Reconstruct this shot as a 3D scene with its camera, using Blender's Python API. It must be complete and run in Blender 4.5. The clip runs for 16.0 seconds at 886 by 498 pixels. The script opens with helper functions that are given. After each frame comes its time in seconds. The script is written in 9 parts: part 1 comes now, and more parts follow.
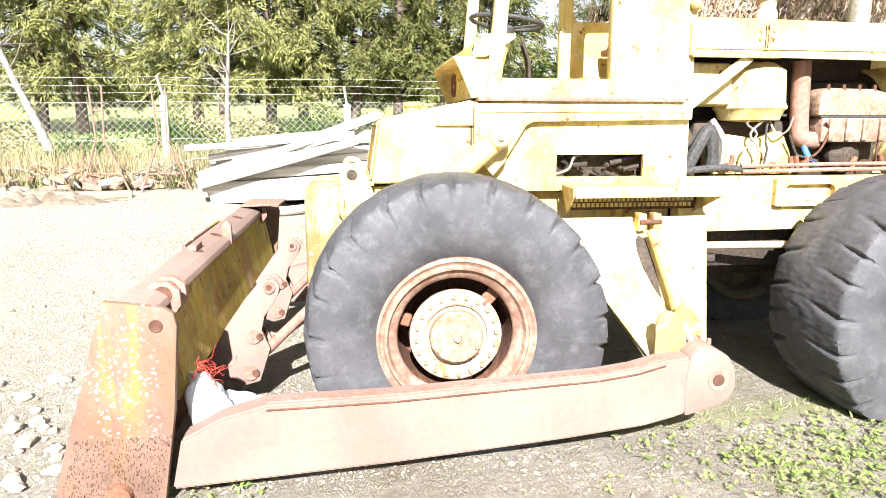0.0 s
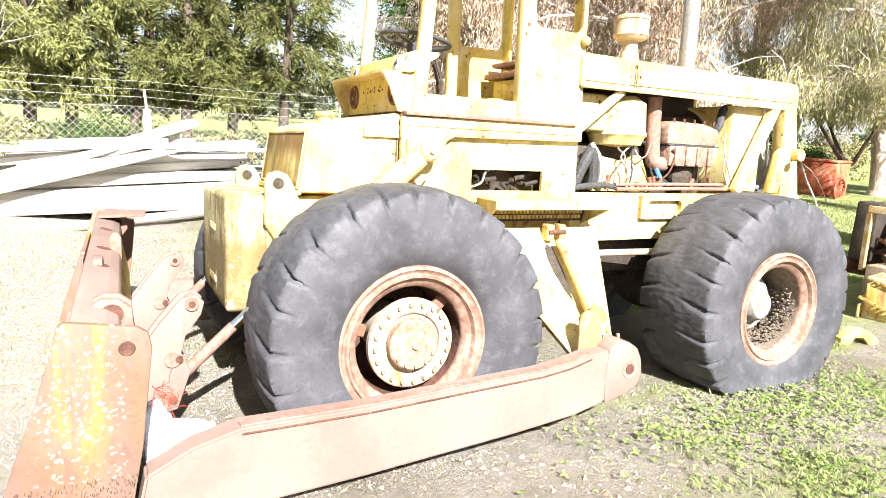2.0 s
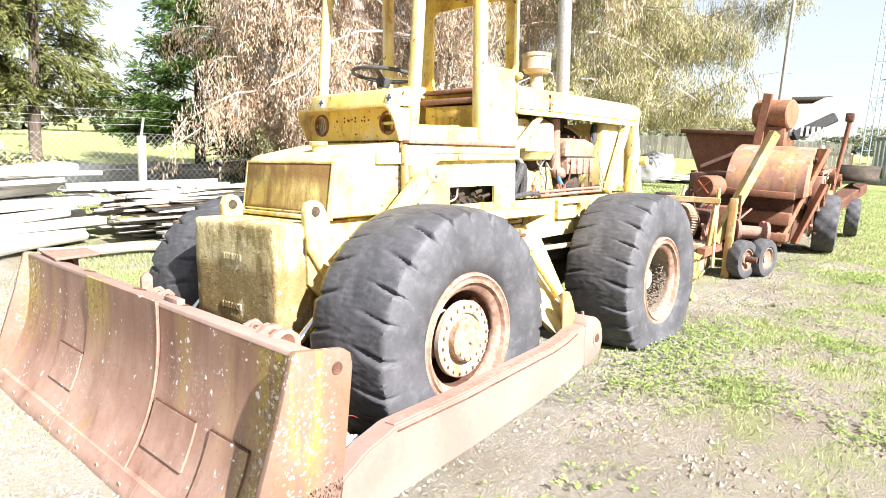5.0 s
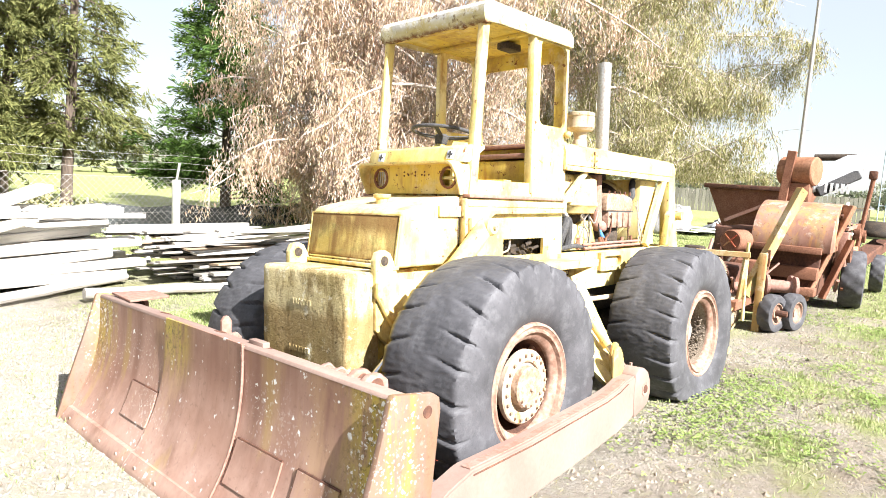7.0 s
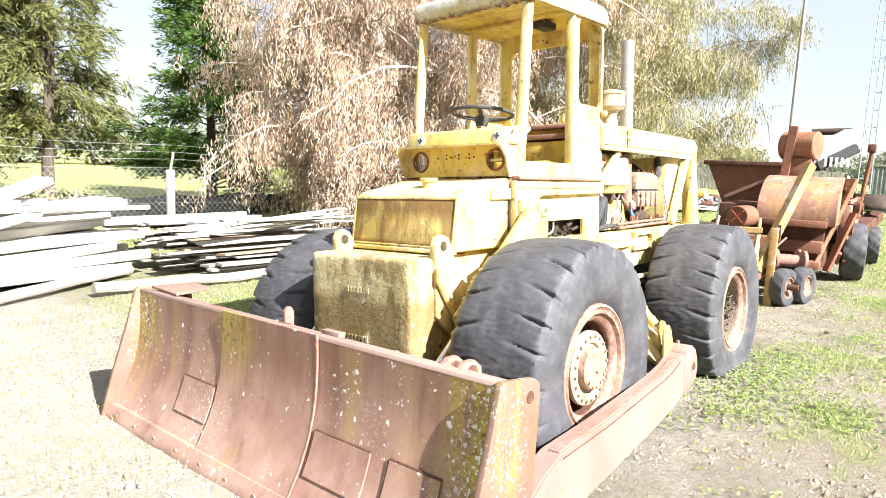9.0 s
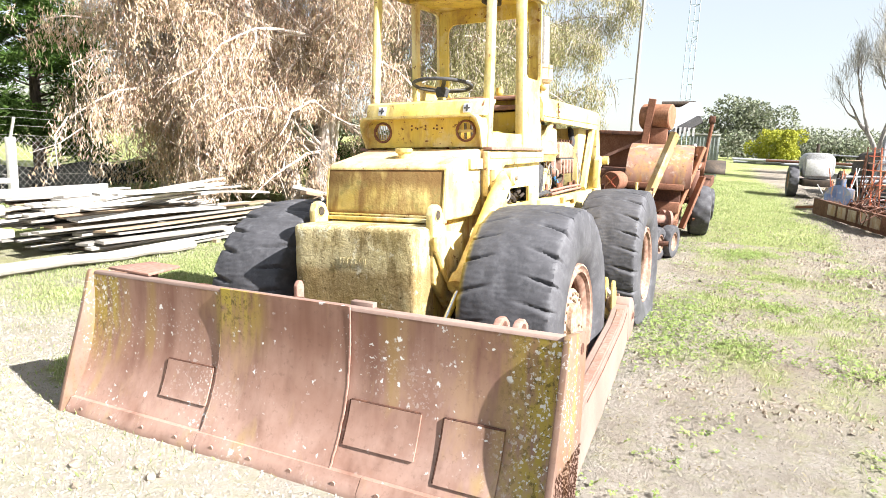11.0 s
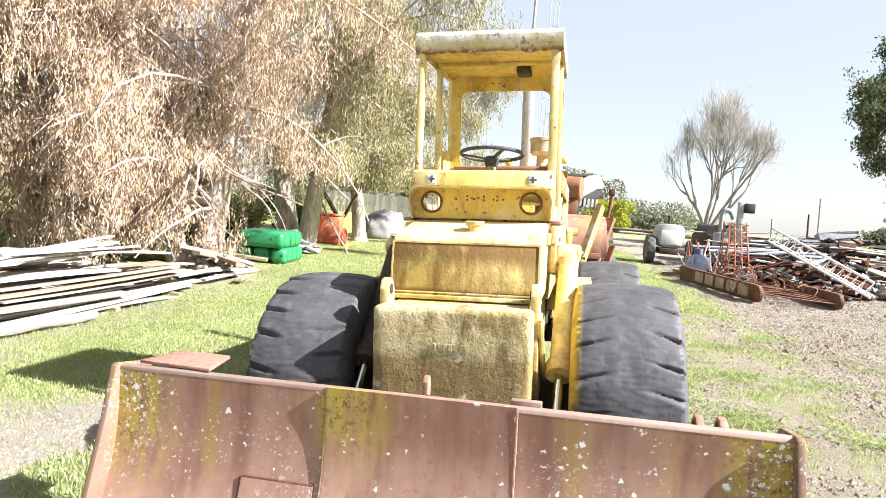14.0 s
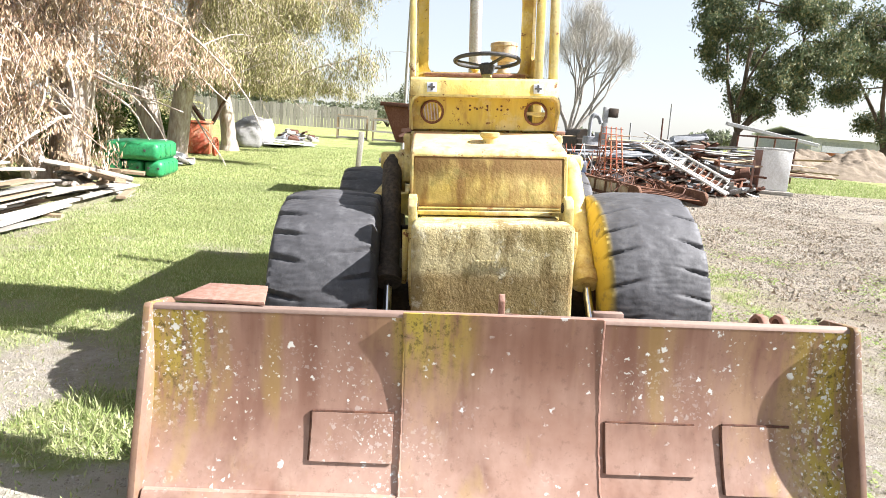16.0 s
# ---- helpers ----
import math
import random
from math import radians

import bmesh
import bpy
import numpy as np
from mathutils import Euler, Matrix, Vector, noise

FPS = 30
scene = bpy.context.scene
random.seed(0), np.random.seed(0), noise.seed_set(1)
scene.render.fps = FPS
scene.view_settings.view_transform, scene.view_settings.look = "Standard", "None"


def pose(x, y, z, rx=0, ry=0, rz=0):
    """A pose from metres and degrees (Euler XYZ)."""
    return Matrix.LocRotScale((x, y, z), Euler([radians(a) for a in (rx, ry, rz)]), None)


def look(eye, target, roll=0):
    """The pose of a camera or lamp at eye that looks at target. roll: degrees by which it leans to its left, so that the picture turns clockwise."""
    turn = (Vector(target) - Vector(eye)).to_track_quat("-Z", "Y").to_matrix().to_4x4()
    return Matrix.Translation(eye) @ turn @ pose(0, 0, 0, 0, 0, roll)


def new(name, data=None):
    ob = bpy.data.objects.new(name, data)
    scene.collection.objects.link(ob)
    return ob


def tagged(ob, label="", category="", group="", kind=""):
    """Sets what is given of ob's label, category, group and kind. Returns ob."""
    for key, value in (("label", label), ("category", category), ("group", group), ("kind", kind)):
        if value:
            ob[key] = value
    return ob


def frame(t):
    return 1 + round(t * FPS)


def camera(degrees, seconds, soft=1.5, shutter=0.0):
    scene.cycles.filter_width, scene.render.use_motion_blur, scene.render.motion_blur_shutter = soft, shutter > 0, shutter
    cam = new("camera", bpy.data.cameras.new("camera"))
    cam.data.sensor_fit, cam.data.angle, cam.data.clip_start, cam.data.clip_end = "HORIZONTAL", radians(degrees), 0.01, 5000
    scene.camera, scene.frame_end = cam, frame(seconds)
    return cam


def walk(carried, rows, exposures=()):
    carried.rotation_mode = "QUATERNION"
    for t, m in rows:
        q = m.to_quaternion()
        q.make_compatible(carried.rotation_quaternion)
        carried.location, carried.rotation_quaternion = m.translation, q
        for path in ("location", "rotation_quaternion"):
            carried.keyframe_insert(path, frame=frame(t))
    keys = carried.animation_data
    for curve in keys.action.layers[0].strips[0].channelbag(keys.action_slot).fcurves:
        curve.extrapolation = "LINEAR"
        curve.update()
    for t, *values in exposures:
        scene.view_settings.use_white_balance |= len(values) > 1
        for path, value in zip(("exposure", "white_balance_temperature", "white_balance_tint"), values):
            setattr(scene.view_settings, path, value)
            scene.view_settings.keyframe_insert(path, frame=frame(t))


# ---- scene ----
cam = camera(68.8, 16.0, 0.9)
PATH = [
    (0, (-0.022, 0.015, 1.599), (0.393, 1.912, 1.119), 0.5),
    (0.5, (-0.196, -0.021, 1.584), (0.39, 1.831, 1.105), 1.3),
    (1, (-0.388, -0.016, 1.585), (0.392, 1.751, 1.067), 1.2),
    (1.5, (-0.566, 0.127, 1.544), (0.371, 1.834, 1.091), 2.9),
    (2, (-0.791, 0.243, 1.546), (0.254, 1.9, 1.144), 4.1),
    (2.5, (-1.088, 0.32, 1.58), (0.134, 1.84, 1.135), 4.1),
    (3, (-1.277, 0.445, 1.531), (0.051, 1.865, 1.063), 3.2),
    (3.5, (-1.481, 0.556, 1.568), (-0.128, 1.959, 1.12), 2.1),
    (3.7, (-1.599, 0.562, 1.588), (-0.203, 1.924, 1.145), 2.4),
    (5.8, (-2.405, 0.947, 1.619), (-0.778, 2.068, 1.311), 2.8),
    (6, (-2.437, 0.954, 1.629), (-0.821, 2.103, 1.363), 3.4),
    (6.5, (-2.478, 0.958, 1.641), (-0.878, 2.138, 1.426), 3.6),
    (7, (-2.521, 0.95, 1.637), (-0.943, 2.161, 1.427), 3.8),
    (7.5, (-2.559, 0.968, 1.626), (-1.026, 2.233, 1.404), 4.2),
    (8, (-2.58, 1.054, 1.606), (-1.02, 2.281, 1.359), 4.2),
    (8.2, (-2.601, 1.101, 1.601), (-1.038, 2.326, 1.363), 3.5),
    (10.3, (-3.087, 1.812, 1.623), (-1.351, 2.755, 1.314), 2.9),
    (10.5, (-3.139, 1.872, 1.603), (-1.378, 2.77, 1.3), 3.0),
    (11, (-3.314, 2.065, 1.597), (-1.476, 2.78, 1.262), 2.6),
    (11.5, (-3.285, 2.312, 1.544), (-1.416, 2.935, 1.199), 2.7),
    (12, (-3.29, 2.583, 1.569), (-1.4, 3.164, 1.27), 3.4),
    (12.5, (-3.372, 2.861, 1.571), (-1.432, 3.303, 1.365), 4.0),
    (13, (-3.343, 3.096, 1.585), (-1.371, 3.381, 1.408), 4.0),
    (13.5, (-3.286, 3.336, 1.592), (-1.312, 3.621, 1.438), 2.8),
    (14, (-3.326, 3.586, 1.581), (-1.346, 3.841, 1.457), 4.7),
    (14.5, (-3.324, 3.831, 1.572), (-1.336, 3.902, 1.362), 4.5),
    (15, (-3.216, 4.063, 1.526), (-1.238, 4.099, 1.232), 3.3),
    (15.5, (-3.221, 4.313, 1.524), (-1.248, 4.262, 1.199), 4.7),
    (16, (-3.223, 4.548, 1.543), (-1.269, 4.341, 1.168), 4.4),
]
EXPOSURES = [(0.0, 2.06), (3.5, 2.10), (6.0, 2.12), (8.2, 2.12), (10.5, 2.08), (12.5, 2.06), (14.5, 2.05), (16.0, 2.03)]
walk(cam, [(t, look(eye, target, roll)) for t, eye, target, roll in PATH], EXPOSURES)

# ---- light: low spring sun from the near side, clear pale sky ----
SUN_AZIMUTH, SUN_ELEVATION = 190.0, 39.0  # compass angle from +y, turning towards +x, of the sun
TO_SUN = Vector((math.sin(radians(SUN_AZIMUTH)) * math.cos(radians(SUN_ELEVATION)),
                 math.cos(radians(SUN_AZIMUTH)) * math.cos(radians(SUN_ELEVATION)),
                 math.sin(radians(SUN_ELEVATION))))
world = bpy.data.worlds.new("sky")
world.use_nodes = True
scene.world = world
wn = world.node_tree.nodes
sky = wn.new("ShaderNodeTexSky")
sky.sky_type = "NISHITA"
sky.sun_disc = False
sky.sun_elevation = radians(SUN_ELEVATION)
sky.sun_rotation = radians(SUN_AZIMUTH)
sky.dust_density = 1.0
sky.ozone_density = 0.4
wn["Background"].inputs[1].default_value = 0.064
veil = wn.new("ShaderNodeMix")  # thin high haze over the whole sky
veil.data_type = "RGBA"
veil.inputs[0].default_value = 0.7
veil.inputs[7].default_value = (3.3, 3.42, 3.65, 1)
world.node_tree.links.new(sky.outputs[0], veil.inputs[6])
world.node_tree.links.new(veil.outputs[2], wn["Background"].inputs[0])
sun_data = bpy.data.lights.new("sun", "SUN")
sun_data.energy = 5.0
sun_data.angle = radians(0.53)
sun_data.color = (1.0, 0.985, 0.99)
sun = new("sun", sun_data)
sun.matrix_world = look(tuple(TO_SUN * 60), (0, 0, 0))

# ---- materials ----
def material(name, rough=0.6, metal=0.0):
    """Weathered, dusty surfaces: the rougher they are, the less they shine."""
    m = bpy.data.materials.new(name)
    m.use_nodes = True
    b = m.node_tree.nodes["Principled BSDF"]
    b.inputs["Specular IOR Level"].default_value = 0.5 if rough < 0.45 else 0.15
    b.inputs["Roughness"].default_value = rough
    b.inputs["Metallic"].default_value = metal
    return m, m.node_tree, b


def coords(nt, stretch=(1, 1, 1), kind="Object"):
    c = nt.nodes.new("ShaderNodeTexCoord")
    mp = nt.nodes.new("ShaderNodeMapping")
    mp.inputs["Scale"].default_value = stretch
    nt.links.new(c.outputs[kind], mp.inputs[0])
    return mp.outputs[0]


def fbm(nt, vec, scale, detail=4.0, rough=0.6, lo=0.35, hi=0.65):
    n = nt.nodes.new("ShaderNodeTexNoise")
    n.inputs["Scale"].default_value = scale
    n.inputs["Detail"].default_value = detail
    n.inputs["Roughness"].default_value = rough
    nt.links.new(vec, n.inputs["Vector"])
    r = nt.nodes.new("ShaderNodeMapRange")
    r.inputs["From Min"].default_value = lo
    r.inputs["From Max"].default_value = hi
    nt.links.new(n.outputs["Fac"], r.inputs["Value"])
    return r.outputs[0]


def spots(nt, vec, scale, lo, hi):
    v = nt.nodes.new("ShaderNodeTexVoronoi")
    v.inputs["Scale"].default_value = scale
    nt.links.new(vec, v.inputs["Vector"])
    r = nt.nodes.new("ShaderNodeMapRange")
    r.inputs["From Min"].default_value = lo
    r.inputs["From Max"].default_value = hi
    r.inputs["To Min"].default_value = 1.0
    r.inputs["To Max"].default_value = 0.0
    nt.links.new(v.outputs["Distance"], r.inputs["Value"])
    return r.outputs[0]


def along(nt, vec, axis, lo, hi):
    """0 to 1 as the coordinate of that axis (0, 1, 2) runs from lo to hi."""
    s = nt.nodes.new("ShaderNodeSeparateXYZ")
    nt.links.new(vec, s.inputs[0])
    r = nt.nodes.new("ShaderNodeMapRange")
    r.interpolation_type = "SMOOTHSTEP"
    r.inputs["From Min"].default_value = lo
    r.inputs["From Max"].default_value = hi
    nt.links.new(s.outputs[axis], r.inputs["Value"])
    return r.outputs[0]


def most(nt, a, b):
    o = times(nt, a, b)
    o.node.operation = "MAXIMUM"
    return o


def times(nt, a, b):
    m = nt.nodes.new("ShaderNodeMath")
    m.operation = "MULTIPLY"
    for i, v in enumerate((a, b)):
        if isinstance(v, (int, float)):
            m.inputs[i].default_value = v
        else:
            nt.links.new(v, m.inputs[i])
    return m.outputs[0]


def mix(nt, fac, a, b):
    m = nt.nodes.new("ShaderNodeMix")
    m.data_type = "RGBA"
    if isinstance(fac, (int, float)):
        m.inputs[0].default_value = fac
    else:
        nt.links.new(fac, m.inputs[0])
    for i, v in ((6, a), (7, b)):
        if isinstance(v, tuple):
            m.inputs[i].default_value = (*v, 1)
        else:
            nt.links.new(v, m.inputs[i])
    return m.outputs[2]


def bump(nt, b, height, strength=0.4, distance=0.01):
    n = nt.nodes.new("ShaderNodeBump")
    n.inputs["Strength"].default_value = strength
    n.inputs["Distance"].default_value = distance
    nt.links.new(height, n.inputs["Height"])
    nt.links.new(n.outputs[0], b.inputs["Normal"])


def finish(nt, b, col):
    nt.links.new(col, b.inputs["Base Color"])


def object_random(nt, lo, hi):
    o = nt.nodes.new("ShaderNodeObjectInfo")
    r = nt.nodes.new("ShaderNodeMapRange")
    r.inputs["To Min"].default_value = lo
    r.inputs["To Max"].default_value = hi
    nt.links.new(o.outputs["Random"], r.inputs["Value"])
    return r.outputs[0]


def island_random(nt):
    return nt.nodes.new("ShaderNodeNewGeometry").outputs["Random Per Island"]


def mottled(name, a, b, c, scale=3.0, rough=0.7, metal=0.0, fine=40.0, relief=0.3, depth=0.004, stretch=(1, 1, 1), amount=0.7, kind="Object"):
    """Two broad tones and a fine third one, with a fine relief."""
    m, nt, bs = material(name, rough, metal)
    v = coords(nt, stretch, kind)
    col = mix(nt, fbm(nt, v, scale), a, b)
    f = fbm(nt, v, fine, 3)
    col = mix(nt, times(nt, f, amount), col, c)
    finish(nt, bs, col)
    bump(nt, bs, f, relief, depth)
    return m


def paint(name, base, faded, rust_amount=1.0, lichen=0.6, rough=0.55, bare_above=None):
    """Old machine paint: faded and chalky, chipped to rust, with dull lichen."""
    m, nt, bs = material(name, rough)
    v = coords(nt)
    streak = coords(nt, (1, 1, 0.16))
    col = mix(nt, fbm(nt, v, 2.3, 5), base, faded)
    col = mix(nt, times(nt, fbm(nt, streak, 9, 4, 0.6, 0.5, 0.75), 0.55), col, tuple(0.45 * x for x in base))
    wash = times(nt, times(nt, fbm(nt, coords(nt, (1, 1, 0.35)), 2.6, 6, 0.7, 0.48, 0.60), fbm(nt, v, 14, 5, 0.7, 0.3, 0.6)), 0.8 * min(1.2, rust_amount))
    col = mix(nt, wash, col, (0.33, 0.20, 0.075))
    bleach = times(nt, fbm(nt, v, 3.7, 6, 0.72, 0.54, 0.64), 0.42)
    col = mix(nt, bleach, col, tuple(0.35 * x + 0.65 * y for x, y in zip(faded, (0.72, 0.68, 0.54))))
    moss = times(nt, fbm(nt, v, 5.5, 6, 0.7, 0.55, 0.66), lichen)
    col = mix(nt, moss, col, (0.25, 0.23, 0.10))
    chips = times(nt, fbm(nt, v, 17, 5, 0.72, 0.62, 0.66), rust_amount)
    col = mix(nt, chips, col, (0.16, 0.07, 0.035))
    stain = times(nt, fbm(nt, streak, 14, 4, 0.6, 0.56, 0.72), 0.65 * rust_amount)
    col = mix(nt, stain, col, (0.32, 0.16, 0.065))
    if bare_above:
        # paint weathered off the upper face down to pink primer and rust
        bare = times(nt, along(nt, v, 2, *bare_above), fbm(nt, v, 3.2, 6, 0.7, 0.42, 0.60))
        col = mix(nt, times(nt, bare, 0.8), col, (0.50, 0.31, 0.21))
    finish(nt, bs, col)
    bump(nt, bs, fbm(nt, v, 55, 4), 0.22, 0.003)
    return m


YELLOW = paint("yellow_paint", (0.60, 0.455, 0.115), (0.69, 0.60, 0.325))
YELLOW_RUSTY = paint("rusty_yellow_paint", (0.53, 0.395, 0.095), (0.60, 0.51, 0.26), 2.2, 1.0)
YELLOW_SHELTERED = paint("sheltered_yellow_paint", (0.57, 0.41, 0.06), (0.62, 0.48, 0.13), 1.2, 0.4)
RUST = mottled("rust", (0.19, 0.085, 0.05), (0.27, 0.135, 0.085), (0.11, 0.05, 0.032), 3.5, 0.8, 0.1, 50, 0.4)
RUST_PALE = mottled("pale_rust", (0.27, 0.155, 0.12), (0.34, 0.215, 0.175), (0.20, 0.10, 0.07), 2.5, 0.75, 0.1, 35, 0.3)
RUST_DARK = mottled("dark_rust", (0.10, 0.05, 0.035), (0.17, 0.08, 0.05), (0.05, 0.03, 0.025), 3, 0.85, 0.1, 30, 0.5)
# dark iron; also stands for shade in the engine bay and openings
OIL_AND_SHADE = mottled("oily_iron_and_shade", (0.05, 0.042, 0.036), (0.10, 0.075, 0.055), (0.03, 0.025, 0.02), 6, 0.7, 0.2, 50, 0.4)
STEEL = mottled("worn_steel", (0.45, 0.44, 0.42), (0.55, 0.54, 0.52), (0.33, 0.25, 0.19), 6, 0.35, 0.7, 50, 0.15)
CHROME = mottled("chrome_rod", (0.75, 0.76, 0.78), (0.65, 0.66, 0.68), (0.5, 0.45, 0.4), 8, 0.15, 1.0, 60, 0.05, amount=0.2)
BLACK = mottled("black_rubber", (0.03, 0.03, 0.032), (0.05, 0.05, 0.052), (0.09, 0.085, 0.08), 8, 0.6, 0, 60, 0.2)
ARM_RUST = mottled("even_pink_rust", (0.222, 0.150, 0.123), (0.275, 0.203, 0.168), (0.17, 0.105, 0.08), 1.5, 0.7, 0.1, 38, 0.2, 0.003, amount=0.22)

# ---- mesh tools ----
def part(name, bm, mat, parent=None, label="", smooth=0.6):
    """Links a bmesh as one mesh object under a thing or a part."""
    me = bpy.data.meshes.new(name)
    bmesh.ops.recalc_face_normals(bm, faces=bm.faces)
    bm.to_mesh(me)
    bm.free()
    if smooth:
        me.shade_smooth()
        me.set_sharp_from_angle(angle=smooth)
    me.materials.append(mat)
    ob = new(name, me)
    if parent:
        ob.parent = parent
    if label:
        tagged(ob, label)
    return ob


def thing(name, m, label, category, group="", kind=""):
    ob = new(name)
    ob.empty_display_size = 0.1
    ob.matrix_world = m
    return tagged(ob, label, category, group, kind)


def box(bm, lo, hi, bevel=0.0, m=None, seg=2):
    c = [(a + b) / 2 for a, b in zip(lo, hi)]
    s = [abs(b - a) for a, b in zip(lo, hi)]
    r = bmesh.ops.create_cube(bm, size=1, matrix=Matrix.Translation(c) @ Matrix.Diagonal((*s, 1)))
    vs = r["verts"]
    if bevel:
        es = list({e for v in vs for e in v.link_edges})
        q = bmesh.ops.bevel(bm, geom=es, offset=bevel, segments=seg, affect="EDGES", profile=0.5)
        vs = list({v for v in q["verts"]} | {v for v in vs if v.is_valid})
    if m:
        bmesh.ops.transform(bm, matrix=m, verts=[v for v in vs if v.is_valid])
    return bm


def B(lo, hi, bevel=0.0, m=None, seg=2):
    return box(bmesh.new(), lo, hi, bevel, m, seg)


def prism(bm, pts, y0, y1, bevel=0.0, plane="xz", seg=2):
    """A polygon in the plane xz, xy or yz, pushed through along the third axis from y0 to y1."""
    def at(p, q, d):
        return {"xz": (p, d, q), "xy": (p, q, d), "yz": (d, p, q)}[plane]
    a = [bm.verts.new(at(p, q, y0)) for p, q in pts]
    b = [bm.verts.new(at(p, q, y1)) for p, q in pts]
    n = len(pts)
    fs = [bm.faces.new(a), bm.faces.new(b[::-1])]
    for i in range(n):
        fs.append(bm.faces.new((a[i], b[i], b[(i + 1) % n], a[(i + 1) % n])))
    bmesh.ops.recalc_face_normals(bm, faces=fs)
    if bevel:
        es = list({e for f in fs[:2] for e in f.edges} | {e for f in fs for e in f.edges})
        bmesh.ops.bevel(bm, geom=es, offset=bevel, segments=seg, affect="EDGES", profile=0.5)
    return bm


def P(pts, y0, y1, bevel=0.0, plane="xz", seg=2):
    return prism(bmesh.new(), pts, y0, y1, bevel, plane, seg)


def rod(bm, p0, p1, r, r2=None, n=16, cap=True):
    p0, p1 = Vector(p0), Vector(p1)
    d = p1 - p0
    m = Matrix.Translation((p0 + p1) / 2) @ d.to_track_quat("Z", "Y").to_matrix().to_4x4()
    bmesh.ops.create_cone(bm, cap_ends=cap, segments=n, radius1=r, radius2=r if r2 is None else r2, depth=d.length, matrix=m)
    return bm


def R(p0, p1, r, r2=None, n=16):
    return rod(bmesh.new(), p0, p1, r, r2, n)


def bar(bm, p0, p1, w, h, bevel=0.0):
    """A square bar from p0 to p1, w across and h high."""
    p0, p1 = Vector(p0), Vector(p1)
    d = p1 - p0
    m = Matrix.Translation((p0 + p1) / 2) @ d.to_track_quat("X", "Z").to_matrix().to_4x4()
    return box(bm, (-d.length / 2, -w / 2, -h / 2), (d.length / 2, w / 2, h / 2), bevel, m, 1)


def lathe(bm, prof, c, axis="y", n=48, closed=False, start=0.0, turn=2 * math.pi):
    """Turns a profile of (radius, along) about the axis through c."""
    rows = []
    full = abs(turn - 2 * math.pi) < 1e-6
    for i in range(n if full else n + 1):
        a = start + turn * i / n
        row = []
        for r, d in prof:
            u, v = r * math.cos(a), r * math.sin(a)
            p = {"y": (u, d, v), "z": (u, v, d), "x": (d, u, v)}[axis]
            row.append(bm.verts.new([p[k] + c[k] for k in range(3)]))
        rows.append(row)
    k = len(prof)
    for i in range(n):
        a, b = rows[i], rows[(i + 1) % len(rows)]
        for j in range(k if closed else k - 1):
            q = (a[j], a[(j + 1) % k], b[(j + 1) % k], b[j])
            bm.faces.new(q)
    bmesh.ops.remove_doubles(bm, verts=bm.verts, dist=1e-5)
    return bm


def tube(bm, pts, r, n=10, taper=None, cap=True):
    """A round tube along points."""
    pts = [Vector(p) for p in pts]
    rings = []
    side = None
    for i, p in enumerate(pts):
        d = (pts[min(i + 1, len(pts) - 1)] - pts[max(i - 1, 0)]).normalized()
        if side is None:
            side = d.orthogonal().normalized()
        side = (side - d * side.dot(d)).normalized()
        up = d.cross(side)
        rr = r if taper is None else r + (taper - r) * i / (len(pts) - 1)
        rings.append([bm.verts.new(p + rr * (math.cos(2 * math.pi * k / n) * side + math.sin(2 * math.pi * k / n) * up)) for k in range(n)])
    for a, b in zip(rings, rings[1:]):
        for k in range(n):
            bm.faces.new((a[k], a[(k + 1) % n], b[(k + 1) % n], b[k]))
    if cap:
        bm.faces.new(rings[0][::-1])
        bm.faces.new(rings[-1])
    return bm


def T(pts, r, n=10, taper=None):
    return tube(bmesh.new(), pts, r, n, taper)


def smoothline(pts, k=6):
    """Points along a soft curve through pts."""
    pts = [Vector(p) for p in pts]
    out = []
    for i in range(len(pts) - 1):
        a, b = pts[i], pts[i + 1]
        p, q = pts[max(i - 1, 0)], pts[min(i + 2, len(pts) - 1)]
        for j in range(k):
            t = j / k
            out.append(0.5 * ((2 * a) + (b - p) * t + (2 * p - 5 * a + 4 * b - q) * t * t + (3 * a - p - 3 * b + q) * t ** 3))
    return out + [pts[-1]]


def rounded(x0, z0, x1, z1, r, n=5):
    """The outline of a rectangle with round corners."""
    out = []
    for cx, cz, a0 in ((x1 - r, z1 - r, 0), (x0 + r, z1 - r, 90), (x0 + r, z0 + r, 180), (x1 - r, z0 + r, 270)):
        for i in range(n + 1):
            a = radians(a0 + 90 * i / n)
            out.append((cx + r * math.cos(a), cz + r * math.sin(a)))
    return out


def plate_with_hole(bm, outer, inner, d0, d1, plane="xz"):
    """A plate between two outlines of equal count, from d0 to d1 along the third axis."""
    def at(p, q, d):
        return {"xz": (p, d, q), "xy": (p, q, d), "yz": (d, p, q)}[plane]
    n = len(outer)
    ring = [[bm.verts.new(at(*p, d)) for p in line] for d in (d0, d1) for line in (outer, inner)]
    oa, ia, ob_, ib = ring
    for i in range(n):
        j = (i + 1) % n
        for q in ((oa[i], oa[j], ia[j], ia[i]), (ob_[i], ib[i], ib[j], ob_[j]), (oa[i], ob_[i], ob_[j], oa[j]), (ia[i], ia[j], ib[j], ib[i])):
            bm.faces.new(q)
    return bm


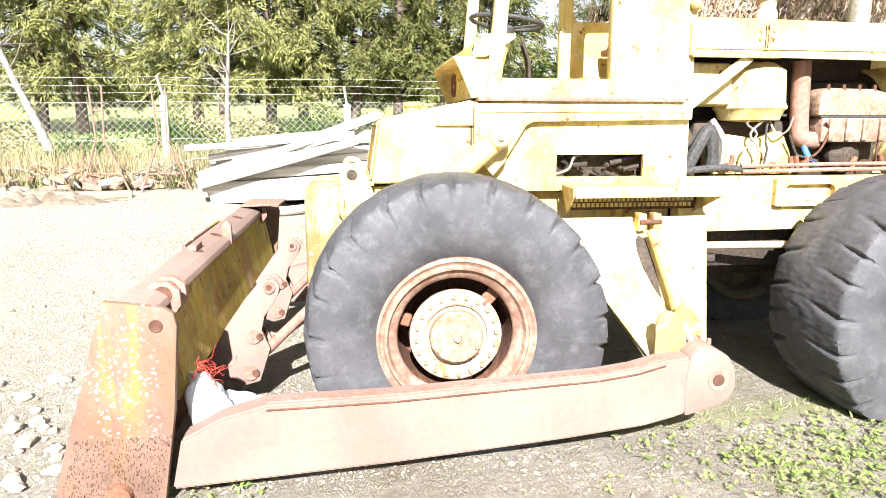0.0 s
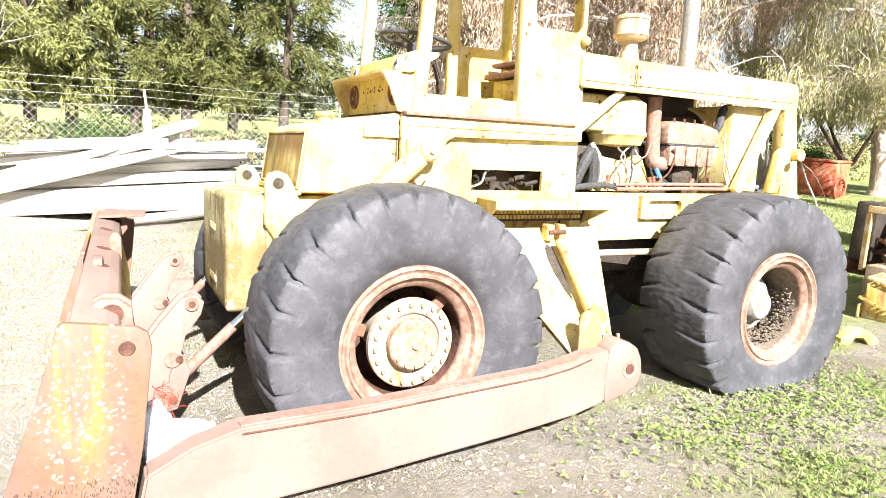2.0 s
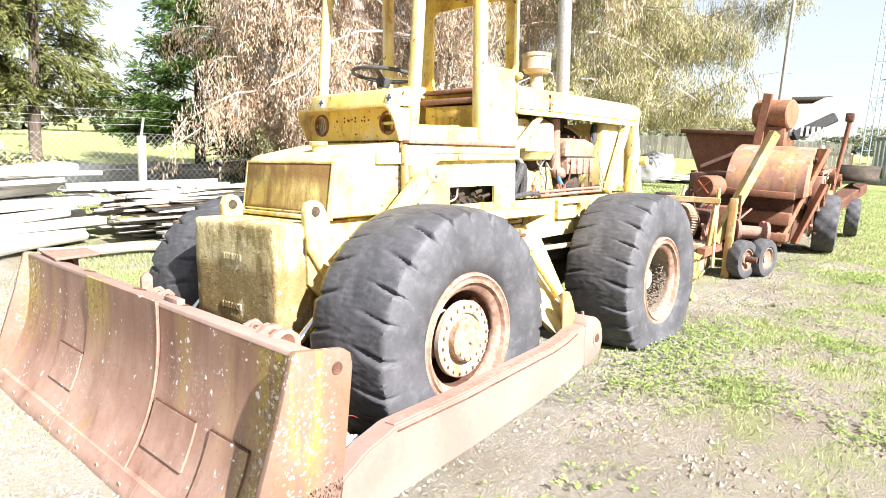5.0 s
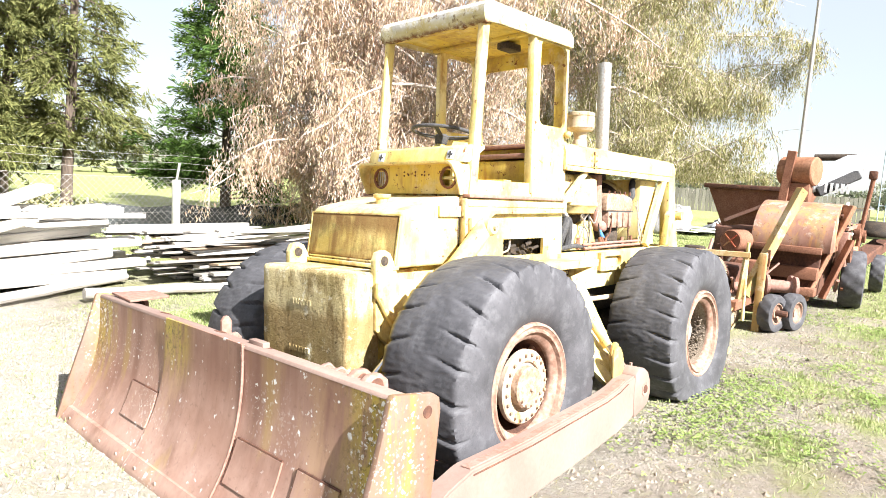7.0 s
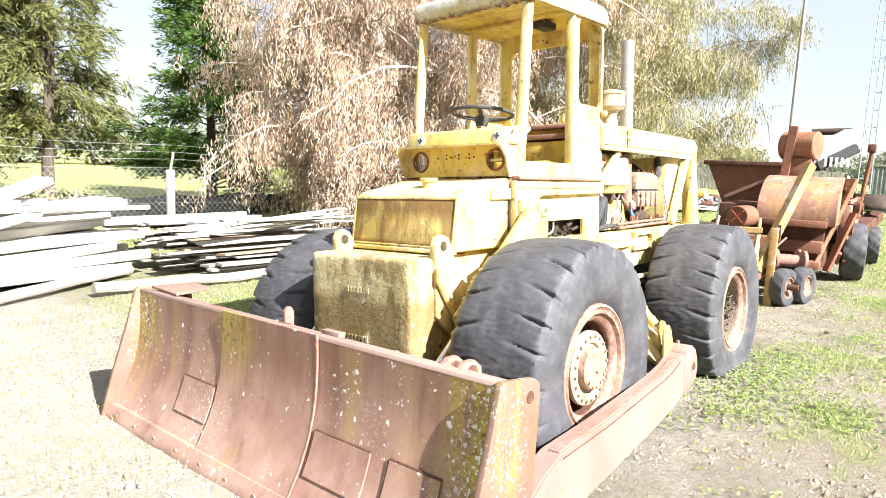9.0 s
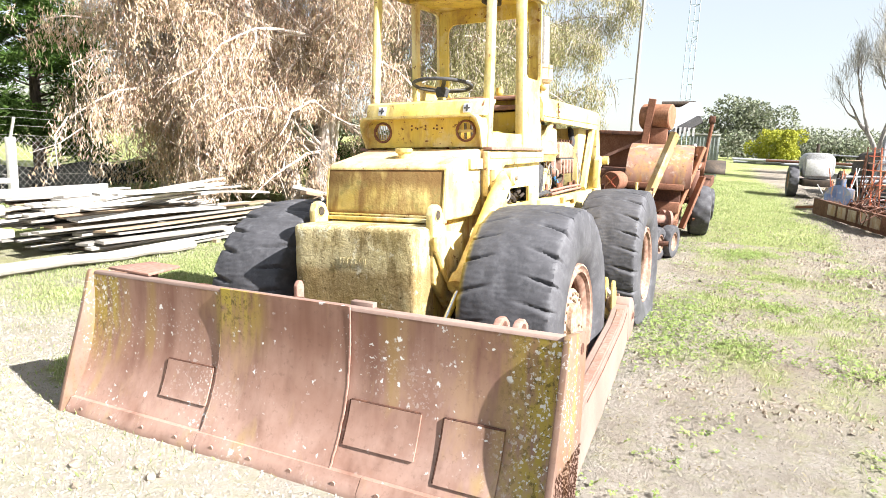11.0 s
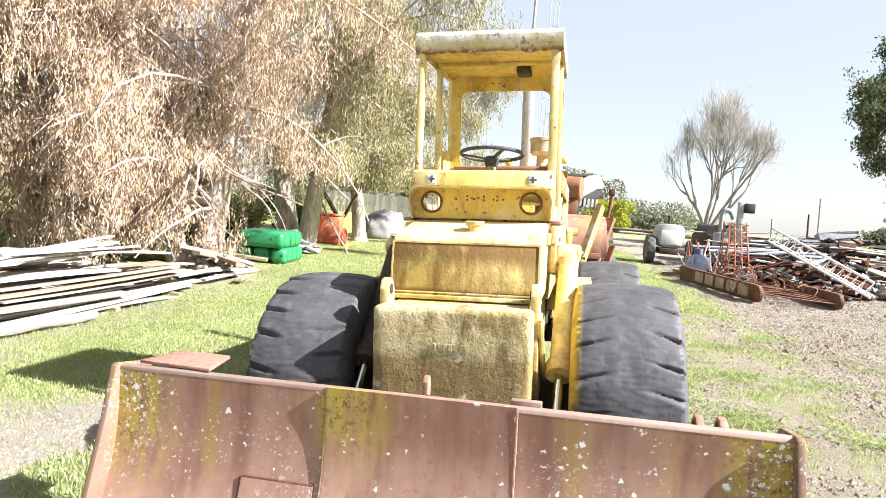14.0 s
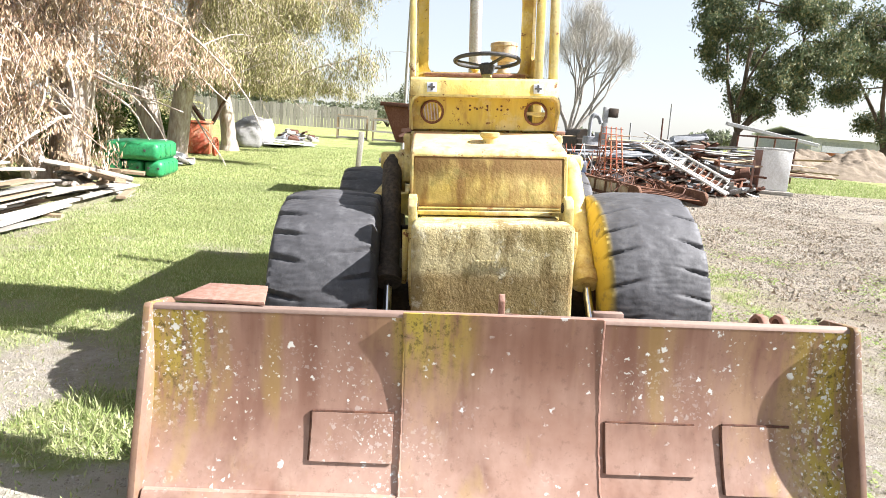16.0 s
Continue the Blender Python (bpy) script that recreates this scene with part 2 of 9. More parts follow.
def frame_outline(x0, z0, x1, z1, n=5):
    """A sharp rectangle with as many points as rounded() gives."""
    out = []
    for cx, cz in ((x1, z1), (x0, z1), (x0, z0), (x1, z0)):
        out += [(cx, cz)] * 1
    pts = []
    k = n + 1
    corners = [(x1, z1), (x0, z1), (x0, z0), (x1, z0)]
    for i, (cx, cz) in enumerate(corners):
        px, pz = corners[i - 1]
        nx, nz = corners[(i + 1) % 4]
        for j in range(k):
            t = (j - n / 2) / k
            qx, qz = (px, pz) if t < 0 else (nx, nz)
            pts.append((cx + (qx - cx) * abs(t) * 0.5, cz + (qz - cz) * abs(t) * 0.5))
    return pts


def strips(name, verts, faces, mat, parent=None, label="", smooth=False):
    """One mesh from plain lists, for what is made of very many small pieces."""
    me = bpy.data.meshes.new(name)
    me.from_pydata(verts, [], faces)
    if smooth:
        me.shade_smooth()
    me.materials.append(mat)
    ob = new(name, me)
    if parent:
        ob.parent = parent
    if label:
        tagged(ob, label)
    return ob

# ---- ground ----
def ease(a, b, v):
    t = min(1.0, max(0.0, (v - a) / (b - a)))
    return t * t * (3 - 2 * t)


def ground_z(x, y):
    """Height of the yard: level, dropping a little to the far side of the dozer."""
    z = -0.036 * ease(1.2, 2.5, y) - 0.135 * ease(2.6, 5.0, y)
    z *= 1 - 0.85 * (1 - ease(-1.5, -0.1, x)) * (1 if y > 0 else 0)
    z += 0.022 * min(45.0, max(0.0, x - 8.0))
    near = 1 - ease(25, 60, math.hypot(x, y))
    z += near * (0.022 * noise.noise((x * 0.9, y * 0.9, 1.3)) + 0.010 * noise.noise((x * 3.1, y * 3.1, 4.0)) + 0.004 * noise.noise((x * 9, y * 9, 2.0)))
    if x > 1.0 and y < 0.8:
        # churned up along the near side
        z += 0.030 * ease(1.0, 3.0, x) * ease(0.8, -0.4, y) * near * (noise.noise((x * 2.7, y * 2.7, 6.0)) + 0.8 * noise.noise((x * 6.5, y * 6.5, 1.0)))
    return z


def grass_amount(x, y):
    """How green the ground is, 0 to 1: a grass strip along the yard, bare gravel and dirt in front and to the near side."""
    n = noise.noise((x * 0.7, y * 0.7, 7.0)) + 0.55 * noise.noise((x * 2.3, y * 2.3, 3.0))
    edge_y = 0.55 - 0.16 * (max(0.0, min(x, 8.0)) - 1.6)
    strip = ease(-0.45, 0.55, y - edge_y - 0.45 * n) if x < 40 else 1
    bare_front = 1 - ease(0.1, 1.35, x + 0.5 * n - 0.10 * (y - 5))
    edge = 1 - 0.55 * ease(7.9, 9.0, y + 0.4 * n) * (1 - ease(10.5, 12.5, y)) * (1 - ease(9, 12, x))
    g = strip * (1 - 0.92 * bare_front) * edge
    # worn patches beside the tyres and on the near side
    if y < 2.7 and x < 9:
        patch = ease(-0.12, 0.40, n + 0.5 * noise.noise((x * 5.5, y * 5.5, 11.0)) + 0.10)
        worn = math.exp(-(((x - 1.2) / 1.0) ** 2 + ((y - 2.2) / 0.6) ** 2)) + 0.7 * math.exp(-(((x - 2.35) / 0.5) ** 2 + ((y - 1.25) / 0.25) ** 2))
        worn += 0.6 * math.exp(-((y - 2.7) / 0.45) ** 2)
        worn += 1.3 * math.exp(-(((x - 2.3 - 0.2 * n) / 0.55) ** 2 + ((y - 1.15 + 0.2 * n) / 0.28) ** 2)) + 0.9 * math.exp(-(((x - 1.5) / 0.3) ** 2 + ((y - 1.62) / 0.12) ** 2))
        worn += 0.55 * math.exp(-(((x - 5.2) / 1.3) ** 2 + ((y - 2.45) / 0.35) ** 2))
        g *= (0.10 + 0.82 * patch) * max(0.0, 1 - worn)
    if 4.2 < x < 14 and 0.9 < y < 4.5:
        g *= 1 - 0.9 * ease(4.4, 5.2, x) * (1 - ease(11.5, 13.5, x)) * math.exp(-((y - 2.45 + 0.3 * n) / 0.65) ** 2)
    if 0 < x < 3 and 5.5 < y < 8:
        # a scuffed patch beyond the blade
        g *= 1 - 0.97 * min(1.0, 1.5 * math.exp(-(((x - 1.05 + 0.25 * n) / 0.55) ** 2 + ((y - 6.62 + 0.2 * n) / 0.42) ** 2)))
    if 1.5 < x < 6 and 6 < y < 9:
        g *= 1 - 0.55 * ease(0.1, 0.6, noise.noise((x * 1.6, y * 1.6, 21.0)) + 0.5 * n)
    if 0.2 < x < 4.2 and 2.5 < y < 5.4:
        # bare ground under the dozer
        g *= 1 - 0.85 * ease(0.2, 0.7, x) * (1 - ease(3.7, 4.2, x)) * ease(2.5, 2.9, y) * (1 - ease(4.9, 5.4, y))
    if y < -3 and x > 17:
        g = max(g, ease(-0.2, 0.2, n + 0.5) * ease(-7.5, -9.0, y))
    if y > 13.5:
        g = max(g, 0.9)
    if (x - 0.13) ** 2 + (y - 6.0) ** 2 < 0.2:
        g = max(g, 0.8)
    if x < 1.3 and 5.4 < y < 7.2 and (x - 0.13) ** 2 + (y - 6.0) ** 2 > 0.2:
        g *= 0.8
    return max(0.0, min(1.0, g))


def yard_material():
    m, nt, bs = material("yard_ground", 0.95)
    v = coords(nt)
    at = nt.nodes.new("ShaderNodeAttribute")
    at.attribute_name = "green"
    soil = mix(nt, fbm(nt, v, 1.1, 6, 0.65), (0.30, 0.262, 0.215), (0.43, 0.39, 0.335))
    soil = mix(nt, times(nt, spots(nt, v, 34, 0.1, 0.5), fbm(nt, v, 2.6, 4, 0.6, 0.4, 0.6)), soil, (0.44, 0.41, 0.36))
    soil = mix(nt, times(nt, fbm(nt, v, 21, 5, 0.75, 0.50, 0.64), 0.42), soil, (0.15, 0.118, 0.085))
    soil = mix(nt, times(nt, fbm(nt, v, 6.5, 6, 0.75, 0.55, 0.68), 0.35), soil, (0.18, 0.145, 0.105))
    soil = mix(nt, times(nt, fbm(nt, v, 0.55, 6, 0.7, 0.48, 0.62), 0.8), soil, (0.20, 0.16, 0.115))
    soil = mix(nt, times(nt, fbm(nt, v, 1.9, 7, 0.75, 0.50, 0.60), 0.6), soil, (0.24, 0.21, 0.17))
    # paler before the blade, browner along the near side
    soil = mix(nt, times(nt, times(nt, along(nt, v, 0, 1.0, -0.6), along(nt, v, 1, 2.4, 4.4)), 0.55), soil, (0.54, 0.49, 0.415))
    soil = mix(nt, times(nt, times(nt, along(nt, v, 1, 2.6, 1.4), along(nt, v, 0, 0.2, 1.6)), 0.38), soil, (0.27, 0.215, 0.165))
    turf = mix(nt, fbm(nt, v, 1.7, 6, 0.7), (0.235, 0.275, 0.09), (0.37, 0.38, 0.16))
    turf = mix(nt, times(nt, fbm(nt, v, 38, 4, 0.7, 0.45, 0.65), 0.6), turf, (0.16, 0.19, 0.035))
    turf = mix(nt, times(nt, fbm(nt, v, 0.8, 6, 0.7, 0.52, 0.68), 0.6), turf, (0.36, 0.40, 0.16))
    rag = nt.nodes.new("ShaderNodeMath")
    rag.operation = "MULTIPLY_ADD"
    nt.links.new(fbm(nt, v, 9, 5, 0.75, 0.25, 0.75), rag.inputs[0])
    rag.inputs[1].default_value = 0.7
    rag.inputs[2].default_value = -0.35
    add = nt.nodes.new("ShaderNodeMath")
    add.operation = "ADD"
    add.use_clamp = True
    nt.links.new(rag.outputs[0], add.inputs[0])
    nt.links.new(at.outputs["Fac"], add.inputs[1])
    finish(nt, bs, mix(nt, add.outputs[0], soil, turf))
    bump(nt, bs, fbm(nt, v, 30, 8, 0.8), 0.75, 0.045)
    return m


def ground():
    def axis(lo, hi, step, far):
        a = [lo + step * i for i in range(int((hi - lo) / step) + 1)]
        s, out = step, []
        p = lo
        while p > -far:
            s *= 1.28
            p -= s
            out.append(p)
        q, s = a[-1], step
        while q < far:
            s *= 1.28
            q += s
            a.append(q)
        return out[::-1] + a
    xs, ys = axis(-6.0, 14.0, 0.10, 900), axis(-5.0, 12.0, 0.10, 900)
    verts = [(x, y, ground_z(x, y)) for y in ys for x in xs]
    w = len(xs)
    faces = [(j * w + i, j * w + i + 1, (j + 1) * w + i + 1, (j + 1) * w + i) for j in range(len(ys) - 1) for i in range(w - 1)]
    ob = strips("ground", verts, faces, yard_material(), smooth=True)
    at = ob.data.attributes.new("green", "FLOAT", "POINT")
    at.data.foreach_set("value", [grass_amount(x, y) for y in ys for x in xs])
    tagged(ob, "yard of patchy grass, bare dirt and gravel", "ground", kind="structure")


ground()

# ---- the wheel dozer: x runs to its tail, y to its far side, z up; it leans a little to the far side ----
def rubber(name="weathered_tyre_rubber", overspray=False):
    m, nt, bs = material(name, 0.62)
    bs.inputs["Specular IOR Level"].default_value = 0.25
    v = coords(nt)
    col = mix(nt, fbm(nt, v, 4, 5), (0.047, 0.046, 0.049), (0.082, 0.080, 0.085))
    col = mix(nt, times(nt, fbm(nt, v, 13, 5, 0.7, 0.5, 0.72), 0.4), col, (0.15, 0.15, 0.155))
    col = mix(nt, times(nt, fbm(nt, v, 60, 3, 0.6, 0.55, 0.7), 0.4), col, (0.04, 0.04, 0.043))
    if overspray:
        # yellow overspray on the inner sidewall
        spray = times(nt, along(nt, v, 1, -0.69, -0.635), fbm(nt, v, 5, 5, 0.7, 0.36, 0.52))
        col = mix(nt, spray, col, (0.46, 0.33, 0.05))
    finish(nt, bs, col)
    bump(nt, bs, fbm(nt, v, 28, 5, 0.6), 0.14, 0.005)
    return m


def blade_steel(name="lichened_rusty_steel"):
    """Rusted plate with yellow lichen run down from the top edge and the ends, and white lichen dots."""
    m, nt, bs = material(name, 0.46, 0.1)
    bs.inputs["Specular IOR Level"].default_value = 0.2
    v = coords(nt)
    streak = coords(nt, (1, 1.0, 0.12))
    col = mix(nt, fbm(nt, v, 2.2, 5), (0.265, 0.155, 0.115), (0.375, 0.248, 0.195))
    col = mix(nt, times(nt, fbm(nt, streak, 6, 4, 0.6, 0.45, 0.7), 0.75), col, (0.15, 0.082, 0.060))
    col = mix(nt, times(nt, fbm(nt, streak, 11, 4, 0.6, 0.6, 0.75), 0.5), col, (0.38, 0.28, 0.215))
    # upper half browner, low part paler: painted shade and sheen; rusty runs
    col = mix(nt, times(nt, most(nt, times(nt, fbm(nt, v, 1.3, 5, 0.65, 0.42, 0.58), 0.7), times(nt, along(nt, v, 2, 0.30, 0.72), fbm(nt, streak, 3.0, 5, 0.65, 0.25, 0.55))), 0.62), col, (0.175, 0.08, 0.053))
    col = mix(nt, times(nt, times(nt, along(nt, v, 2, 0.34, 0.10), fbm(nt, v, 2.4, 5, 0.7, 0.35, 0.6)), 0.6), col, (0.42, 0.29, 0.235))
    col = mix(nt, times(nt, fbm(nt, coords(nt, (1, 1, 0.3)), 3.2, 5, 0.7, 0.54, 0.66), 0.5), col, (0.36, 0.235, 0.13))
    col = mix(nt, times(nt, fbm(nt, v, 30, 5, 0.75, 0.56, 0.68), 0.4), col, (0.13, 0.075, 0.055))
    # where the lichen has settled: the far end, the far half of the middle plate, the near end
    far_end = times(nt, along(nt, v, 1, 1.12, 1.36), along(nt, v, 2, 0.10, 0.65))
    middle = times(nt, times(nt, along(nt, v, 1, 0.02, 0.30), along(nt, v, 1, 0.48, 0.43)), along(nt, v, 2, 0.36, 0.74))
    near_end = times(nt, along(nt, v, 1, -1.12, -1.42), along(nt, v, 1, -1.507, -1.482))
    where = most(nt, far_end, most(nt, middle, near_end))
    run = fbm(nt, streak, 20, 4, 0.6, 0.34, 0.56)
    yellow = times(nt, times(nt, run, fbm(nt, v, 11, 5, 0.7, 0.25, 0.48)), where)
    col = mix(nt, times(nt, yellow, 0.9), col, (0.36, 0.28, 0.045))
    # black-green moss in the lichen
    col = mix(nt, times(nt, times(nt, where, fbm(nt, v, 34, 5, 0.75, 0.52, 0.62)), 0.8), col, (0.075, 0.06, 0.02))
    faint = times(nt, fbm(nt, streak, 5, 3, 0.55, 0.58, 0.70), 0.35)
    col = mix(nt, faint, col, (0.36, 0.26, 0.06))
    crowd = most(nt, most(nt, times(nt, along(nt, v, 1, -1.22, -1.44), along(nt, v, 1, -1.575, -1.475)), times(nt, along(nt, v, 1, 1.18, 1.40), along(nt, v, 2, 0.2, 0.7))), times(nt, times(nt, fbm(nt, v, 2.6, 3, 0.6, 0.52, 0.62), along(nt, v, 2, 0.75, 0.45)), 0.25))
    rag = nt.nodes.new("ShaderNodeVectorMath")
    rag.operation = "MULTIPLY_ADD"
    wob = nt.nodes.new("ShaderNodeTexNoise")
    wob.inputs["Scale"].default_value = 60
    nt.links.new(v, wob.inputs["Vector"])
    nt.links.new(wob.outputs["Color"], rag.inputs[0])
    rag.inputs[1].default_value = (0.035, 0.035, 0.035)
    nt.links.new(v, rag.inputs[2])
    white = times(nt, most(nt, spots(nt, rag.outputs[0], 20, 0.17, 0.24), spots(nt, rag.outputs[0], 40, 0.20, 0.28)), crowd)
    white = most(nt, white, times(nt, spots(nt, rag.outputs[0], 6.5, 0.085, 0.115), fbm(nt, v, 4.5, 2, 0.5, 0.47, 0.52)))
    flecks = times(nt, spots(nt, rag.outputs[0], 13, 0.085, 0.125), fbm(nt, v, 2.0, 3, 0.6, 0.36, 0.50))
    white = most(nt, white, flecks)
    clusters = times(nt, times(nt, spots(nt, rag.outputs[0], 26, 0.20, 0.30), fbm(nt, v, 5.5, 3, 0.55, 0.60, 0.66)), 0.9)
    white = most(nt, white, clusters)
    col = mix(nt, times(nt, white, 0.95), col, (0.66, 0.66, 0.63))
    tiny = times(nt, spots(nt, rag.outputs[0], 38, 0.14, 0.24), most(nt, crowd, fbm(nt, v, 3.3, 3, 0.6, 0.54, 0.66)))
    col = mix(nt, times(nt, tiny, 0.8), col, (0.62, 0.62, 0.56))
    finish(nt, bs, col)
    bump(nt, bs, fbm(nt, v, 60, 5, 0.75), 0.05, 0.003)
    return m


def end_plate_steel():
    """Pinkish rusted plate, toned down for the sun, with a run of yellow paint and white lichen down its middle."""
    m, nt, bs = material("sun_toned_rusted_end_plate", 0.6, 0.05)
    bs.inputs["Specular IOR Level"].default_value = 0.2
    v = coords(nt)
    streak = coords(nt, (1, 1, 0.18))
    # base rust darker than the blade's, offsetting the full sun on this side
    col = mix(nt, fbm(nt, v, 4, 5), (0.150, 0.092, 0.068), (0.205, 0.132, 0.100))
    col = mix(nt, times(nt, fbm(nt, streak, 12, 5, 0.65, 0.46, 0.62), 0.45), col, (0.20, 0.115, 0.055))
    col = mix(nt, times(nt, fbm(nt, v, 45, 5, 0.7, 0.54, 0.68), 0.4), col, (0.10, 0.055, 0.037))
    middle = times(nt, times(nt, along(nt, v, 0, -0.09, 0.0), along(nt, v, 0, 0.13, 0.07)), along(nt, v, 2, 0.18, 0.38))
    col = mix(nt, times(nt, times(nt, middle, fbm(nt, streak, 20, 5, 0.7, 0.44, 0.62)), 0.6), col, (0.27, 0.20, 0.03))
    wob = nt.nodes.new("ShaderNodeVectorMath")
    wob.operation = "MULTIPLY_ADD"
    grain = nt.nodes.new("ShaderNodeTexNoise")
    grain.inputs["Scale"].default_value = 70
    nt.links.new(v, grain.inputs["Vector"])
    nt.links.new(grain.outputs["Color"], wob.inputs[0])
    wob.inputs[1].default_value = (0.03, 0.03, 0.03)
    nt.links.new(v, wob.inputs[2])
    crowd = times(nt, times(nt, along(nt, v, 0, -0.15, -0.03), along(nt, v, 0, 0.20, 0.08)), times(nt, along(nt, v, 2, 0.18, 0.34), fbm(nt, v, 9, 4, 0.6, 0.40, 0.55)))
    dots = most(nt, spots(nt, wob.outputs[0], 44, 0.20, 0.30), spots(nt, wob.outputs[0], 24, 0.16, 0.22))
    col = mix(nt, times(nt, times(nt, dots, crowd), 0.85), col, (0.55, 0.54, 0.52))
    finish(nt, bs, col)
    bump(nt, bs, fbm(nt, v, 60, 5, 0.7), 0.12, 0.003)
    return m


def mossy_weight():
    m, nt, bs = material("mossy_cast_weight", 0.9)
    v = coords(nt)
    streak = coords(nt, (1, 1, 0.3))
    col = mix(nt, fbm(nt, v, 5, 6, 0.7), (0.50, 0.43, 0.25), (0.42, 0.34, 0.16))
    col = mix(nt, times(nt, fbm(nt, streak, 6, 6, 0.75, 0.46, 0.58), 0.85), col, (0.15, 0.105, 0.042))
    # a ragged darker coat below the cast mark
    coat = times(nt, along(nt, v, 2, 0.85, 0.77), fbm(nt, v, 4.5, 6, 0.75, 0.28, 0.48))
    col = mix(nt, times(nt, coat, 0.85), col, (0.20, 0.135, 0.055))
    col = mix(nt, times(nt, fbm(nt, v, 2.2, 5, 0.7, 0.50, 0.62), 0.3), col, (0.30, 0.25, 0.09))
    pits = fbm(nt, v, 26, 5, 0.7, 0.60, 0.70)
    col = mix(nt, times(nt, pits, 0.9), col, (0.06, 0.042, 0.02))
    col = mix(nt, times(nt, fbm(nt, v, 9, 6, 0.75, 0.57, 0.65), 0.7), col, (0.60, 0.56, 0.42))
    finish(nt, bs, col)
    bump(nt, bs, fbm(nt, v, 20, 6, 0.7), 0.45, 0.012)
    return m


TYRE, TYRE_SPRAYED = rubber(), rubber("oversprayed_tyre_rubber", True)
BLADE, END_STEEL_SUN_TONED, WEIGHT = blade_steel(), end_plate_steel(), mossy_weight()
RIM = mottled("rusty_wheel_paint", (0.25, 0.15, 0.11), (0.40, 0.29, 0.22), (0.15, 0.075, 0.05), 6, 0.7, 0.1, 26, 0.35, 0.004)
CAP_RUST = mottled("stained_cap", (0.29, 0.20, 0.135), (0.42, 0.33, 0.24), (0.17, 0.085, 0.05), 7, 0.75, 0.1, 40, 0.4)
MUD_GREY = mottled("mud_greyed_steel", (0.24, 0.22, 0.195), (0.33, 0.31, 0.28), (0.16, 0.13, 0.10), 7, 0.85, 0.1, 30, 0.5)
SOIL = mottled("dry_soil", (0.17, 0.135, 0.10), (0.25, 0.205, 0.16), (0.11, 0.085, 0.06), 5, 0.95, 0, 60, 0.6)
HUB = paint("pale_hub_paint", (0.36, 0.29, 0.22), (0.46, 0.39, 0.31), 2.0, 0.3, 0.7)

DOZER = pose(0.7425, 3.833, 0, 0, 0, -4.5) @ pose(0, 0, 0, -3.3, 0, 0)
dozer = thing("wheel_dozer", DOZER, "faded yellow wheel dozer with rusty blade, parked on grass", "bulldozer")
GROUND_LOCAL = -0.105
TYRE_R, TYRE_IN, TYRE_OUT = 0.735, 0.62, 1.225


def tyre_mesh(cz):
    """A worn tyre with slanting tread bars, pressed flat where it stands. Centre at the origin, outer face towards -y."""
    bm = bmesh.new()
    mid, half = -(TYRE_IN + TYRE_OUT) / 2, (TYRE_OUT - TYRE_IN) / 2
    prof = []
    for a, r in ((-0.74, 0.338), (-0.86, 0.372), (-0.955, 0.425), (-0.995, 0.48), (-1.0, 0.54), (-0.985, 0.60), (-0.955, 0.645), (-0.92, 0.675)):
        prof.append((r, a))
    for k in range(25):
        a = -0.89 + 1.78 * k / 24
        prof.append((TYRE_R - 0.022 - 0.030 * abs(a) ** 3, a))
    for a, r in ((0.92, 0.675), (0.955, 0.645), (0.985, 0.60), (1.0, 0.54), (0.995, 0.48), (0.955, 0.425), (0.86, 0.372), (0.74, 0.338)):
        prof.append((r, a))
    n, lugs = 600, 25
    rows = []
    rnd = random.Random(5)
    wear = [rnd.uniform(0.6, 1.15) for _ in range(lugs * 2 + 4)]
    for i in range(n):
        th = 2 * math.pi * i / n
        row = []
        for r, a in prof:
            rr, aa = r, a
            if r > 0.59:
                # bars slant from the shoulders to the middle, those of the two halves half a step apart
                s = 0 if a < 0 else 1
                phase = (th / (2 * math.pi) * lugs + 0.5 * s + (1 - abs(a)) * 0.42 + 0.10 * math.sin(th * 7 + 3 * s)) % lugs
                f = phase % 1.0
                w = wear[int(phase) + s * lugs]
                reach = min(1.0, max(0.0, (abs(a) - 0.10 - 0.12 * w) / 0.25)) if r > 0.66 else (r - 0.59) / 0.07
                slit = 0.06 + 0.04 * abs(a)
                gap = min(1.0, max(0.0, 1 - abs(f - 0.5) / slit) * 2.2)
                rr -= 0.034 * w * gap * (1.0 if r > 0.66 else 0.5) * reach * (0.2 + 0.8 * abs(a) ** 2)
                # each bar is worn lower towards its trailing edge
                rr -= 0.013 * ((f - 0.5) % 1.0) * reach * (0.3 + 0.7 * abs(a))
            if r > 0.40:
                # old cuts and chunking
                q = Vector((math.cos(th) * 3.2, a * 2.0, math.sin(th) * 3.2))
                rr += 0.003 * noise.noise(q * 3.0) + (0.004 * noise.noise(q * 11.0) if r > 0.6 else 0.0)
            x, z = rr * math.cos(th), rr * math.sin(th)
            y = mid + half * aa
            low = GROUND_LOCAL - cz
            if z < low + 0.05:
                d = low + 0.05 - z
                z = low + 0.05 - 0.05 * (1 - math.exp(-d / 0.05))
                y += (1 if aa > 0 else -1) * min(0.05, d * 0.28) * abs(aa)
            row.append(bm.verts.new((x, y, z)))
        rows.append(row)
    for i in range(n):
        a, b = rows[i], rows[(i + 1) % n]
        for j in range(len(prof) - 1):
            bm.faces.new((a[j], a[j + 1], b[j + 1], b[j]))
    return bm


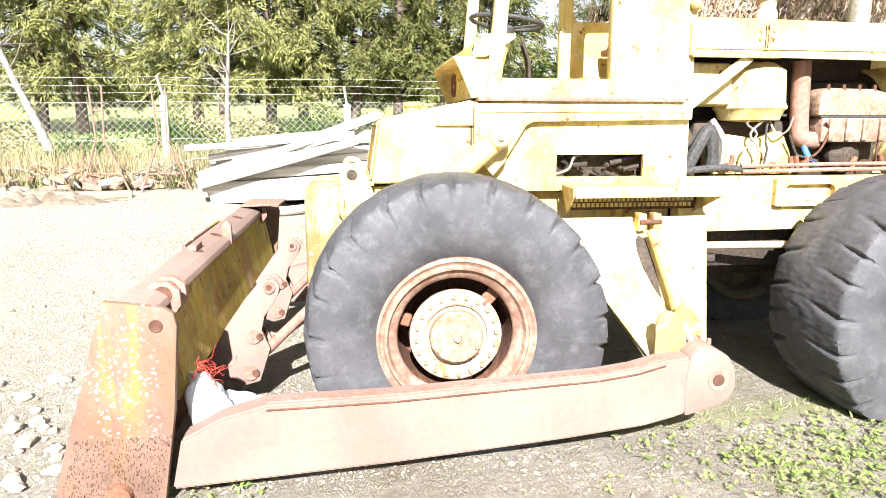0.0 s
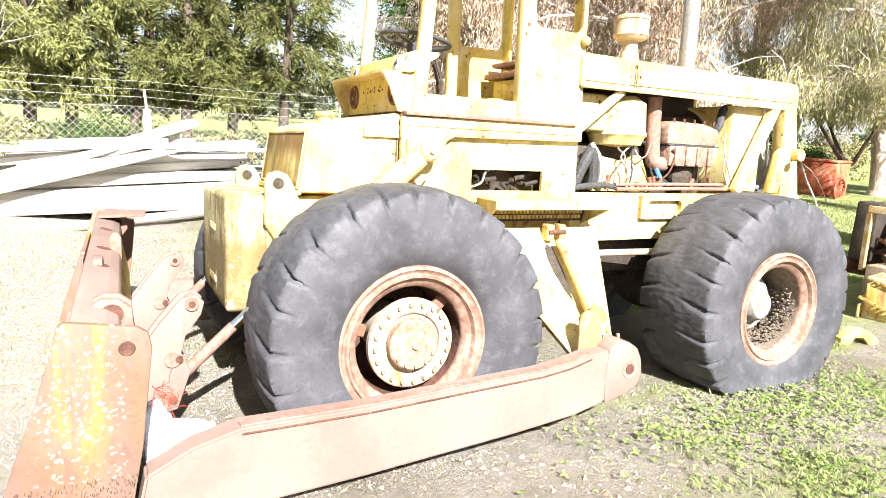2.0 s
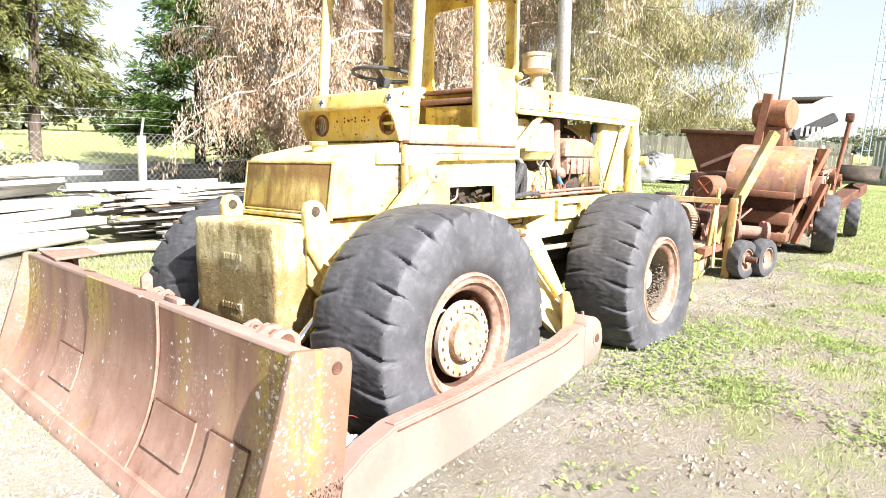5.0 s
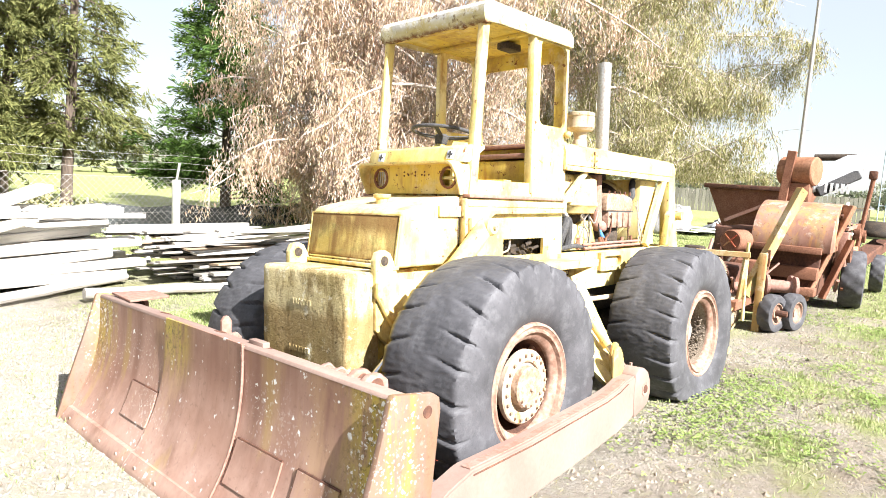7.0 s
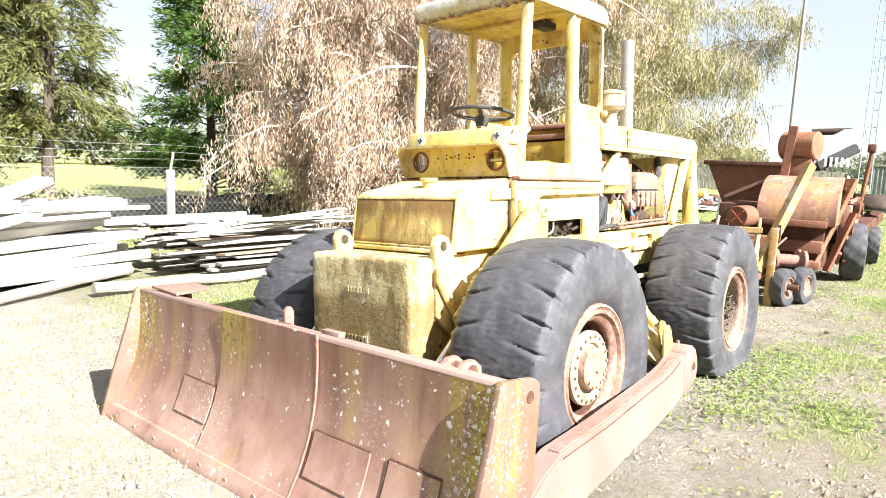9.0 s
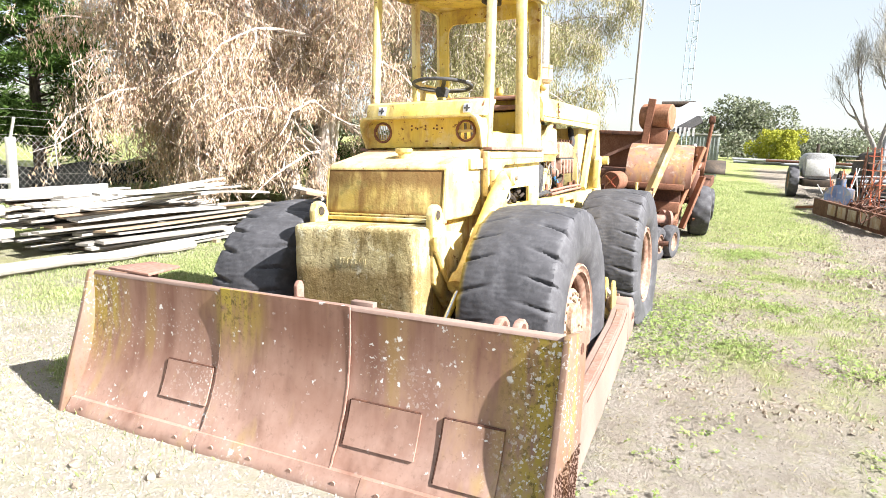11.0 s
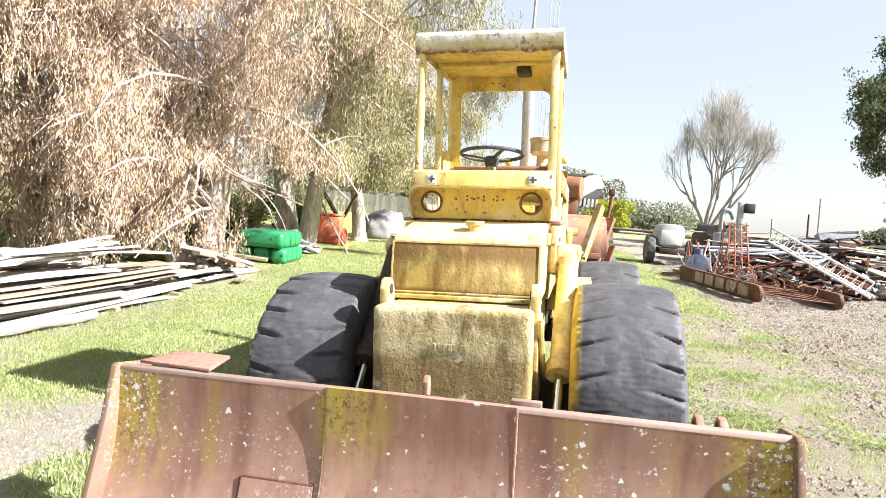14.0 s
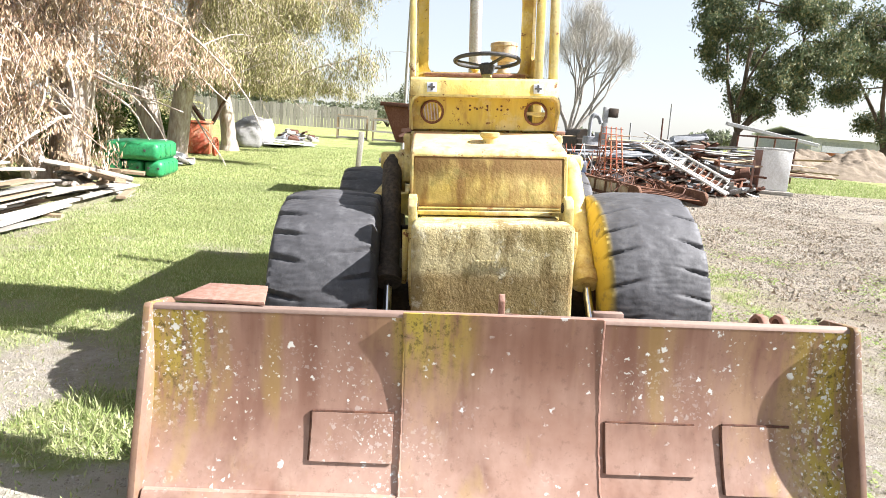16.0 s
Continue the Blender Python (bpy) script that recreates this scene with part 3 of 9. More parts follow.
def wheel(cx, cz, turn, rear=False):
    """One wheel of the near side: rim with tyre, hub plate, cap and bolts."""
    rim = bmesh.new()
    o = -TYRE_OUT
    lathe(rim, [(0.364, o + 0.12), (0.374, o + 0.06), (0.370, o + 0.036), (0.356, o + 0.030), (0.347, o + 0.042), (0.338, o + 0.046), (0.330, o + 0.034),
                (0.318, o + 0.036), (0.308, o + 0.058), (0.288, o + 0.070), (0.274, o + 0.082), (0.268, o + 0.095), (0.272, o + 0.12)], (0, 0, 0), "y", 72)
    back = bmesh.new()
    lathe(back, [(0.36, o + 0.55), (0.372, o + 0.58), (0.36, o + 0.595), (0.30, o + 0.56), (0.27, o + 0.46), (0.10, o + 0.42)], (0, 0, 0), "y", 48)
    w = part("wheel", rim, RIM, dozer, "rusty steel wheel rim")
    drop = 0.020 if rear else 0.014  # the worn tyre sits a little high on its rim
    shift = 0.0 if rear else -0.020
    w.matrix_local = pose(cx + shift, 0, cz - drop)
    # front insides coloured dark for the deep shade there; rear ones are soiled
    part("rim_back", back, SOIL if rear else RUST_DARK, w, "back of the rim, soiled at the rear, shade-dark in front")
    barrel = bmesh.new()
    lathe(barrel, [(0.272, o + 0.10), (0.262, o + 0.16), (0.262, o + 0.42), (0.05, o + 0.44)], (0, 0, 0), "y", 48)
    part("rim_barrel", barrel, SOIL if rear else RUST_DARK, w, "inside of the rim, soiled at the rear, shade-dark in front")
    t = part("tyre", tyre_mesh(cz), TYRE if rear else TYRE_SPRAYED, w, "worn grey rubber tyre with slanting tread bars", 0.9)
    t.matrix_local = pose(-shift, 0, drop)
    hub = bmesh.new()
    dep = 0.10 if rear else 0.015
    if rear:
        lathe(hub, [(0.19, o + 0.42), (0.19, o + 0.27), (0.18, o + 0.26), (0.125, o + 0.255), (0.105, o + 0.19), (0.085, o + 0.165), (0.06, o + 0.175), (0.0, o + 0.165)], (0, 0, 0), "y", 48)
    else:
        lathe(hub, [(0.13, o + 0.42), (0.14, o + 0.16), (0.205, o + 0.12), (0.213, o + 0.11), (0.213, o + 0.082), (0.206, o + 0.075), (0.155, o + 0.070), (0.145, o + 0.076), (0.142, o + 0.09), (0.05, o + 0.09)], (0, 0, 0), "y", 64)
    part("hub", hub, HUB if not rear else MUD_GREY, w, "pale flaking hub plate" if not rear else "hub greyed by dried mud")
    if not rear:
        cap = bmesh.new()
        lathe(cap, [(0.124, o + 0.10), (0.122, o + 0.050), (0.112, o + 0.038), (0.02, o + 0.034), (0.014, o + 0.020), (0.0, o + 0.020)], (0, 0, 0), "y", 48)
        part("hub_cap", cap, CAP_RUST, w, "rust-stained hub cap")
        for k in range(3):
            spoke = bmesh.new()
            a = radians(40 + 120 * k + turn)
            bar(spoke, (0.21 * math.cos(a), o + 0.16, 0.20 * math.sin(a)), (0.27 * math.cos(a), o + 0.16, 0.265 * math.sin(a)), 0.03, 0.06, 0.006)
            part("wheel_bracket", spoke, RUST, w)
        me = None
        for k in range(20):
            a = radians(turn + 18 * k)
            x, z = 0.185 * math.cos(a), 0.185 * math.sin(a)
            if me is None:
                ob = part("bolt", R((0, 0.02, 0), (0, -0.012, 0), 0.0115, 0.010, 6), CAP_RUST, w)
                me = ob.data
            else:
                ob = new("bolt", me)
                ob.parent = w
            ob.matrix_local = pose(x, o + 0.072, z)
        for k in range(5):
            a = radians(turn + 270 + 30 * (k - 2))
            ob = new("bolt", me)
            ob.parent = w
            ob.matrix_local = pose(0.100 * math.cos(a), o + 0.040, 0.100 * math.sin(a))
    else:
        dirt = bmesh.new()
        rnd = random.Random(9)
        for k in range(620):
            a = radians(rnd.uniform(160, 385))
            r = rnd.uniform(0.19 if 200 < math.degrees(a) < 340 else 0.235, 0.262)
            s = rnd.uniform(0.005, 0.013)
            bmesh.ops.create_icosphere(dirt, subdivisions=1, radius=s, matrix=Matrix.Translation((r * math.cos(a), o + rnd.uniform(0.12, 0.34), r * math.sin(a))) @ Matrix.Diagonal((1, 1, 0.7, 1)))
        tagged(part("dirt", dirt, SOIL, w, "dry soil packed into the rim"), "dry soil packed into the rim", kind="stuff")
    return w


FRONT, REAR = (0.0, 0.452), (2.555, 0.430)
front_near = wheel(*FRONT, 4)
rear_near = wheel(*REAR, 33, True)


def far_wheel(src, cx, cz, turn):
    def mirrored(ob, parent):
        c = ob.copy()
        if ob.name.startswith("tyre"):
            c.data = ob.data.copy()
            c.data.materials[0] = TYRE
        scene.collection.objects.link(c)
        c.parent = parent
        for k in ob.children:
            mirrored(k, c)
        return c
    w = mirrored(src, dozer)
    w.matrix_local = pose(cx, 0, cz - 0.024) @ pose(0, 0, 0, 0, 0, 180)
    return w


far_wheel(front_near, *FRONT, 0)
far_wheel(rear_near, *REAR, 0)

# axles and belly frame
for cx, cz in (FRONT, REAR):
    ax = bmesh.new()
    rod(ax, (cx, -0.95, cz), (cx, 0.95, cz), 0.12, n=20)
    bmesh.ops.create_uvsphere(ax, u_segments=20, v_segments=12, radius=0.27, matrix=Matrix.Translation((cx, 0, cz)))
    part("axle", ax, OIL_AND_SHADE, dozer, "oily axle with round differential")
part("front_frame", P([(-0.50, 0.40), (-0.50, 1.05), (0.62, 1.10), (1.36, 1.10), (1.36, 0.62), (0.75, 0.55)], -0.385, 0.385, 0.01), YELLOW_RUSTY, dozer)

# cast weight on the nose
nose = bmesh.new()
box(nose, (-0.735, -0.425, 0.455), (-0.48, 0.425, 1.062), 0.028, None, 3)
bmesh.ops.subdivide_edges(nose, edges=[e for e in nose.edges if e.calc_length() > 0.2], cuts=14, use_grid_fill=True)
for v in nose.verts:
    n3 = noise.fractal(v.co * 6.0, 0.8, 2.0, 4) * 0.006
    v.co += v.co.normalized() * n3
weight = part("front_weight", nose, WEIGHT, dozer, "pitted mossy cast front weight", 0.9)


def raised_marks(z, y0, y1, count, h, parent, seed):
    """A row of cast characters that cannot be read, as plain raised bars."""
    rnd = random.Random(seed)
    w = (y0 - y1) / count
    for i in range(count):
        yc = y0 - (i + 0.5) * w
        bm = bmesh.new()
        hw, t = w * 0.30, 0.0035
        sides = [k for k in (-1, 1) if rnd.random() < 0.75] or [0]
        for k in sides:
            box(bm, (-0.7405, yc + k * (hw - t) - t, z - h / 2), (-0.730, yc + k * (hw - t) + t, z + h / 2))
        for q in (-1, 0, 1):
            if rnd.random() < 0.65:
                zz = z + q * (h / 2 - t)
                box(bm, (-0.740, yc - hw, zz - t), (-0.730, yc + hw, zz + t))
        part("cast_mark", bm, WEIGHT, parent)


raised_marks(0.86, 0.095, -0.105, 7, 0.034, weight, 1)
raised_marks(0.57, 0.13, -0.09, 7, 0.034, weight, 2)

# lifting ears beside the bonnet
for s in (-1, 1):
    ear = bmesh.new()
    prism(ear, [(-0.535, 0.72), (-0.545, 1.13), (-0.525, 1.175), (-0.475, 1.19), (-0.43, 1.17), (-0.40, 1.12), (-0.36, 1.02), (-0.12, 0.98), (-0.12, 0.55), (-0.30, 0.50)],
          s * 0.448, s * 0.402, 0.006)
    e = part("lifting_ear", ear, YELLOW, dozer, "thick plate ear with an eye hole")
    hole = bmesh.new()
    lathe(hole, [(0.030, s * 0.40), (0.030, s * 0.4515), (0.038, s * 0.4515), (0.038, s * 0.40)], (-0.478, 0, 1.125), "y", 24, True)
    part("eye_ring", hole, YELLOW_RUSTY, e)
    core = bmesh.new()
    rod(core, (-0.478, s * 0.395, 1.125), (-0.478, s * 0.4495, 1.125), 0.029, n=20)
    part("eye_hole", core, OIL_AND_SHADE, e)
    rib = bmesh.new()
    tube(rib, [(-0.535, s * 0.462, 1.0), (-0.54, s * 0.462, 0.93), (-0.42, s * 0.47, 0.74), (-0.33, s * 0.48, 0.66)], 0.017, 8)
    part("weld_rib", rib, YELLOW_RUSTY, e)

# bonnet over the front engine bay
bon = bmesh.new()
prism(bon, [(-0.375, 1.075), (-0.325, 1.405), (-0.28, 1.432), (0.19, 1.525), (0.19, 1.075)], -0.448, 0.448, 0.022, seg=3)
BONNET_PAINT = paint("bonnet_paint", (0.60, 0.455, 0.115), (0.69, 0.60, 0.325), 1.2, 0.5, 0.55, (1.405, 1.44))
bonnet = part("bonnet", bon, BONNET_PAINT, dozer, "sloping bonnet, sun-bleached and rusty on top", 0.7)


def grille_paint():
    m, nt, bs = material("mossy_yellow_panel", 0.65)
    v = coords(nt)
    streak = coords(nt, (1, 1, 0.2))
    col = mix(nt, fbm(nt, v, 3, 5), (0.45, 0.33, 0.08), (0.58, 0.47, 0.20))
    col = mix(nt, times(nt, fbm(nt, streak, 5, 5, 0.7, 0.46, 0.60), 0.85), col, (0.24, 0.145, 0.055))
    col = mix(nt, times(nt, fbm(nt, v, 9, 6, 0.7, 0.52, 0.64), 0.6), col, (0.22, 0.20, 0.07))
    # browner towards the top, broken into ragged patches
    upper_brown = times(nt, along(nt, v, 2, 1.22, 1.33), fbm(nt, coords(nt, (1, 1, 0.5)), 4.0, 4, 0.55, 0.36, 0.46))
    col = mix(nt, times(nt, upper_brown, 0.9), col, (0.15, 0.085, 0.03))
    col = mix(nt, times(nt, fbm(nt, coords(nt, (1, 1, 0.12)), 7, 3, 0.55, 0.56, 0.66), 0.6), col, (0.17, 0.09, 0.035))
    rim = most(nt, along(nt, v, 2, 1.14, 1.115), along(nt, v, 2, 1.365, 1.385))
    col = mix(nt, times(nt, times(nt, rim, fbm(nt, v, 9, 4, 0.6, 0.3, 0.5)), 0.8), col, (0.18, 0.09, 0.035))
    finish(nt, bs, col)
    bump(nt, bs, fbm(nt, v, 48, 5), 0.3, 0.004)
    return m


PANEL = grille_paint()
grille = bmesh.new()
t = math.atan2(0.05, 0.33)
box(grille, (-0.014, -0.425, 0.035), (0.012, 0.425, 0.315), 0.006, pose(-0.372, 0, 1.075, 0, math.degrees(t), 0))
part("grille_panel", grille, PANEL, bonnet, "mossy stained front panel")
for y0, y1, z0, z1 in ((-0.437, -0.427, 0.03, 0.32), (0.427, 0.437, 0.03, 0.32), (-0.437, 0.437, 0.316, 0.324), (-0.437, 0.437, 0.024, 0.032)):
    sm = bmesh.new()
    box(sm, (-0.0175, y0, z0), (-0.008, y1, z1), 0, pose(-0.372, 0, 1.075, 0, math.degrees(t), 0))
    part("panel_seam", sm, YELLOW_RUSTY, bonnet)
lip = bmesh.new()
box(lip, (-0.408, -0.452, 1.066), (-0.36, 0.452, 1.09), 0.004)
part("grille_lip", lip, YELLOW_RUSTY, bonnet)
cap = bmesh.new()
lathe(cap, [(0.040, 1.455), (0.042, 1.490), (0.056, 1.500), (0.060, 1.520), (0.053, 1.524), (0.046, 1.500), (0.030, 1.478), (0.0, 1.476)], (-0.11, -0.015, 0), "z", 20)
part("filler_cap", cap, YELLOW_RUSTY, bonnet, "rusty filler cap")
cover = bmesh.new()
box(cover, (-0.03, -0.468, 1.385), (0.175, -0.446, 1.455), 0.005)
part("hinge_cover", cover, YELLOW, bonnet)
gap = bmesh.new()
box(gap, (0.163, -0.4505, 1.20), (0.171, -0.440, 1.40))
part("seam", gap, OIL_AND_SHADE, bonnet)

# side panels under the cab, the upper skirt standing proud
for s in (-1, 1):
    pan = bmesh.new()
    y0, y1 = s * 0.44, s * 0.462
    for a in ([(0.19, 1.03), (0.19, 1.52), (0.645, 1.525), (0.645, 1.03)], [(0.645, 1.228), (0.645, 1.525), (1.15, 1.535), (1.15, 1.228)],
              [(1.15, 1.03), (1.15, 1.535), (1.405, 1.54), (1.415, 1.03)], [(0.645, 1.03), (0.645, 1.105), (1.15, 1.105), (1.15, 1.03)]):
        prism(pan, a, y0, y1)
    bmesh.ops.remove_doubles(pan, verts=pan.verts, dist=0.0005)
    sp = part("side_panel", pan, YELLOW, dozer, "flat yellow side panel with a cut opening")
    sk = bmesh.new()
    prism(sk, [(0.175, 1.20), (0.175, 1.505), (1.345, 1.525), (1.405, 1.525), (1.405, 1.418), (0.50, 1.405), (0.46, 1.385), (0.33, 1.175)], s * 0.463, s * 0.505, 0.008)
    part("skirt", sk, YELLOW, sp)
    led = bmesh.new()
    box(led, (0.19, min(s * 0.46, s * 0.525), 1.512), (1.345, max(s * 0.46, s * 0.525), 1.535), 0.004)
    part("drip_ledge", led, RUST_PALE, sp, "ledge with a rusty edge")
    led2 = bmesh.new()
    box(led2, (0.20, min(s * 0.50, s * 0.512), 1.455), (1.36, max(s * 0.50, s * 0.512), 1.490), 0.004)
    part("moulding", led2, YELLOW, sp)
    boss = bmesh.new()
    lathe(boss, [(0.0, s * 0.66), (0.045, s * 0.66), (0.058, s * 0.645), (0.062, s * 0.50)], (0.285, 0, 1.325), "y", 28)
    part("pivot_boss", boss, YELLOW, sp)
    pin = bmesh.new()
    lathe(pin, [(0.0, s * 0.675), (0.016, s * 0.675), (0.018, s * 0.655)], (0.285, 0, 1.325), "y", 12)
    part("pivot_pin", pin, STEEL, sp)
    ear = bmesh.new()
    prism(ear, [(0.20, 1.20), (0.20, 1.38), (0.30, 1.40), (0.37, 1.33), (0.34, 1.20), (0.27, 1.12)], s * 0.50, s * 0.545, 0.006)
    part("pivot_ear", ear, YELLOW, sp)

# the opening's dark inside is put into the colour of block and rods
inner = bmesh.new()
box(inner, (0.25, -0.36, 1.04), (1.38, 0.36, 1.50), 0.01)
part("gear_housing", inner, OIL_AND_SHADE, dozer, "dark block filling the space behind the side opening")
wire = bmesh.new()
tube(wire, smoothline([(0.66, -0.42, 1.12), (0.72, -0.45, 1.15), (0.75, -0.44, 1.21), (0.80, -0.40, 1.225)]), 0.008, 6)
part("hose", wire, STEEL, dozer)
rnd = random.Random(3)
for k in range(14):
    p = Vector((rnd.uniform(0.70, 1.12), rnd.uniform(-0.43, -0.38), rnd.uniform(1.12, 1.21)))
    junk = bmesh.new()
    rod(junk, p, p + Vector((rnd.uniform(-0.09, 0.09), rnd.uniform(-0.02, 0.02), rnd.uniform(-0.03, 0.03))), rnd.uniform(0.008, 0.018), n=8)
    part("linkage_rod", junk, OIL_AND_SHADE, dozer)

# cowl with headlamp panel and visor
def cowl():
    bm = bmesh.new()
    n = 40
    # a panel with two round holes, built as a fan of strips round each hole
    def disc_hole(yc):
        out = frame_outline(yc - 0.125, 1.535, yc + 0.125, 1.735, 9)
        inn = []
        for y, z in out:
            a = math.atan2(z - 1.643, y - yc)
            inn.append((yc + 0.064 * math.cos(a), 1.643 + 0.064 * math.sin(a)))
        plate_with_hole(bm, out, inn, 0.195, 0.203, "yz")
    disc_hole(-0.33)
    disc_hole(0.33)
    box(bm, (0.195, -0.205, 1.535), (0.203, 0.205, 1.735))
    return bm


cw = part("headlamp_panel", cowl(), YELLOW_SHELTERED, dozer, "sheltered yellow panel with two lamp openings")
vis = bmesh.new()
outer = [(-0.462, 1.53), (-0.470, 1.66), (-0.455, 1.725), (-0.42, 1.748), (0.42, 1.748), (0.455, 1.725), (0.470, 1.66), (0.462, 1.53)]
inn = [(-0.450, 1.53), (-0.457, 1.655), (-0.443, 1.714), (-0.415, 1.734), (0.415, 1.734), (0.443, 1.714), (0.457, 1.655), (0.450, 1.53)]
va, vb, vc, vd = [], [], [], []
for (yo, zo), (yi, zi) in zip(outer, inn):
    f = 0.165 - 0.095 * (zo - 1.53) / 0.218
    va.append(vis.verts.new((f, yo, zo)))
    vb.append(vis.verts.new((0.26, yo, zo)))
    vc.append(vis.verts.new((f, yi, zi)))
    vd.append(vis.verts.new((0.26, yi, zi)))
for i in range(len(outer) - 1):
    vis.faces.new((va[i], va[i + 1], vb[i + 1], vb[i]))
    vis.faces.new((vc[i], vd[i], vd[i + 1], vc[i + 1]))
    vis.faces.new((va[i], vc[i], vc[i + 1], va[i + 1]))
part("visor", vis, YELLOW, cw, "visor round the lamp panel")
for s, seed in ((-1, 1), (1, 2)):
    ring = bmesh.new()
    lathe(ring, [(0.060, 0.205), (0.060, 0.186), (0.066, 0.180), (0.074, 0.186), (0.076, 0.1955)], (0, s * 0.33, 1.643), "x", 32)
    lamp = part("lamp_ring", ring, RUST, cw, "rusty headlamp ring")
    inside = bmesh.new()
    if s < 0:
        box(inside, (0.21, -0.39, 1.632), (0.222, -0.27, 1.652), 0.003)
        part("lamp_bar", inside, YELLOW, lamp)
    else:
        for k in range(5):
            bar(inside, (0.212, 0.29 + 0.02 * k, 1.585), (0.212, 0.29 + 0.02 * k + 0.012, 1.70), 0.004, 0.007)
        part("lamp_guard", inside, STEEL, lamp)
for k, y in enumerate((0.165, 0.09, 0.045, -0.02, -0.085, -0.11, -0.15)):
    for z in ((1.66, 1.685) if k % 2 else (1.665,)):
        part("badge_hole", R((0.1925, y, z), (0.1955, y, z), 0.007, None, 8), RUST_DARK, cw)
back = bmesh.new()
box(back, (0.33, -0.22, 1.52), (0.36, 0.22, 1.76))
part("bulkhead", back, YELLOW_SHELTERED, dozer)
scut = bmesh.new()
prism(scut, [(0.185, 1.742), (0.215, 1.845), (0.26, 1.862), (0.40, 1.862), (0.40, 1.84), (0.24, 1.742)], -0.47, 0.47, 0.006)
sc = part("scuttle", scut, YELLOW, dozer, "panel under the missing windscreen")
for y in (-0.34, 0.335):
    tag = bmesh.new()
    box(tag, (-0.006, -0.030, -0.032), (0.004, 0.030, 0.032), 0.004, pose(0.199, y, 1.795, 0, 16, 0))
    tg = part("marker_plate", tag, mottled("pale_marker", (0.62, 0.62, 0.66), (0.50, 0.52, 0.60), (0.30, 0.33, 0.45), 20, 0.4, 0, 60), sc, "small pale square marker plate")
    cross = bmesh.new()
    box(cross, (-0.009, -0.022, -0.006), (-0.005, 0.022, 0.006), 0, pose(0.199, y, 1.795, 0, 16, 0))
    box(cross, (-0.0085, -0.007, -0.023), (-0.0055, 0.007, 0.023), 0, pose(0.199, y, 1.795, 0, 16, 0))
    part("marker_cross", cross, BLACK, tg)

# cab
cab = part("cab_floor", B((0.26, -0.46, 1.52), (1.40, 0.46, 1.56), 0.005), YELLOW_RUSTY, dozer)
for s in (-1, 1):
    po = bmesh.new()
    prism(po, [(0.24, 1.53), (0.345, 2.68), (0.415, 2.68), (0.32, 1.53)], s * 0.478, s * (0.424 if s < 0 else 0.438), 0.010)
    fp = part("front_post", po, YELLOW, dozer, "front cab post with flaking paint")
    label = bmesh.new()
    box(label, (0.262, min(s * 0.4775, s * 0.4815), 1.655), (0.302, max(s * 0.4775, s * 0.4815), 1.705), 0.002)
    part("rating_plate", label, STEEL, fp)
    sill = bmesh.new()
    box(sill, (0.30, min(s * 0.475, s * 0.44), 1.53), (1.03, max(s * 0.475, s * 0.44), 1.635), 0.006)
    part("door_sill", sill, YELLOW, dozer)
    q = bmesh.new()
    plate_with_hole(q, frame_outline(0.955, 2.02, 1.405, 2.735, 5), rounded(1.02, 2.075, 1.375, 2.69, 0.055, 5), s * 0.478, s * 0.455)
    box(q, (0.955, min(s * 0.478, s * 0.455), 1.535), (1.405, max(s * 0.478, s * 0.455), 2.02))
    qp = part("quarter_panel", q, YELLOW, dozer, "rear quarter panel with a rounded window hole")
    jamb = bmesh.new()
    box(jamb, (0.925, min(s * 0.486, s * 0.44), 1.56), (0.953, max(s * 0.486, s * 0.42), 2.70), 0.008)
    part("door_post", jamb, YELLOW, qp)
    hinge = bmesh.new()
    bmesh.ops.create_uvsphere(hinge, u_segments=14, v_segments=8, radius=0.03, matrix=Matrix.Translation((1.385, s * 0.50, 2.03)))
    part("latch", hinge, YELLOW_RUSTY, qp)
rear = bmesh.new()
plate_with_hole(rear, frame_outline(-0.455, 1.80, 0.455, 2.735, 5), rounded(-0.37, 1.965, 0.37, 2.60, 0.07, 5), 1.382, 1.405, "yz")
box(rear, (1.382, -0.455, 1.535), (1.405, 0.455, 1.80))
part("rear_wall", rear, YELLOW_SHELTERED, dozer, "rear cab wall with a large open window")
rt = bmesh.new()
prof = [(0.335, 2.665), (0.318, 2.70), (0.318, 2.775), (0.34, 2.803), (0.42, 2.815), (1.30, 2.822), (1.395, 2.805), (1.425, 2.765), (1.425, 2.70), (1.40, 2.70), (1.40, 2.745), (0.40, 2.735), (0.37, 2.665)]
prism(rt, prof, -0.50, 0.50, 0.0)
bmesh.ops.bisect_plane(rt, geom=rt.verts[:] + rt.edges[:] + rt.faces[:], plane_co=(0, 0, 2.69), plane_no=(0, 0, 1))
for k in range(1, 40):
    bmesh.ops.bisect_plane(rt, geom=rt.verts[:] + rt.edges[:] + rt.faces[:], plane_co=(0, -0.50 + k * 0.025, 0), plane_no=(0, 1, 0))
for v in rt.verts:
    if v.co.x < 0.45:
        n3 = noise.fractal(Vector((v.co.x * 3, v.co.y * 9, 4.0)), 0.7, 2.0, 3)
        if v.co.z < 2.69:
            v.co.z += 0.022 * n3 + 0.006 * noise.noise((v.co.y * 60, 0, 0))
        v.co.x += 0.006 * noise.noise((v.co.y * 8, v.co.z * 9, 2.0))
for s in (-1, 1):
    prism(rt, [(0.335, 2.665), (0.33, 2.76), (1.42, 2.77), (1.425, 2.70), (0.45, 2.68)], s * 0.502, s * 0.478, 0.004)
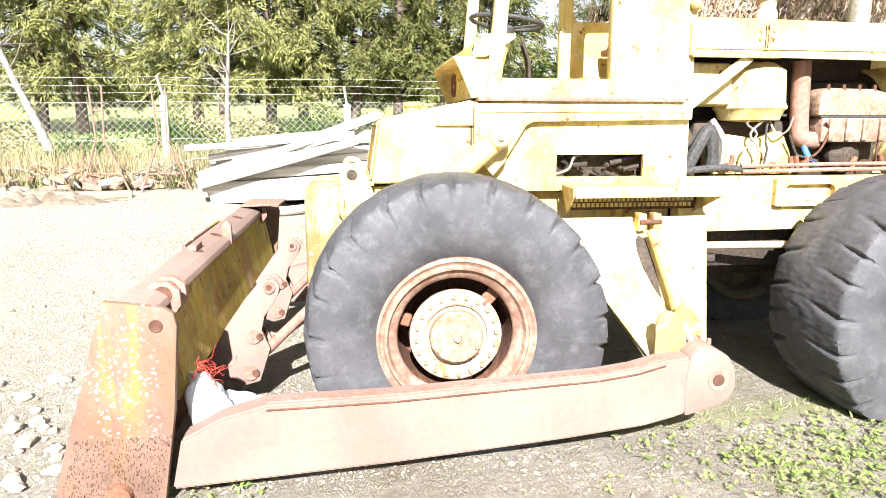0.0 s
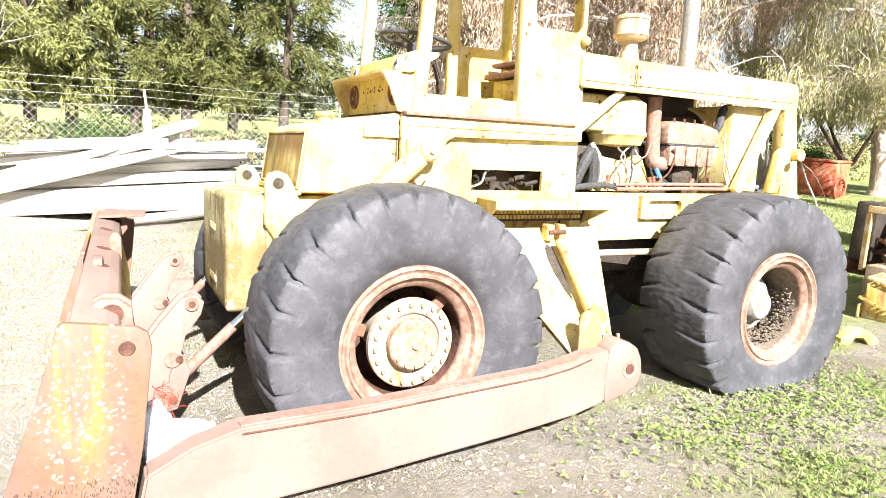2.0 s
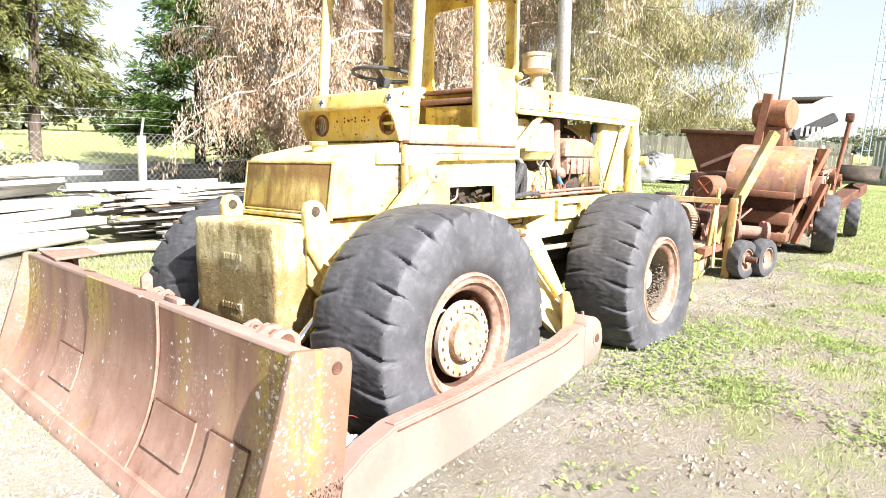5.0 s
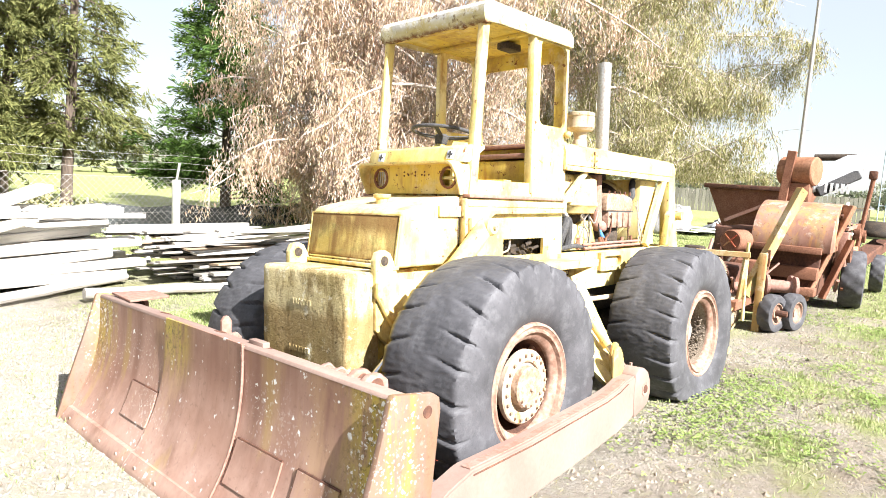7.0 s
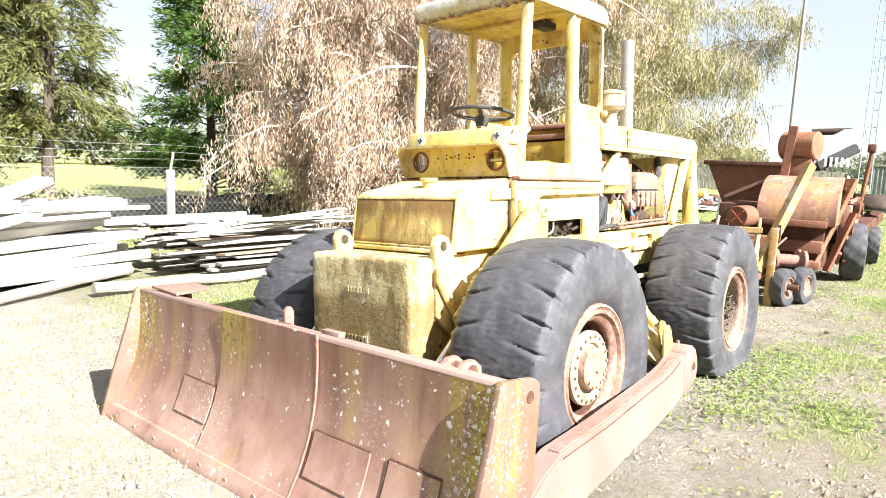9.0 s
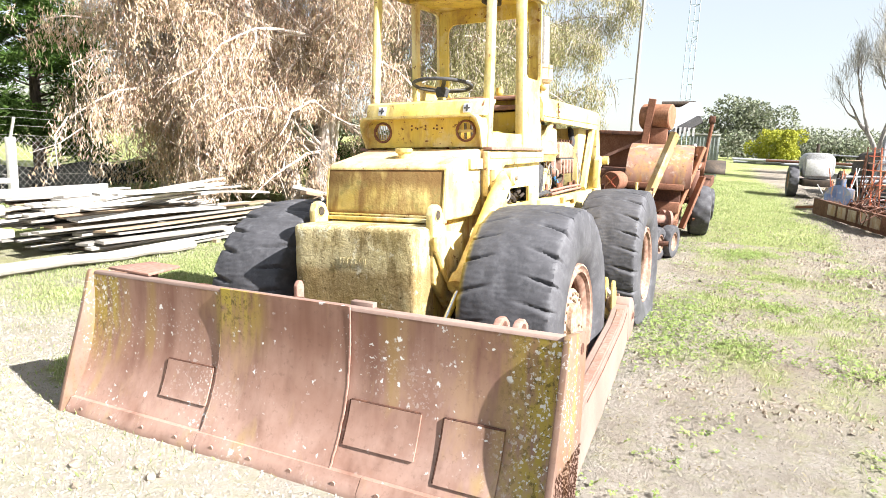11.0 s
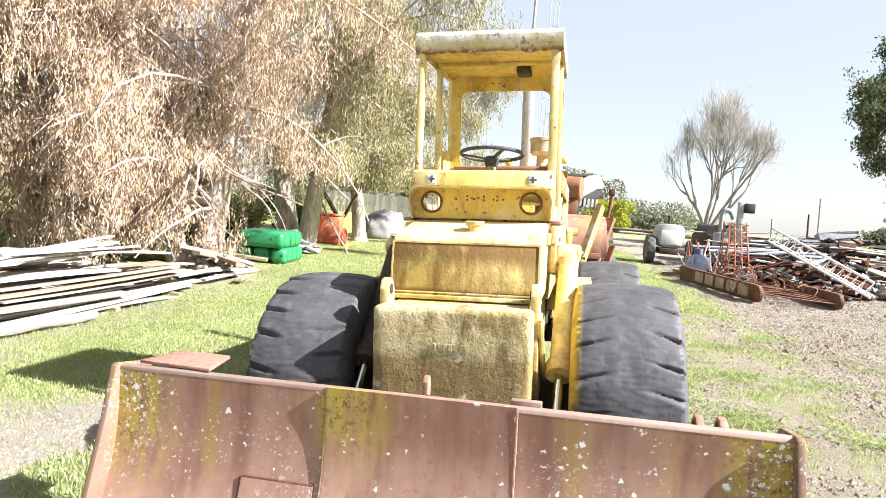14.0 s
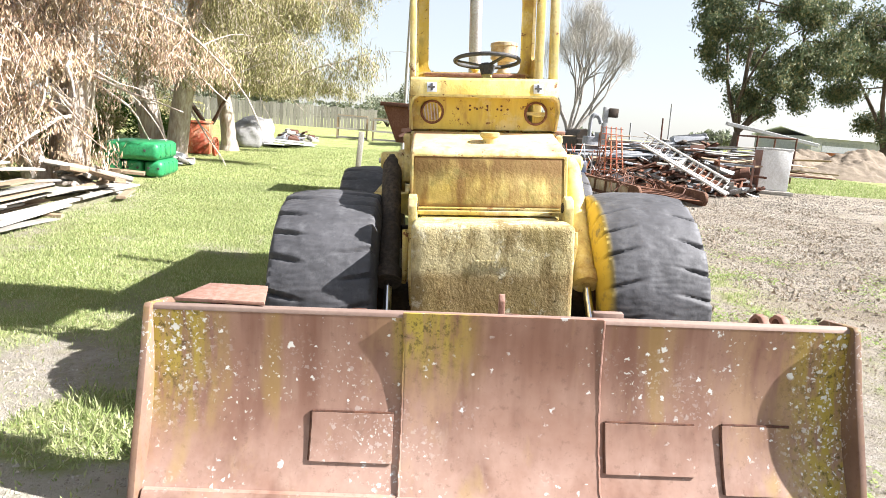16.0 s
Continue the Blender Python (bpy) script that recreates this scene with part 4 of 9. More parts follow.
def roof_paint():
    m, nt, bs = material("lichened_roof_paint", 0.85)
    v = coords(nt)
    col = mix(nt, fbm(nt, v, 6, 5), (0.48, 0.40, 0.17), (0.60, 0.55, 0.36))
    pale = most(nt, times(nt, fbm(nt, v, 10, 6, 0.75, 0.40, 0.54), along(nt, v, 2, 2.70, 2.76)), times(nt, fbm(nt, v, 22, 5, 0.7, 0.56, 0.64), 0.7))
    col = mix(nt, times(nt, pale, 0.9), col, (0.66, 0.66, 0.65))
    col = mix(nt, times(nt, fbm(nt, v, 15, 6, 0.75, 0.55, 0.63), 0.85), col, (0.22, 0.15, 0.075))
    rust = times(nt, along(nt, v, 2, 2.70, 2.662), fbm(nt, v, 20, 4, 0.7, 0.35, 0.55))
    col = mix(nt, rust, col, (0.17, 0.08, 0.04))
    finish(nt, bs, col)
    bump(nt, bs, fbm(nt, v, 30, 6, 0.75), 0.7, 0.010)
    return m


roof = part("cab_roof", rt, roof_paint(), dozer, "lichened cab roof with a rusted front edge")
und = bmesh.new()
box(und, (0.38, -0.475, 2.715), (1.385, 0.475, 2.732))
box(und, (0.40, -0.46, 2.68), (0.45, 0.46, 2.715), 0.004)
box(und, (0.85, -0.46, 2.69), (0.89, 0.46, 2.715), 0.004)
part("roof_lining", und, YELLOW_SHELTERED, roof)
lampb = bmesh.new()
box(lampb, (0.93, -0.24, 2.645), (1.10, -0.13, 2.70), 0.012)
part("roof_light", lampb, OIL_AND_SHADE, roof, "dark cab light under the roof")

sw = bmesh.new()
lathe(sw, [(0.213 + 0.013 * math.cos(2 * math.pi * k / 10), 0.013 * math.sin(2 * math.pi * k / 10)) for k in range(10)], (0, 0, 0), "z", 48, True)
for k in range(3):
    a = radians(90 + 120 * k)
    bar(sw, (0, 0, -0.035), (0.208 * math.cos(a), 0.208 * math.sin(a), -0.002), 0.030, 0.010, 0.003)
lathe(sw, [(0.0, -0.015), (0.04, -0.018), (0.055, -0.035), (0.04, -0.09), (0.0, -0.09)], (0, 0, 0), "z", 20)
bmesh.ops.transform(sw, matrix=pose(0.45, -0.03, 1.985, 0, 7, 0), verts=sw.verts)
part("steering_wheel", sw, BLACK, dozer, "black three-spoke steering wheel")
col = bmesh.new()
rod(col, (0.45, -0.03, 1.93), (0.35, -0.03, 1.56), 0.032, 0.045, 14)
box(col, (0.30, -0.14, 1.74), (0.42, 0.08, 1.86), 0.015)
part("steering_column", col, YELLOW_RUSTY, dozer)
seat = bmesh.new()
box(seat, (0.85, -0.30, 1.56), (1.32, 0.28, 1.66), 0.012)
box(seat, (1.22, -0.32, 1.66), (1.34, 0.30, 1.83), 0.012)
st = part("seat_box", seat, YELLOW_SHELTERED, dozer, "stripped seat box")
shelf = bmesh.new()
box(shelf, (1.20, -0.40, 1.845), (1.38, 0.40, 1.885), 0.006)
box(shelf, (1.26, -0.40, 1.935), (1.38, 0.40, 1.965), 0.006)
part("back_shelf", shelf, RUST_PALE, st, "scorched brown back board")
lev = bmesh.new()
for y in (-0.22, -0.17):
    tube(lev, [(0.55, y, 1.56), (0.54, y, 1.75), (0.50, y, 1.86)], 0.010, 8)
part("lever", lev, OIL_AND_SHADE, dozer)

# rear frame, step and hanger
CHEEK = paint("lichened_cheek_paint", (0.33, 0.24, 0.055), (0.42, 0.34, 0.14), 2.2, 1.0)
for s in (-1, 1):
    rail = bmesh.new()
    prism(rail, [(1.36, 1.10), (1.36, 0.80), (1.55, 0.785), (3.60, 0.80), (3.62, 1.105), (2.3, 1.10)], s * 0.50, s * 0.40, 0.008)
    rl = part("frame_rail", rail, YELLOW, dozer, "heavy rear frame rail")
    rib = bmesh.new()
    plate_with_hole(rib, frame_outline(1.93, 0.93, 2.34, 1.09, 5), rounded(1.99, 0.965, 2.30, 1.055, 0.03, 5), s * 0.502, s * 0.535)
    part("rail_bracket", rib, YELLOW, rl)
    st = bmesh.new()
    # step: tilted tread plate with side cheeks
    a = [(0.66, 1.055), (1.50, 1.055)]
    y_in, y_out = s * 0.50, s * 0.735
    box(st, (0.68, min(y_in, y_out), 1.050), (1.49, max(y_in, y_out), 1.066), 0.003)
    box(st, (0.665, min(y_out, y_out + s * 0.012), 1.015), (1.505, max(y_out, y_out + s * 0.012), 1.068), 0.003)
    for x0 in (0.655, 1.495):
        sgn = 1 if x0 < 1 else -1
        verts = [st.verts.new(p) for p in ((x0, y_out, 1.066), (x0, y_out, 1.02), (x0 + sgn * 0.045, y_in, 0.90), (x0 + sgn * 0.01, y_in, 1.066))]
        st.faces.new(verts)
        verts2 = [st.verts.new((v.co.x + sgn * 0.010, v.co.y, v.co.z)) for v in verts]
        st.faces.new(verts2[::-1])
        for i in range(4):
            st.faces.new((verts[i], verts[(i + 1) % 4], verts2[(i + 1) % 4], verts2[i]))
    stp = part("step", st, YELLOW, dozer, "sheet steel step with a grip plate")
    grip = bmesh.new()
    for i in range(26):
        for j in range(2):
            x = 0.735 + 0.027 * i + 0.013 * j
            box(grip, (x - 0.009, s * 0.52 - 0.006, 0.952 + 0.030 * j - 0.011), (x + 0.009, s * 0.52 + 0.006, 0.952 + 0.030 * j + 0.011), 0, None)
    part("grip_teeth", grip, YELLOW, stp)
    gplate = bmesh.new()
    box(gplate, (0.715, min(s * 0.505, s * 0.515), 0.925), (1.455, max(s * 0.505, s * 0.515), 1.02))
    part("grip_plate", gplate, RUST_DARK, stp)
    # hanger plate from the frame down to the push arm, leaning outwards
    hg = bmesh.new()
    def hp(x, z):
        return Vector((x, s * max(0.50, 0.705 + 0.8314 * (0.827 - z)), z))
    outl = [(0.585, 0.90), (1.455, 0.90), (1.43, 0.849), (1.309, 0.539), (1.21, 0.285), (1.18, 0.22), (0.96, 0.22), (0.75, 0.55)]
    va = [hg.verts.new(hp(x, z)) for x, z in outl]
    vb = [hg.verts.new(hp(x, z) + Vector((0, s * -0.03, -0.012))) for x, z in outl]
    hg.faces.new(va)
    hg.faces.new(vb[::-1])
    for i in range(len(outl)):
        hg.faces.new((va[i], vb[i], vb[(i + 1) % len(outl)], va[(i + 1) % len(outl)]))
    hgr = part("arm_hanger", hg, YELLOW, dozer, "sloping plate that carries the push arm")
    off = Vector((0, s * 0.05, 0.04))
    jk = bmesh.new()
    rod(jk, hp(1.075, 0.80) + off, hp(1.10, 0.47) + off, 0.027, 0.030, 18)
    rod(jk, hp(1.098, 0.50) + off, hp(1.102, 0.455) + off, 0.036, None, 18)
    cy = part("tilt_cylinder", jk, YELLOW_RUSTY, hgr, "rusty yellow tilt cylinder")
    jr = bmesh.new()
    rod(jr, hp(1.10, 0.46) + off, hp(1.115, 0.29) + off, 0.022, None, 14)
    part("piston_rod", jr, STEEL, cy)
    # dark face laid on the plate beside the cylinder, for an open slot's shade
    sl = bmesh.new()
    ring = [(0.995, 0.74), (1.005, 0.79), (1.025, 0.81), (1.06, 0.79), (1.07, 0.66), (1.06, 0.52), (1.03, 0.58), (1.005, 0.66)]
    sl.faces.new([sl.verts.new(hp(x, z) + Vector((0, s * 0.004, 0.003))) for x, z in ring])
    part("slot", sl, OIL_AND_SHADE, hgr)
    for dx in (-0.035, 0.045):
        jb = bmesh.new()
        p = hp(1.075 + dx, 0.86) + off * 0.6
        prism(jb, [(p.x - 0.022, p.z - 0.05), (p.x - 0.022, p.z + 0.045), (p.x + 0.018, p.z + 0.045), (p.x + 0.02, p.z - 0.04)], p.y - 0.04, p.y + 0.03, 0.004)
        part("cylinder_bracket", jb, YELLOW_RUSTY, hgr)
    part("pin", R(hp(1.02, 0.845) + off, hp(1.14, 0.845) + off, 0.016, None, 10), RUST_DARK, hgr)
    # torn gussets on both sides of the rod
    for dx, yc in ((0.15, 1.20), (0.27, 1.12)):
        gs = bmesh.new()
        ring = [(0.735, 0.33), (0.735, 0.50), (0.755, 0.55), (0.80, 0.572), (0.86, 0.56), (0.905, 0.52), (0.94, 0.46), (0.955, 0.39), (0.945, 0.32), (0.87, 0.245)]
        prism(gs, [(0.85 + 0.72 * (x - 0.85) + dx, z - 0.035) for x, z in ring], s * yc - 0.009, s * yc + 0.009, 0.004)
        part("gusset", gs, CHEEK, hgr, "rounded cheek plate stained by lichen")
    part("cross_pin", R((1.13, s * 1.02, 0.36), (1.13, s * 1.23, 0.36), 0.020, None, 16), CAP_RUST, hgr)

# rear engine: hood, posts, engine parts
hd = bmesh.new()
hp_ = [(-0.50, 1.765), (-0.505, 1.90), (-0.48, 1.955), (-0.42, 1.98), (0.42, 1.98), (0.48, 1.955), (0.505, 1.90), (0.50, 1.765), (0.485, 1.765), (0.47, 1.945), (0.41, 1.965), (-0.41, 1.965), (-0.47, 1.945), (-0.485, 1.765)]
prism(hd, hp_, 1.37, 3.46, 0.0, "yz")
for v in hd.verts:
    if v.co.x > 3:
        v.co.z -= 0.022
hood = part("engine_hood", hd, YELLOW, dozer, "long flat engine hood, paint gone chalky")
for x in (1.80, 1.815):
    part("hood_seam", B((x, -0.508, 1.79), (x + 0.004, -0.500, 1.93), 0), RUST_DARK, hood)
for k in range(3):
    for x in (1.77, 1.85):
        part("bolt", R((x, -0.502, 1.81 + 0.045 * k), (x, -0.511, 1.81 + 0.045 * k), 0.009, None, 6), YELLOW_RUSTY, hood)
part("hood_fold", B((1.40, -0.509, 1.80), (3.40, -0.503, 1.806), 0), YELLOW_RUSTY, hood)
for s in (-1, 1):
    ls = bmesh.new()
    box(ls, (1.38, min(s * 0.485, s * 0.512), 1.755), (1.90, max(s * 0.485, s * 0.512), 1.785), 0.003)
    part("hood_lip", ls, YELLOW_RUSTY, hood)
    ps = bmesh.new()
    prism(ps, [(3.38, 1.10), (3.33, 1.76), (3.46, 1.76), (3.60, 1.10)], s * 0.50, s * 0.40, 0.008)
    part("rear_post", ps, YELLOW, dozer)
    br = bmesh.new()
    bar(br, (2.90, s * 0.47, 1.12), (3.26, s * 0.47, 1.78), 0.05, 0.085, 0.004)
    part("hood_brace", br, YELLOW, dozer)
    b2 = bmesh.new()
    bar(b2, (1.40, s * 0.47, 1.50), (1.74, s * 0.47, 1.765), 0.03, 0.055, 0.004)
    part("hood_brace", b2, YELLOW, dozer)
    bk = bmesh.new()
    prism(bk, [(3.17, 1.12), (3.24, 1.42), (3.30, 1.46), (3.42, 1.44), (3.40, 1.36), (3.32, 1.33), (3.27, 1.12)], s * 0.56, s * 0.50, 0.008)
    rod(bk, (3.41, s * 0.50, 1.41), (3.41, s * 0.62, 1.41), 0.045, None, 16)
    part("hinge_bracket", bk, YELLOW_RUSTY, dozer)
shroud = bmesh.new()
box(shroud, (2.86, -0.42, 1.12), (3.20, 0.42, 1.75), 0.015)
rod(shroud, (2.78, 0, 1.44), (2.88, 0, 1.44), 0.31, None, 40)
fan = bmesh.new()
# dark disc stands for the shade in the shroud's hole
lathe(fan, [(0.0, 2.765), (0.27, 2.765), (0.29, 2.775)], (0, 0, 1.44), "x", 32)
for k in range(6):
    a = math.pi * k / 3
    bar(fan, (2.75, 0.05 * math.cos(a), 1.44 + 0.05 * math.sin(a)), (2.755, 0.25 * math.cos(a), 1.44 + 0.25 * math.sin(a)), 0.09, 0.006)
part("fan", fan, OIL_AND_SHADE, dozer, "dark cooling fan in the shroud")
part("radiator_shroud", shroud, YELLOW, dozer, "pale radiator shroud")
blk = bmesh.new()
box(blk, (1.55, -0.25, 1.05), (2.78, 0.25, 1.42), 0.03)
box(blk, (2.15, -0.20, 1.42), (2.74, 0.20, 1.66), 0.04)
rod(blk, (1.44, -0.05, 1.22), (1.80, -0.05, 1.22), 0.22, None, 24)
eng = part("engine_block", blk, OIL_AND_SHADE, dozer, "dark oily diesel engine")
# added dark sheet that stands for the shade in the engine bay
part("fire_wall", B((1.42, -0.06, 1.08), (2.84, -0.03, 1.93), 0.004), OIL_AND_SHADE, dozer, "dark sheet added for the shade inside the engine bay")
ac = bmesh.new()
lathe(ac, [(0.0, 1.745), (0.12, 1.745), (0.185, 1.70), (0.195, 1.52), (0.205, 1.50), (0.205, 1.485), (0.19, 1.47), (0.17, 1.42), (0.0, 1.405)], (1.88, -0.28, 0), "z", 36)
part("air_cleaner_bowl", ac, YELLOW, eng, "round cream air cleaner bowl")
tank = bmesh.new()
box(tank, (1.42, -0.40, 1.50), (1.70, -0.05, 1.74), 0.03)
part("header_tank", tank, YELLOW, eng)
ex = bmesh.new()
tube(ex, smoothline([(2.16, -0.33, 1.76), (2.17, -0.33, 1.55), (2.18, -0.335, 1.36), (2.20, -0.34, 1.31), (2.29, -0.34, 1.30)], 5), 0.052, 14)
part("exhaust_pipe", ex, RUST_PALE, eng, "rust-brown exhaust pipe")
mf = bmesh.new()
box(mf, (2.27, -0.41, 1.29), (2.73, -0.20, 1.435), 0.014)
for k in range(4):
    box(mf, (2.31 + 0.11 * k, -0.425, 1.30), (2.345 + 0.11 * k, -0.40, 1.43), 0.006)
part("manifold", mf, RIM, eng, "rusty exhaust manifold")
rc = bmesh.new()
prism(rc, [(2.25, 1.445), (2.25, 1.57), (2.29, 1.605), (2.60, 1.60), (2.74, 1.565), (2.77, 1.50), (2.75, 1.445)], -0.40, -0.20, 0.012)
part("rocker_cover", rc, CAP_RUST, eng, "pale rusty rocker cover")
part("gasket", B((2.26, -0.405, 1.435), (2.76, -0.20, 1.445), 0), BLACK, eng)
for k in range(5):
    part("bolt", R((2.30 + 0.10 * k, -0.39, 1.59), (2.30 + 0.10 * k, -0.39, 1.625), 0.012, 0.010, 6), RUST_DARK, eng)
for k in range(6):
    rnd = random.Random(80 + k)
    x0 = rnd.uniform(1.62, 2.7)
    pts = [(x0, -0.41, 1.12)]
    for j in range(4):
        pts.append((pts[-1][0] + rnd.uniform(-0.10, 0.12), -0.42 + rnd.uniform(-0.02, 0.02), pts[-1][2] + rnd.uniform(0.01, 0.13)))
    part("wire", T(smoothline(pts, 4), 0.007, 6), (BLACK, RUST_DARK, STEEL)[k % 3], eng)
bell = bmesh.new()
prism(bell, [(1.62, 1.10), (1.58, 1.28), (1.70, 1.34), (1.92, 1.31), (2.06, 1.36), (2.12, 1.24), (2.16, 1.10)], -0.36, -0.24, 0.02)
part("bell_housing", bell, YELLOW, eng)
for pts, r, mat_ in (([(1.45, -0.40, 1.15), (1.50, -0.42, 1.28), (1.56, -0.42, 1.36), (1.60, -0.40, 1.22), (1.60, -0.38, 1.13)], 0.038, BLACK),
                     ([(1.42, -0.44, 1.13), (1.60, -0.46, 1.15), (1.75, -0.44, 1.14), (1.88, -0.43, 1.12)], 0.020, BLACK),
                     ([(1.60, -0.36, 1.42), (1.66, -0.40, 1.30), (1.66, -0.40, 1.16)], 0.022, STEEL)):
    part("hose", T(smoothline(pts), r, 10), mat_, eng)
part("coolant_hose", T(smoothline([(2.20, -0.36, 1.27), (2.22, -0.39, 1.20), (2.25, -0.40, 1.15)]), 0.017, 8),
     mottled("blue_hose", (0.05, 0.18, 0.42), (0.08, 0.24, 0.50), (0.03, 0.10, 0.25), 8, 0.5, 0, 40, 0.1), eng, "short blue hose")
pul = bmesh.new()
lathe(pul, [(0.0, -0.36), (0.05, -0.36), (0.10, -0.33), (0.11, -0.30), (0.10, -0.26)], (2.50, 0, 1.21), "y", 24)
part("pulley", pul, OIL_AND_SHADE, eng)
for z, y in ((1.155, -0.455), (1.125, -0.47)):
    part("pipe", T([(1.75, y, z), (2.30, y, z + 0.01), (2.78, y, z + 0.012)], 0.012, 8), RUST_PALE, eng)
for k in range(9):
    rnd = random.Random(60 + k)
    x = rnd.uniform(1.6, 2.75)
    part("fitting", T([(x, -0.45, 1.12), (x + rnd.uniform(-0.03, 0.03), -0.44, 1.12 + rnd.uniform(0.04, 0.10))], rnd.uniform(0.010, 0.02), 8), RUST, eng)
for pts in ([(2.77, -0.42, 1.50), (2.80, -0.44, 1.40), (2.78, -0.45, 1.28), (2.84, -0.46, 1.14)], [(2.79, -0.43, 1.55), (2.78, -0.44, 1.42), (2.86, -0.46, 1.20)],
            [(1.95, -0.38, 1.42), (1.98, -0.42, 1.34), (2.06, -0.40, 1.36), (2.09, -0.40, 1.44)]):
    part("wire", T(smoothline(pts), 0.006, 6), STEEL, eng)
part("breather", T(smoothline([(2.74, -0.36, 1.54), (2.77, -0.38, 1.60), (2.80, -0.36, 1.66), (2.85, -0.34, 1.72), (2.95, -0.30, 1.74)]), 0.03, 10), BLACK, eng)
pc = bmesh.new()
lathe(pc, [(0.0, 2.285), (0.085, 2.285), (0.118, 2.275), (0.122, 2.25), (0.116, 2.245), (0.116, 2.16), (0.120, 2.15), (0.10, 2.125), (0.055, 2.115), (0.050, 2.05), (0.062, 2.03), (0.062, 1.96)], (1.93, -0.29, 0), "z", 32)
part("precleaner", pc, HUB, dozer, "cream air pre-cleaner drum on the hood")
kn = bmesh.new()
lathe(kn, [(0.0, 2.07), (0.03, 2.07), (0.035, 2.02), (0.02, 2.0), (0.02, 1.96)], (1.62, -0.02, 0), "z", 14)
part("hood_cap", kn, YELLOW_RUSTY, dozer)
sk = bmesh.new()
lathe(sk, [(0.048, 2.855), (0.062, 2.86), (0.062, 1.95)], (2.70, -0.08, 0), "z", 28)
lathe(sk, [(0.048, 2.855), (0.048, 2.30)], (2.70, -0.08, 0), "z", 28)
part("upright_exhaust", sk, STEEL, dozer, "grey upright exhaust stack")
drv = bmesh.new()
rod(drv, (0.30, 0, 0.50), (2.3, 0, 0.48), 0.07, None, 16)
rod(drv, (1.36, -0.42, 0.62), (1.62, -0.46, 0.62), 0.03, None, 12)
part("drive_shaft", drv, OIL_AND_SHADE, dozer)
part("tie_rod", R((1.36, -0.46, 0.70), (2.10, -0.62, 0.72), 0.022, None, 12), HUB, dozer, "pale steering tie rod")
belly = bmesh.new()
box(belly, (1.36, -0.38, 0.55), (3.5, 0.38, 1.05), 0.02)
part("belly_casing", belly, OIL_AND_SHADE, dozer)
tail = bmesh.new()
box(tail, (3.5, -0.42, 0.55), (3.62, 0.42, 1.10), 0.01)
bar(tail, (3.6, 0, 0.55), (4.35, 0.02, 0.50), 0.12, 0.08, 0.008)
part("drawbar", tail, YELLOW_RUSTY, dozer)

# lift cylinders
for s in (-1, 1):
    cy = bmesh.new()
    p0, p1 = Vector((0.285, s * 0.585, 1.325)), Vector((-0.41, s * 0.565, 0.70))
    rod(cy, p0, p1, 0.062, None, 24)
    lathe_m = p1 + (p1 - p0).normalized() * 0.03
    rod(cy, p1 - (p1 - p0).normalized() * 0.05, lathe_m, 0.078, None, 24)
    # near cylinder yellow, far one in the dark iron colour
    lc = part("lift_cylinder", cy, YELLOW if s < 0 else OIL_AND_SHADE, dozer, "yellow hydraulic lift cylinder" if s < 0 else "dark hydraulic lift cylinder")
    p2, p3 = Vector((-0.72, s * 0.555, 0.425)), Vector((-1.04, s * 0.545, 0.12))
    part("piston_rod", R(p1, p2, 0.024, None, 16), CHROME, lc, "bright chrome rod")
    part("rod_end", R(p2, p3, 0.027, 0.03, 16), RUST_PALE, lc, "rusted lower rod")

# ---- blade and push arms of the dozer ----
BLADE_POSE = pose(-1.356, 0.026, -0.022, 0, 0, -0.95) @ pose(0, 0, 0, 1.05, 0, 0)
HALF = 1.492


def blade_x(z):
    """How far the curved face lies along x at height z above the cutting edge."""
    t = min(1.0, max(0.0, (z + 0.02) / 0.80))
    return -0.225 * (1 - t) ** 1.5 + 0.27 * t * (1 - t) ** 1.5


def curved_sheet(y0, y1, z0, z1, d0, d1, n=14, top=None):
    """A piece of the curved blade between y0..y1 and z0..z1, its front d0 and its back d1 behind the face."""
    bm = bmesh.new()
    rows = []
    for i in range(n + 1):
        z = z0 + (z1 - z0) * i / n
        rows.append([bm.verts.new((blade_x(z) + (d if top is None or d == d1 else d0 + (top - d0) * ((z - z0) / (z1 - z0)) ** 1.3), y, z)) for d in (d0, d1) for y in (y0, y1)])
    for a, b in zip(rows, rows[1:]):
        bm.faces.new((a[0], a[1], b[1], b[0]))
        bm.faces.new((a[2], b[2], b[3], a[3]))
        bm.faces.new((a[0], b[0], b[2], a[2]))
        bm.faces.new((a[1], a[3], b[3], b[1]))
    bm.faces.new((rows[0][0], rows[0][2], rows[0][3], rows[0][1]))
    bm.faces.new((rows[-1][0], rows[-1][1], rows[-1][3], rows[-1][2]))
    return bm


bl = part("blade", curved_sheet(-HALF, HALF, 0.0, 0.765, 0.0, 0.025, 20), BLADE, dozer, "curved rusty dozer blade with lichen", 0.9)
bl.matrix_local = BLADE_POSE
ov = curved_sheet(-0.432, 0.408, 0.02, 0.79, -0.015, -0.002, 20, -0.016)
bmesh.ops.bevel(ov, geom=[e for e in ov.edges if len(e.link_faces) == 2 and e.calc_face_angle(0) > 0.9], offset=0.004, segments=2, affect="EDGES")
part("overlay_plate", ov, BLADE, bl, "thick plate laid over the middle of the blade", 0.9)
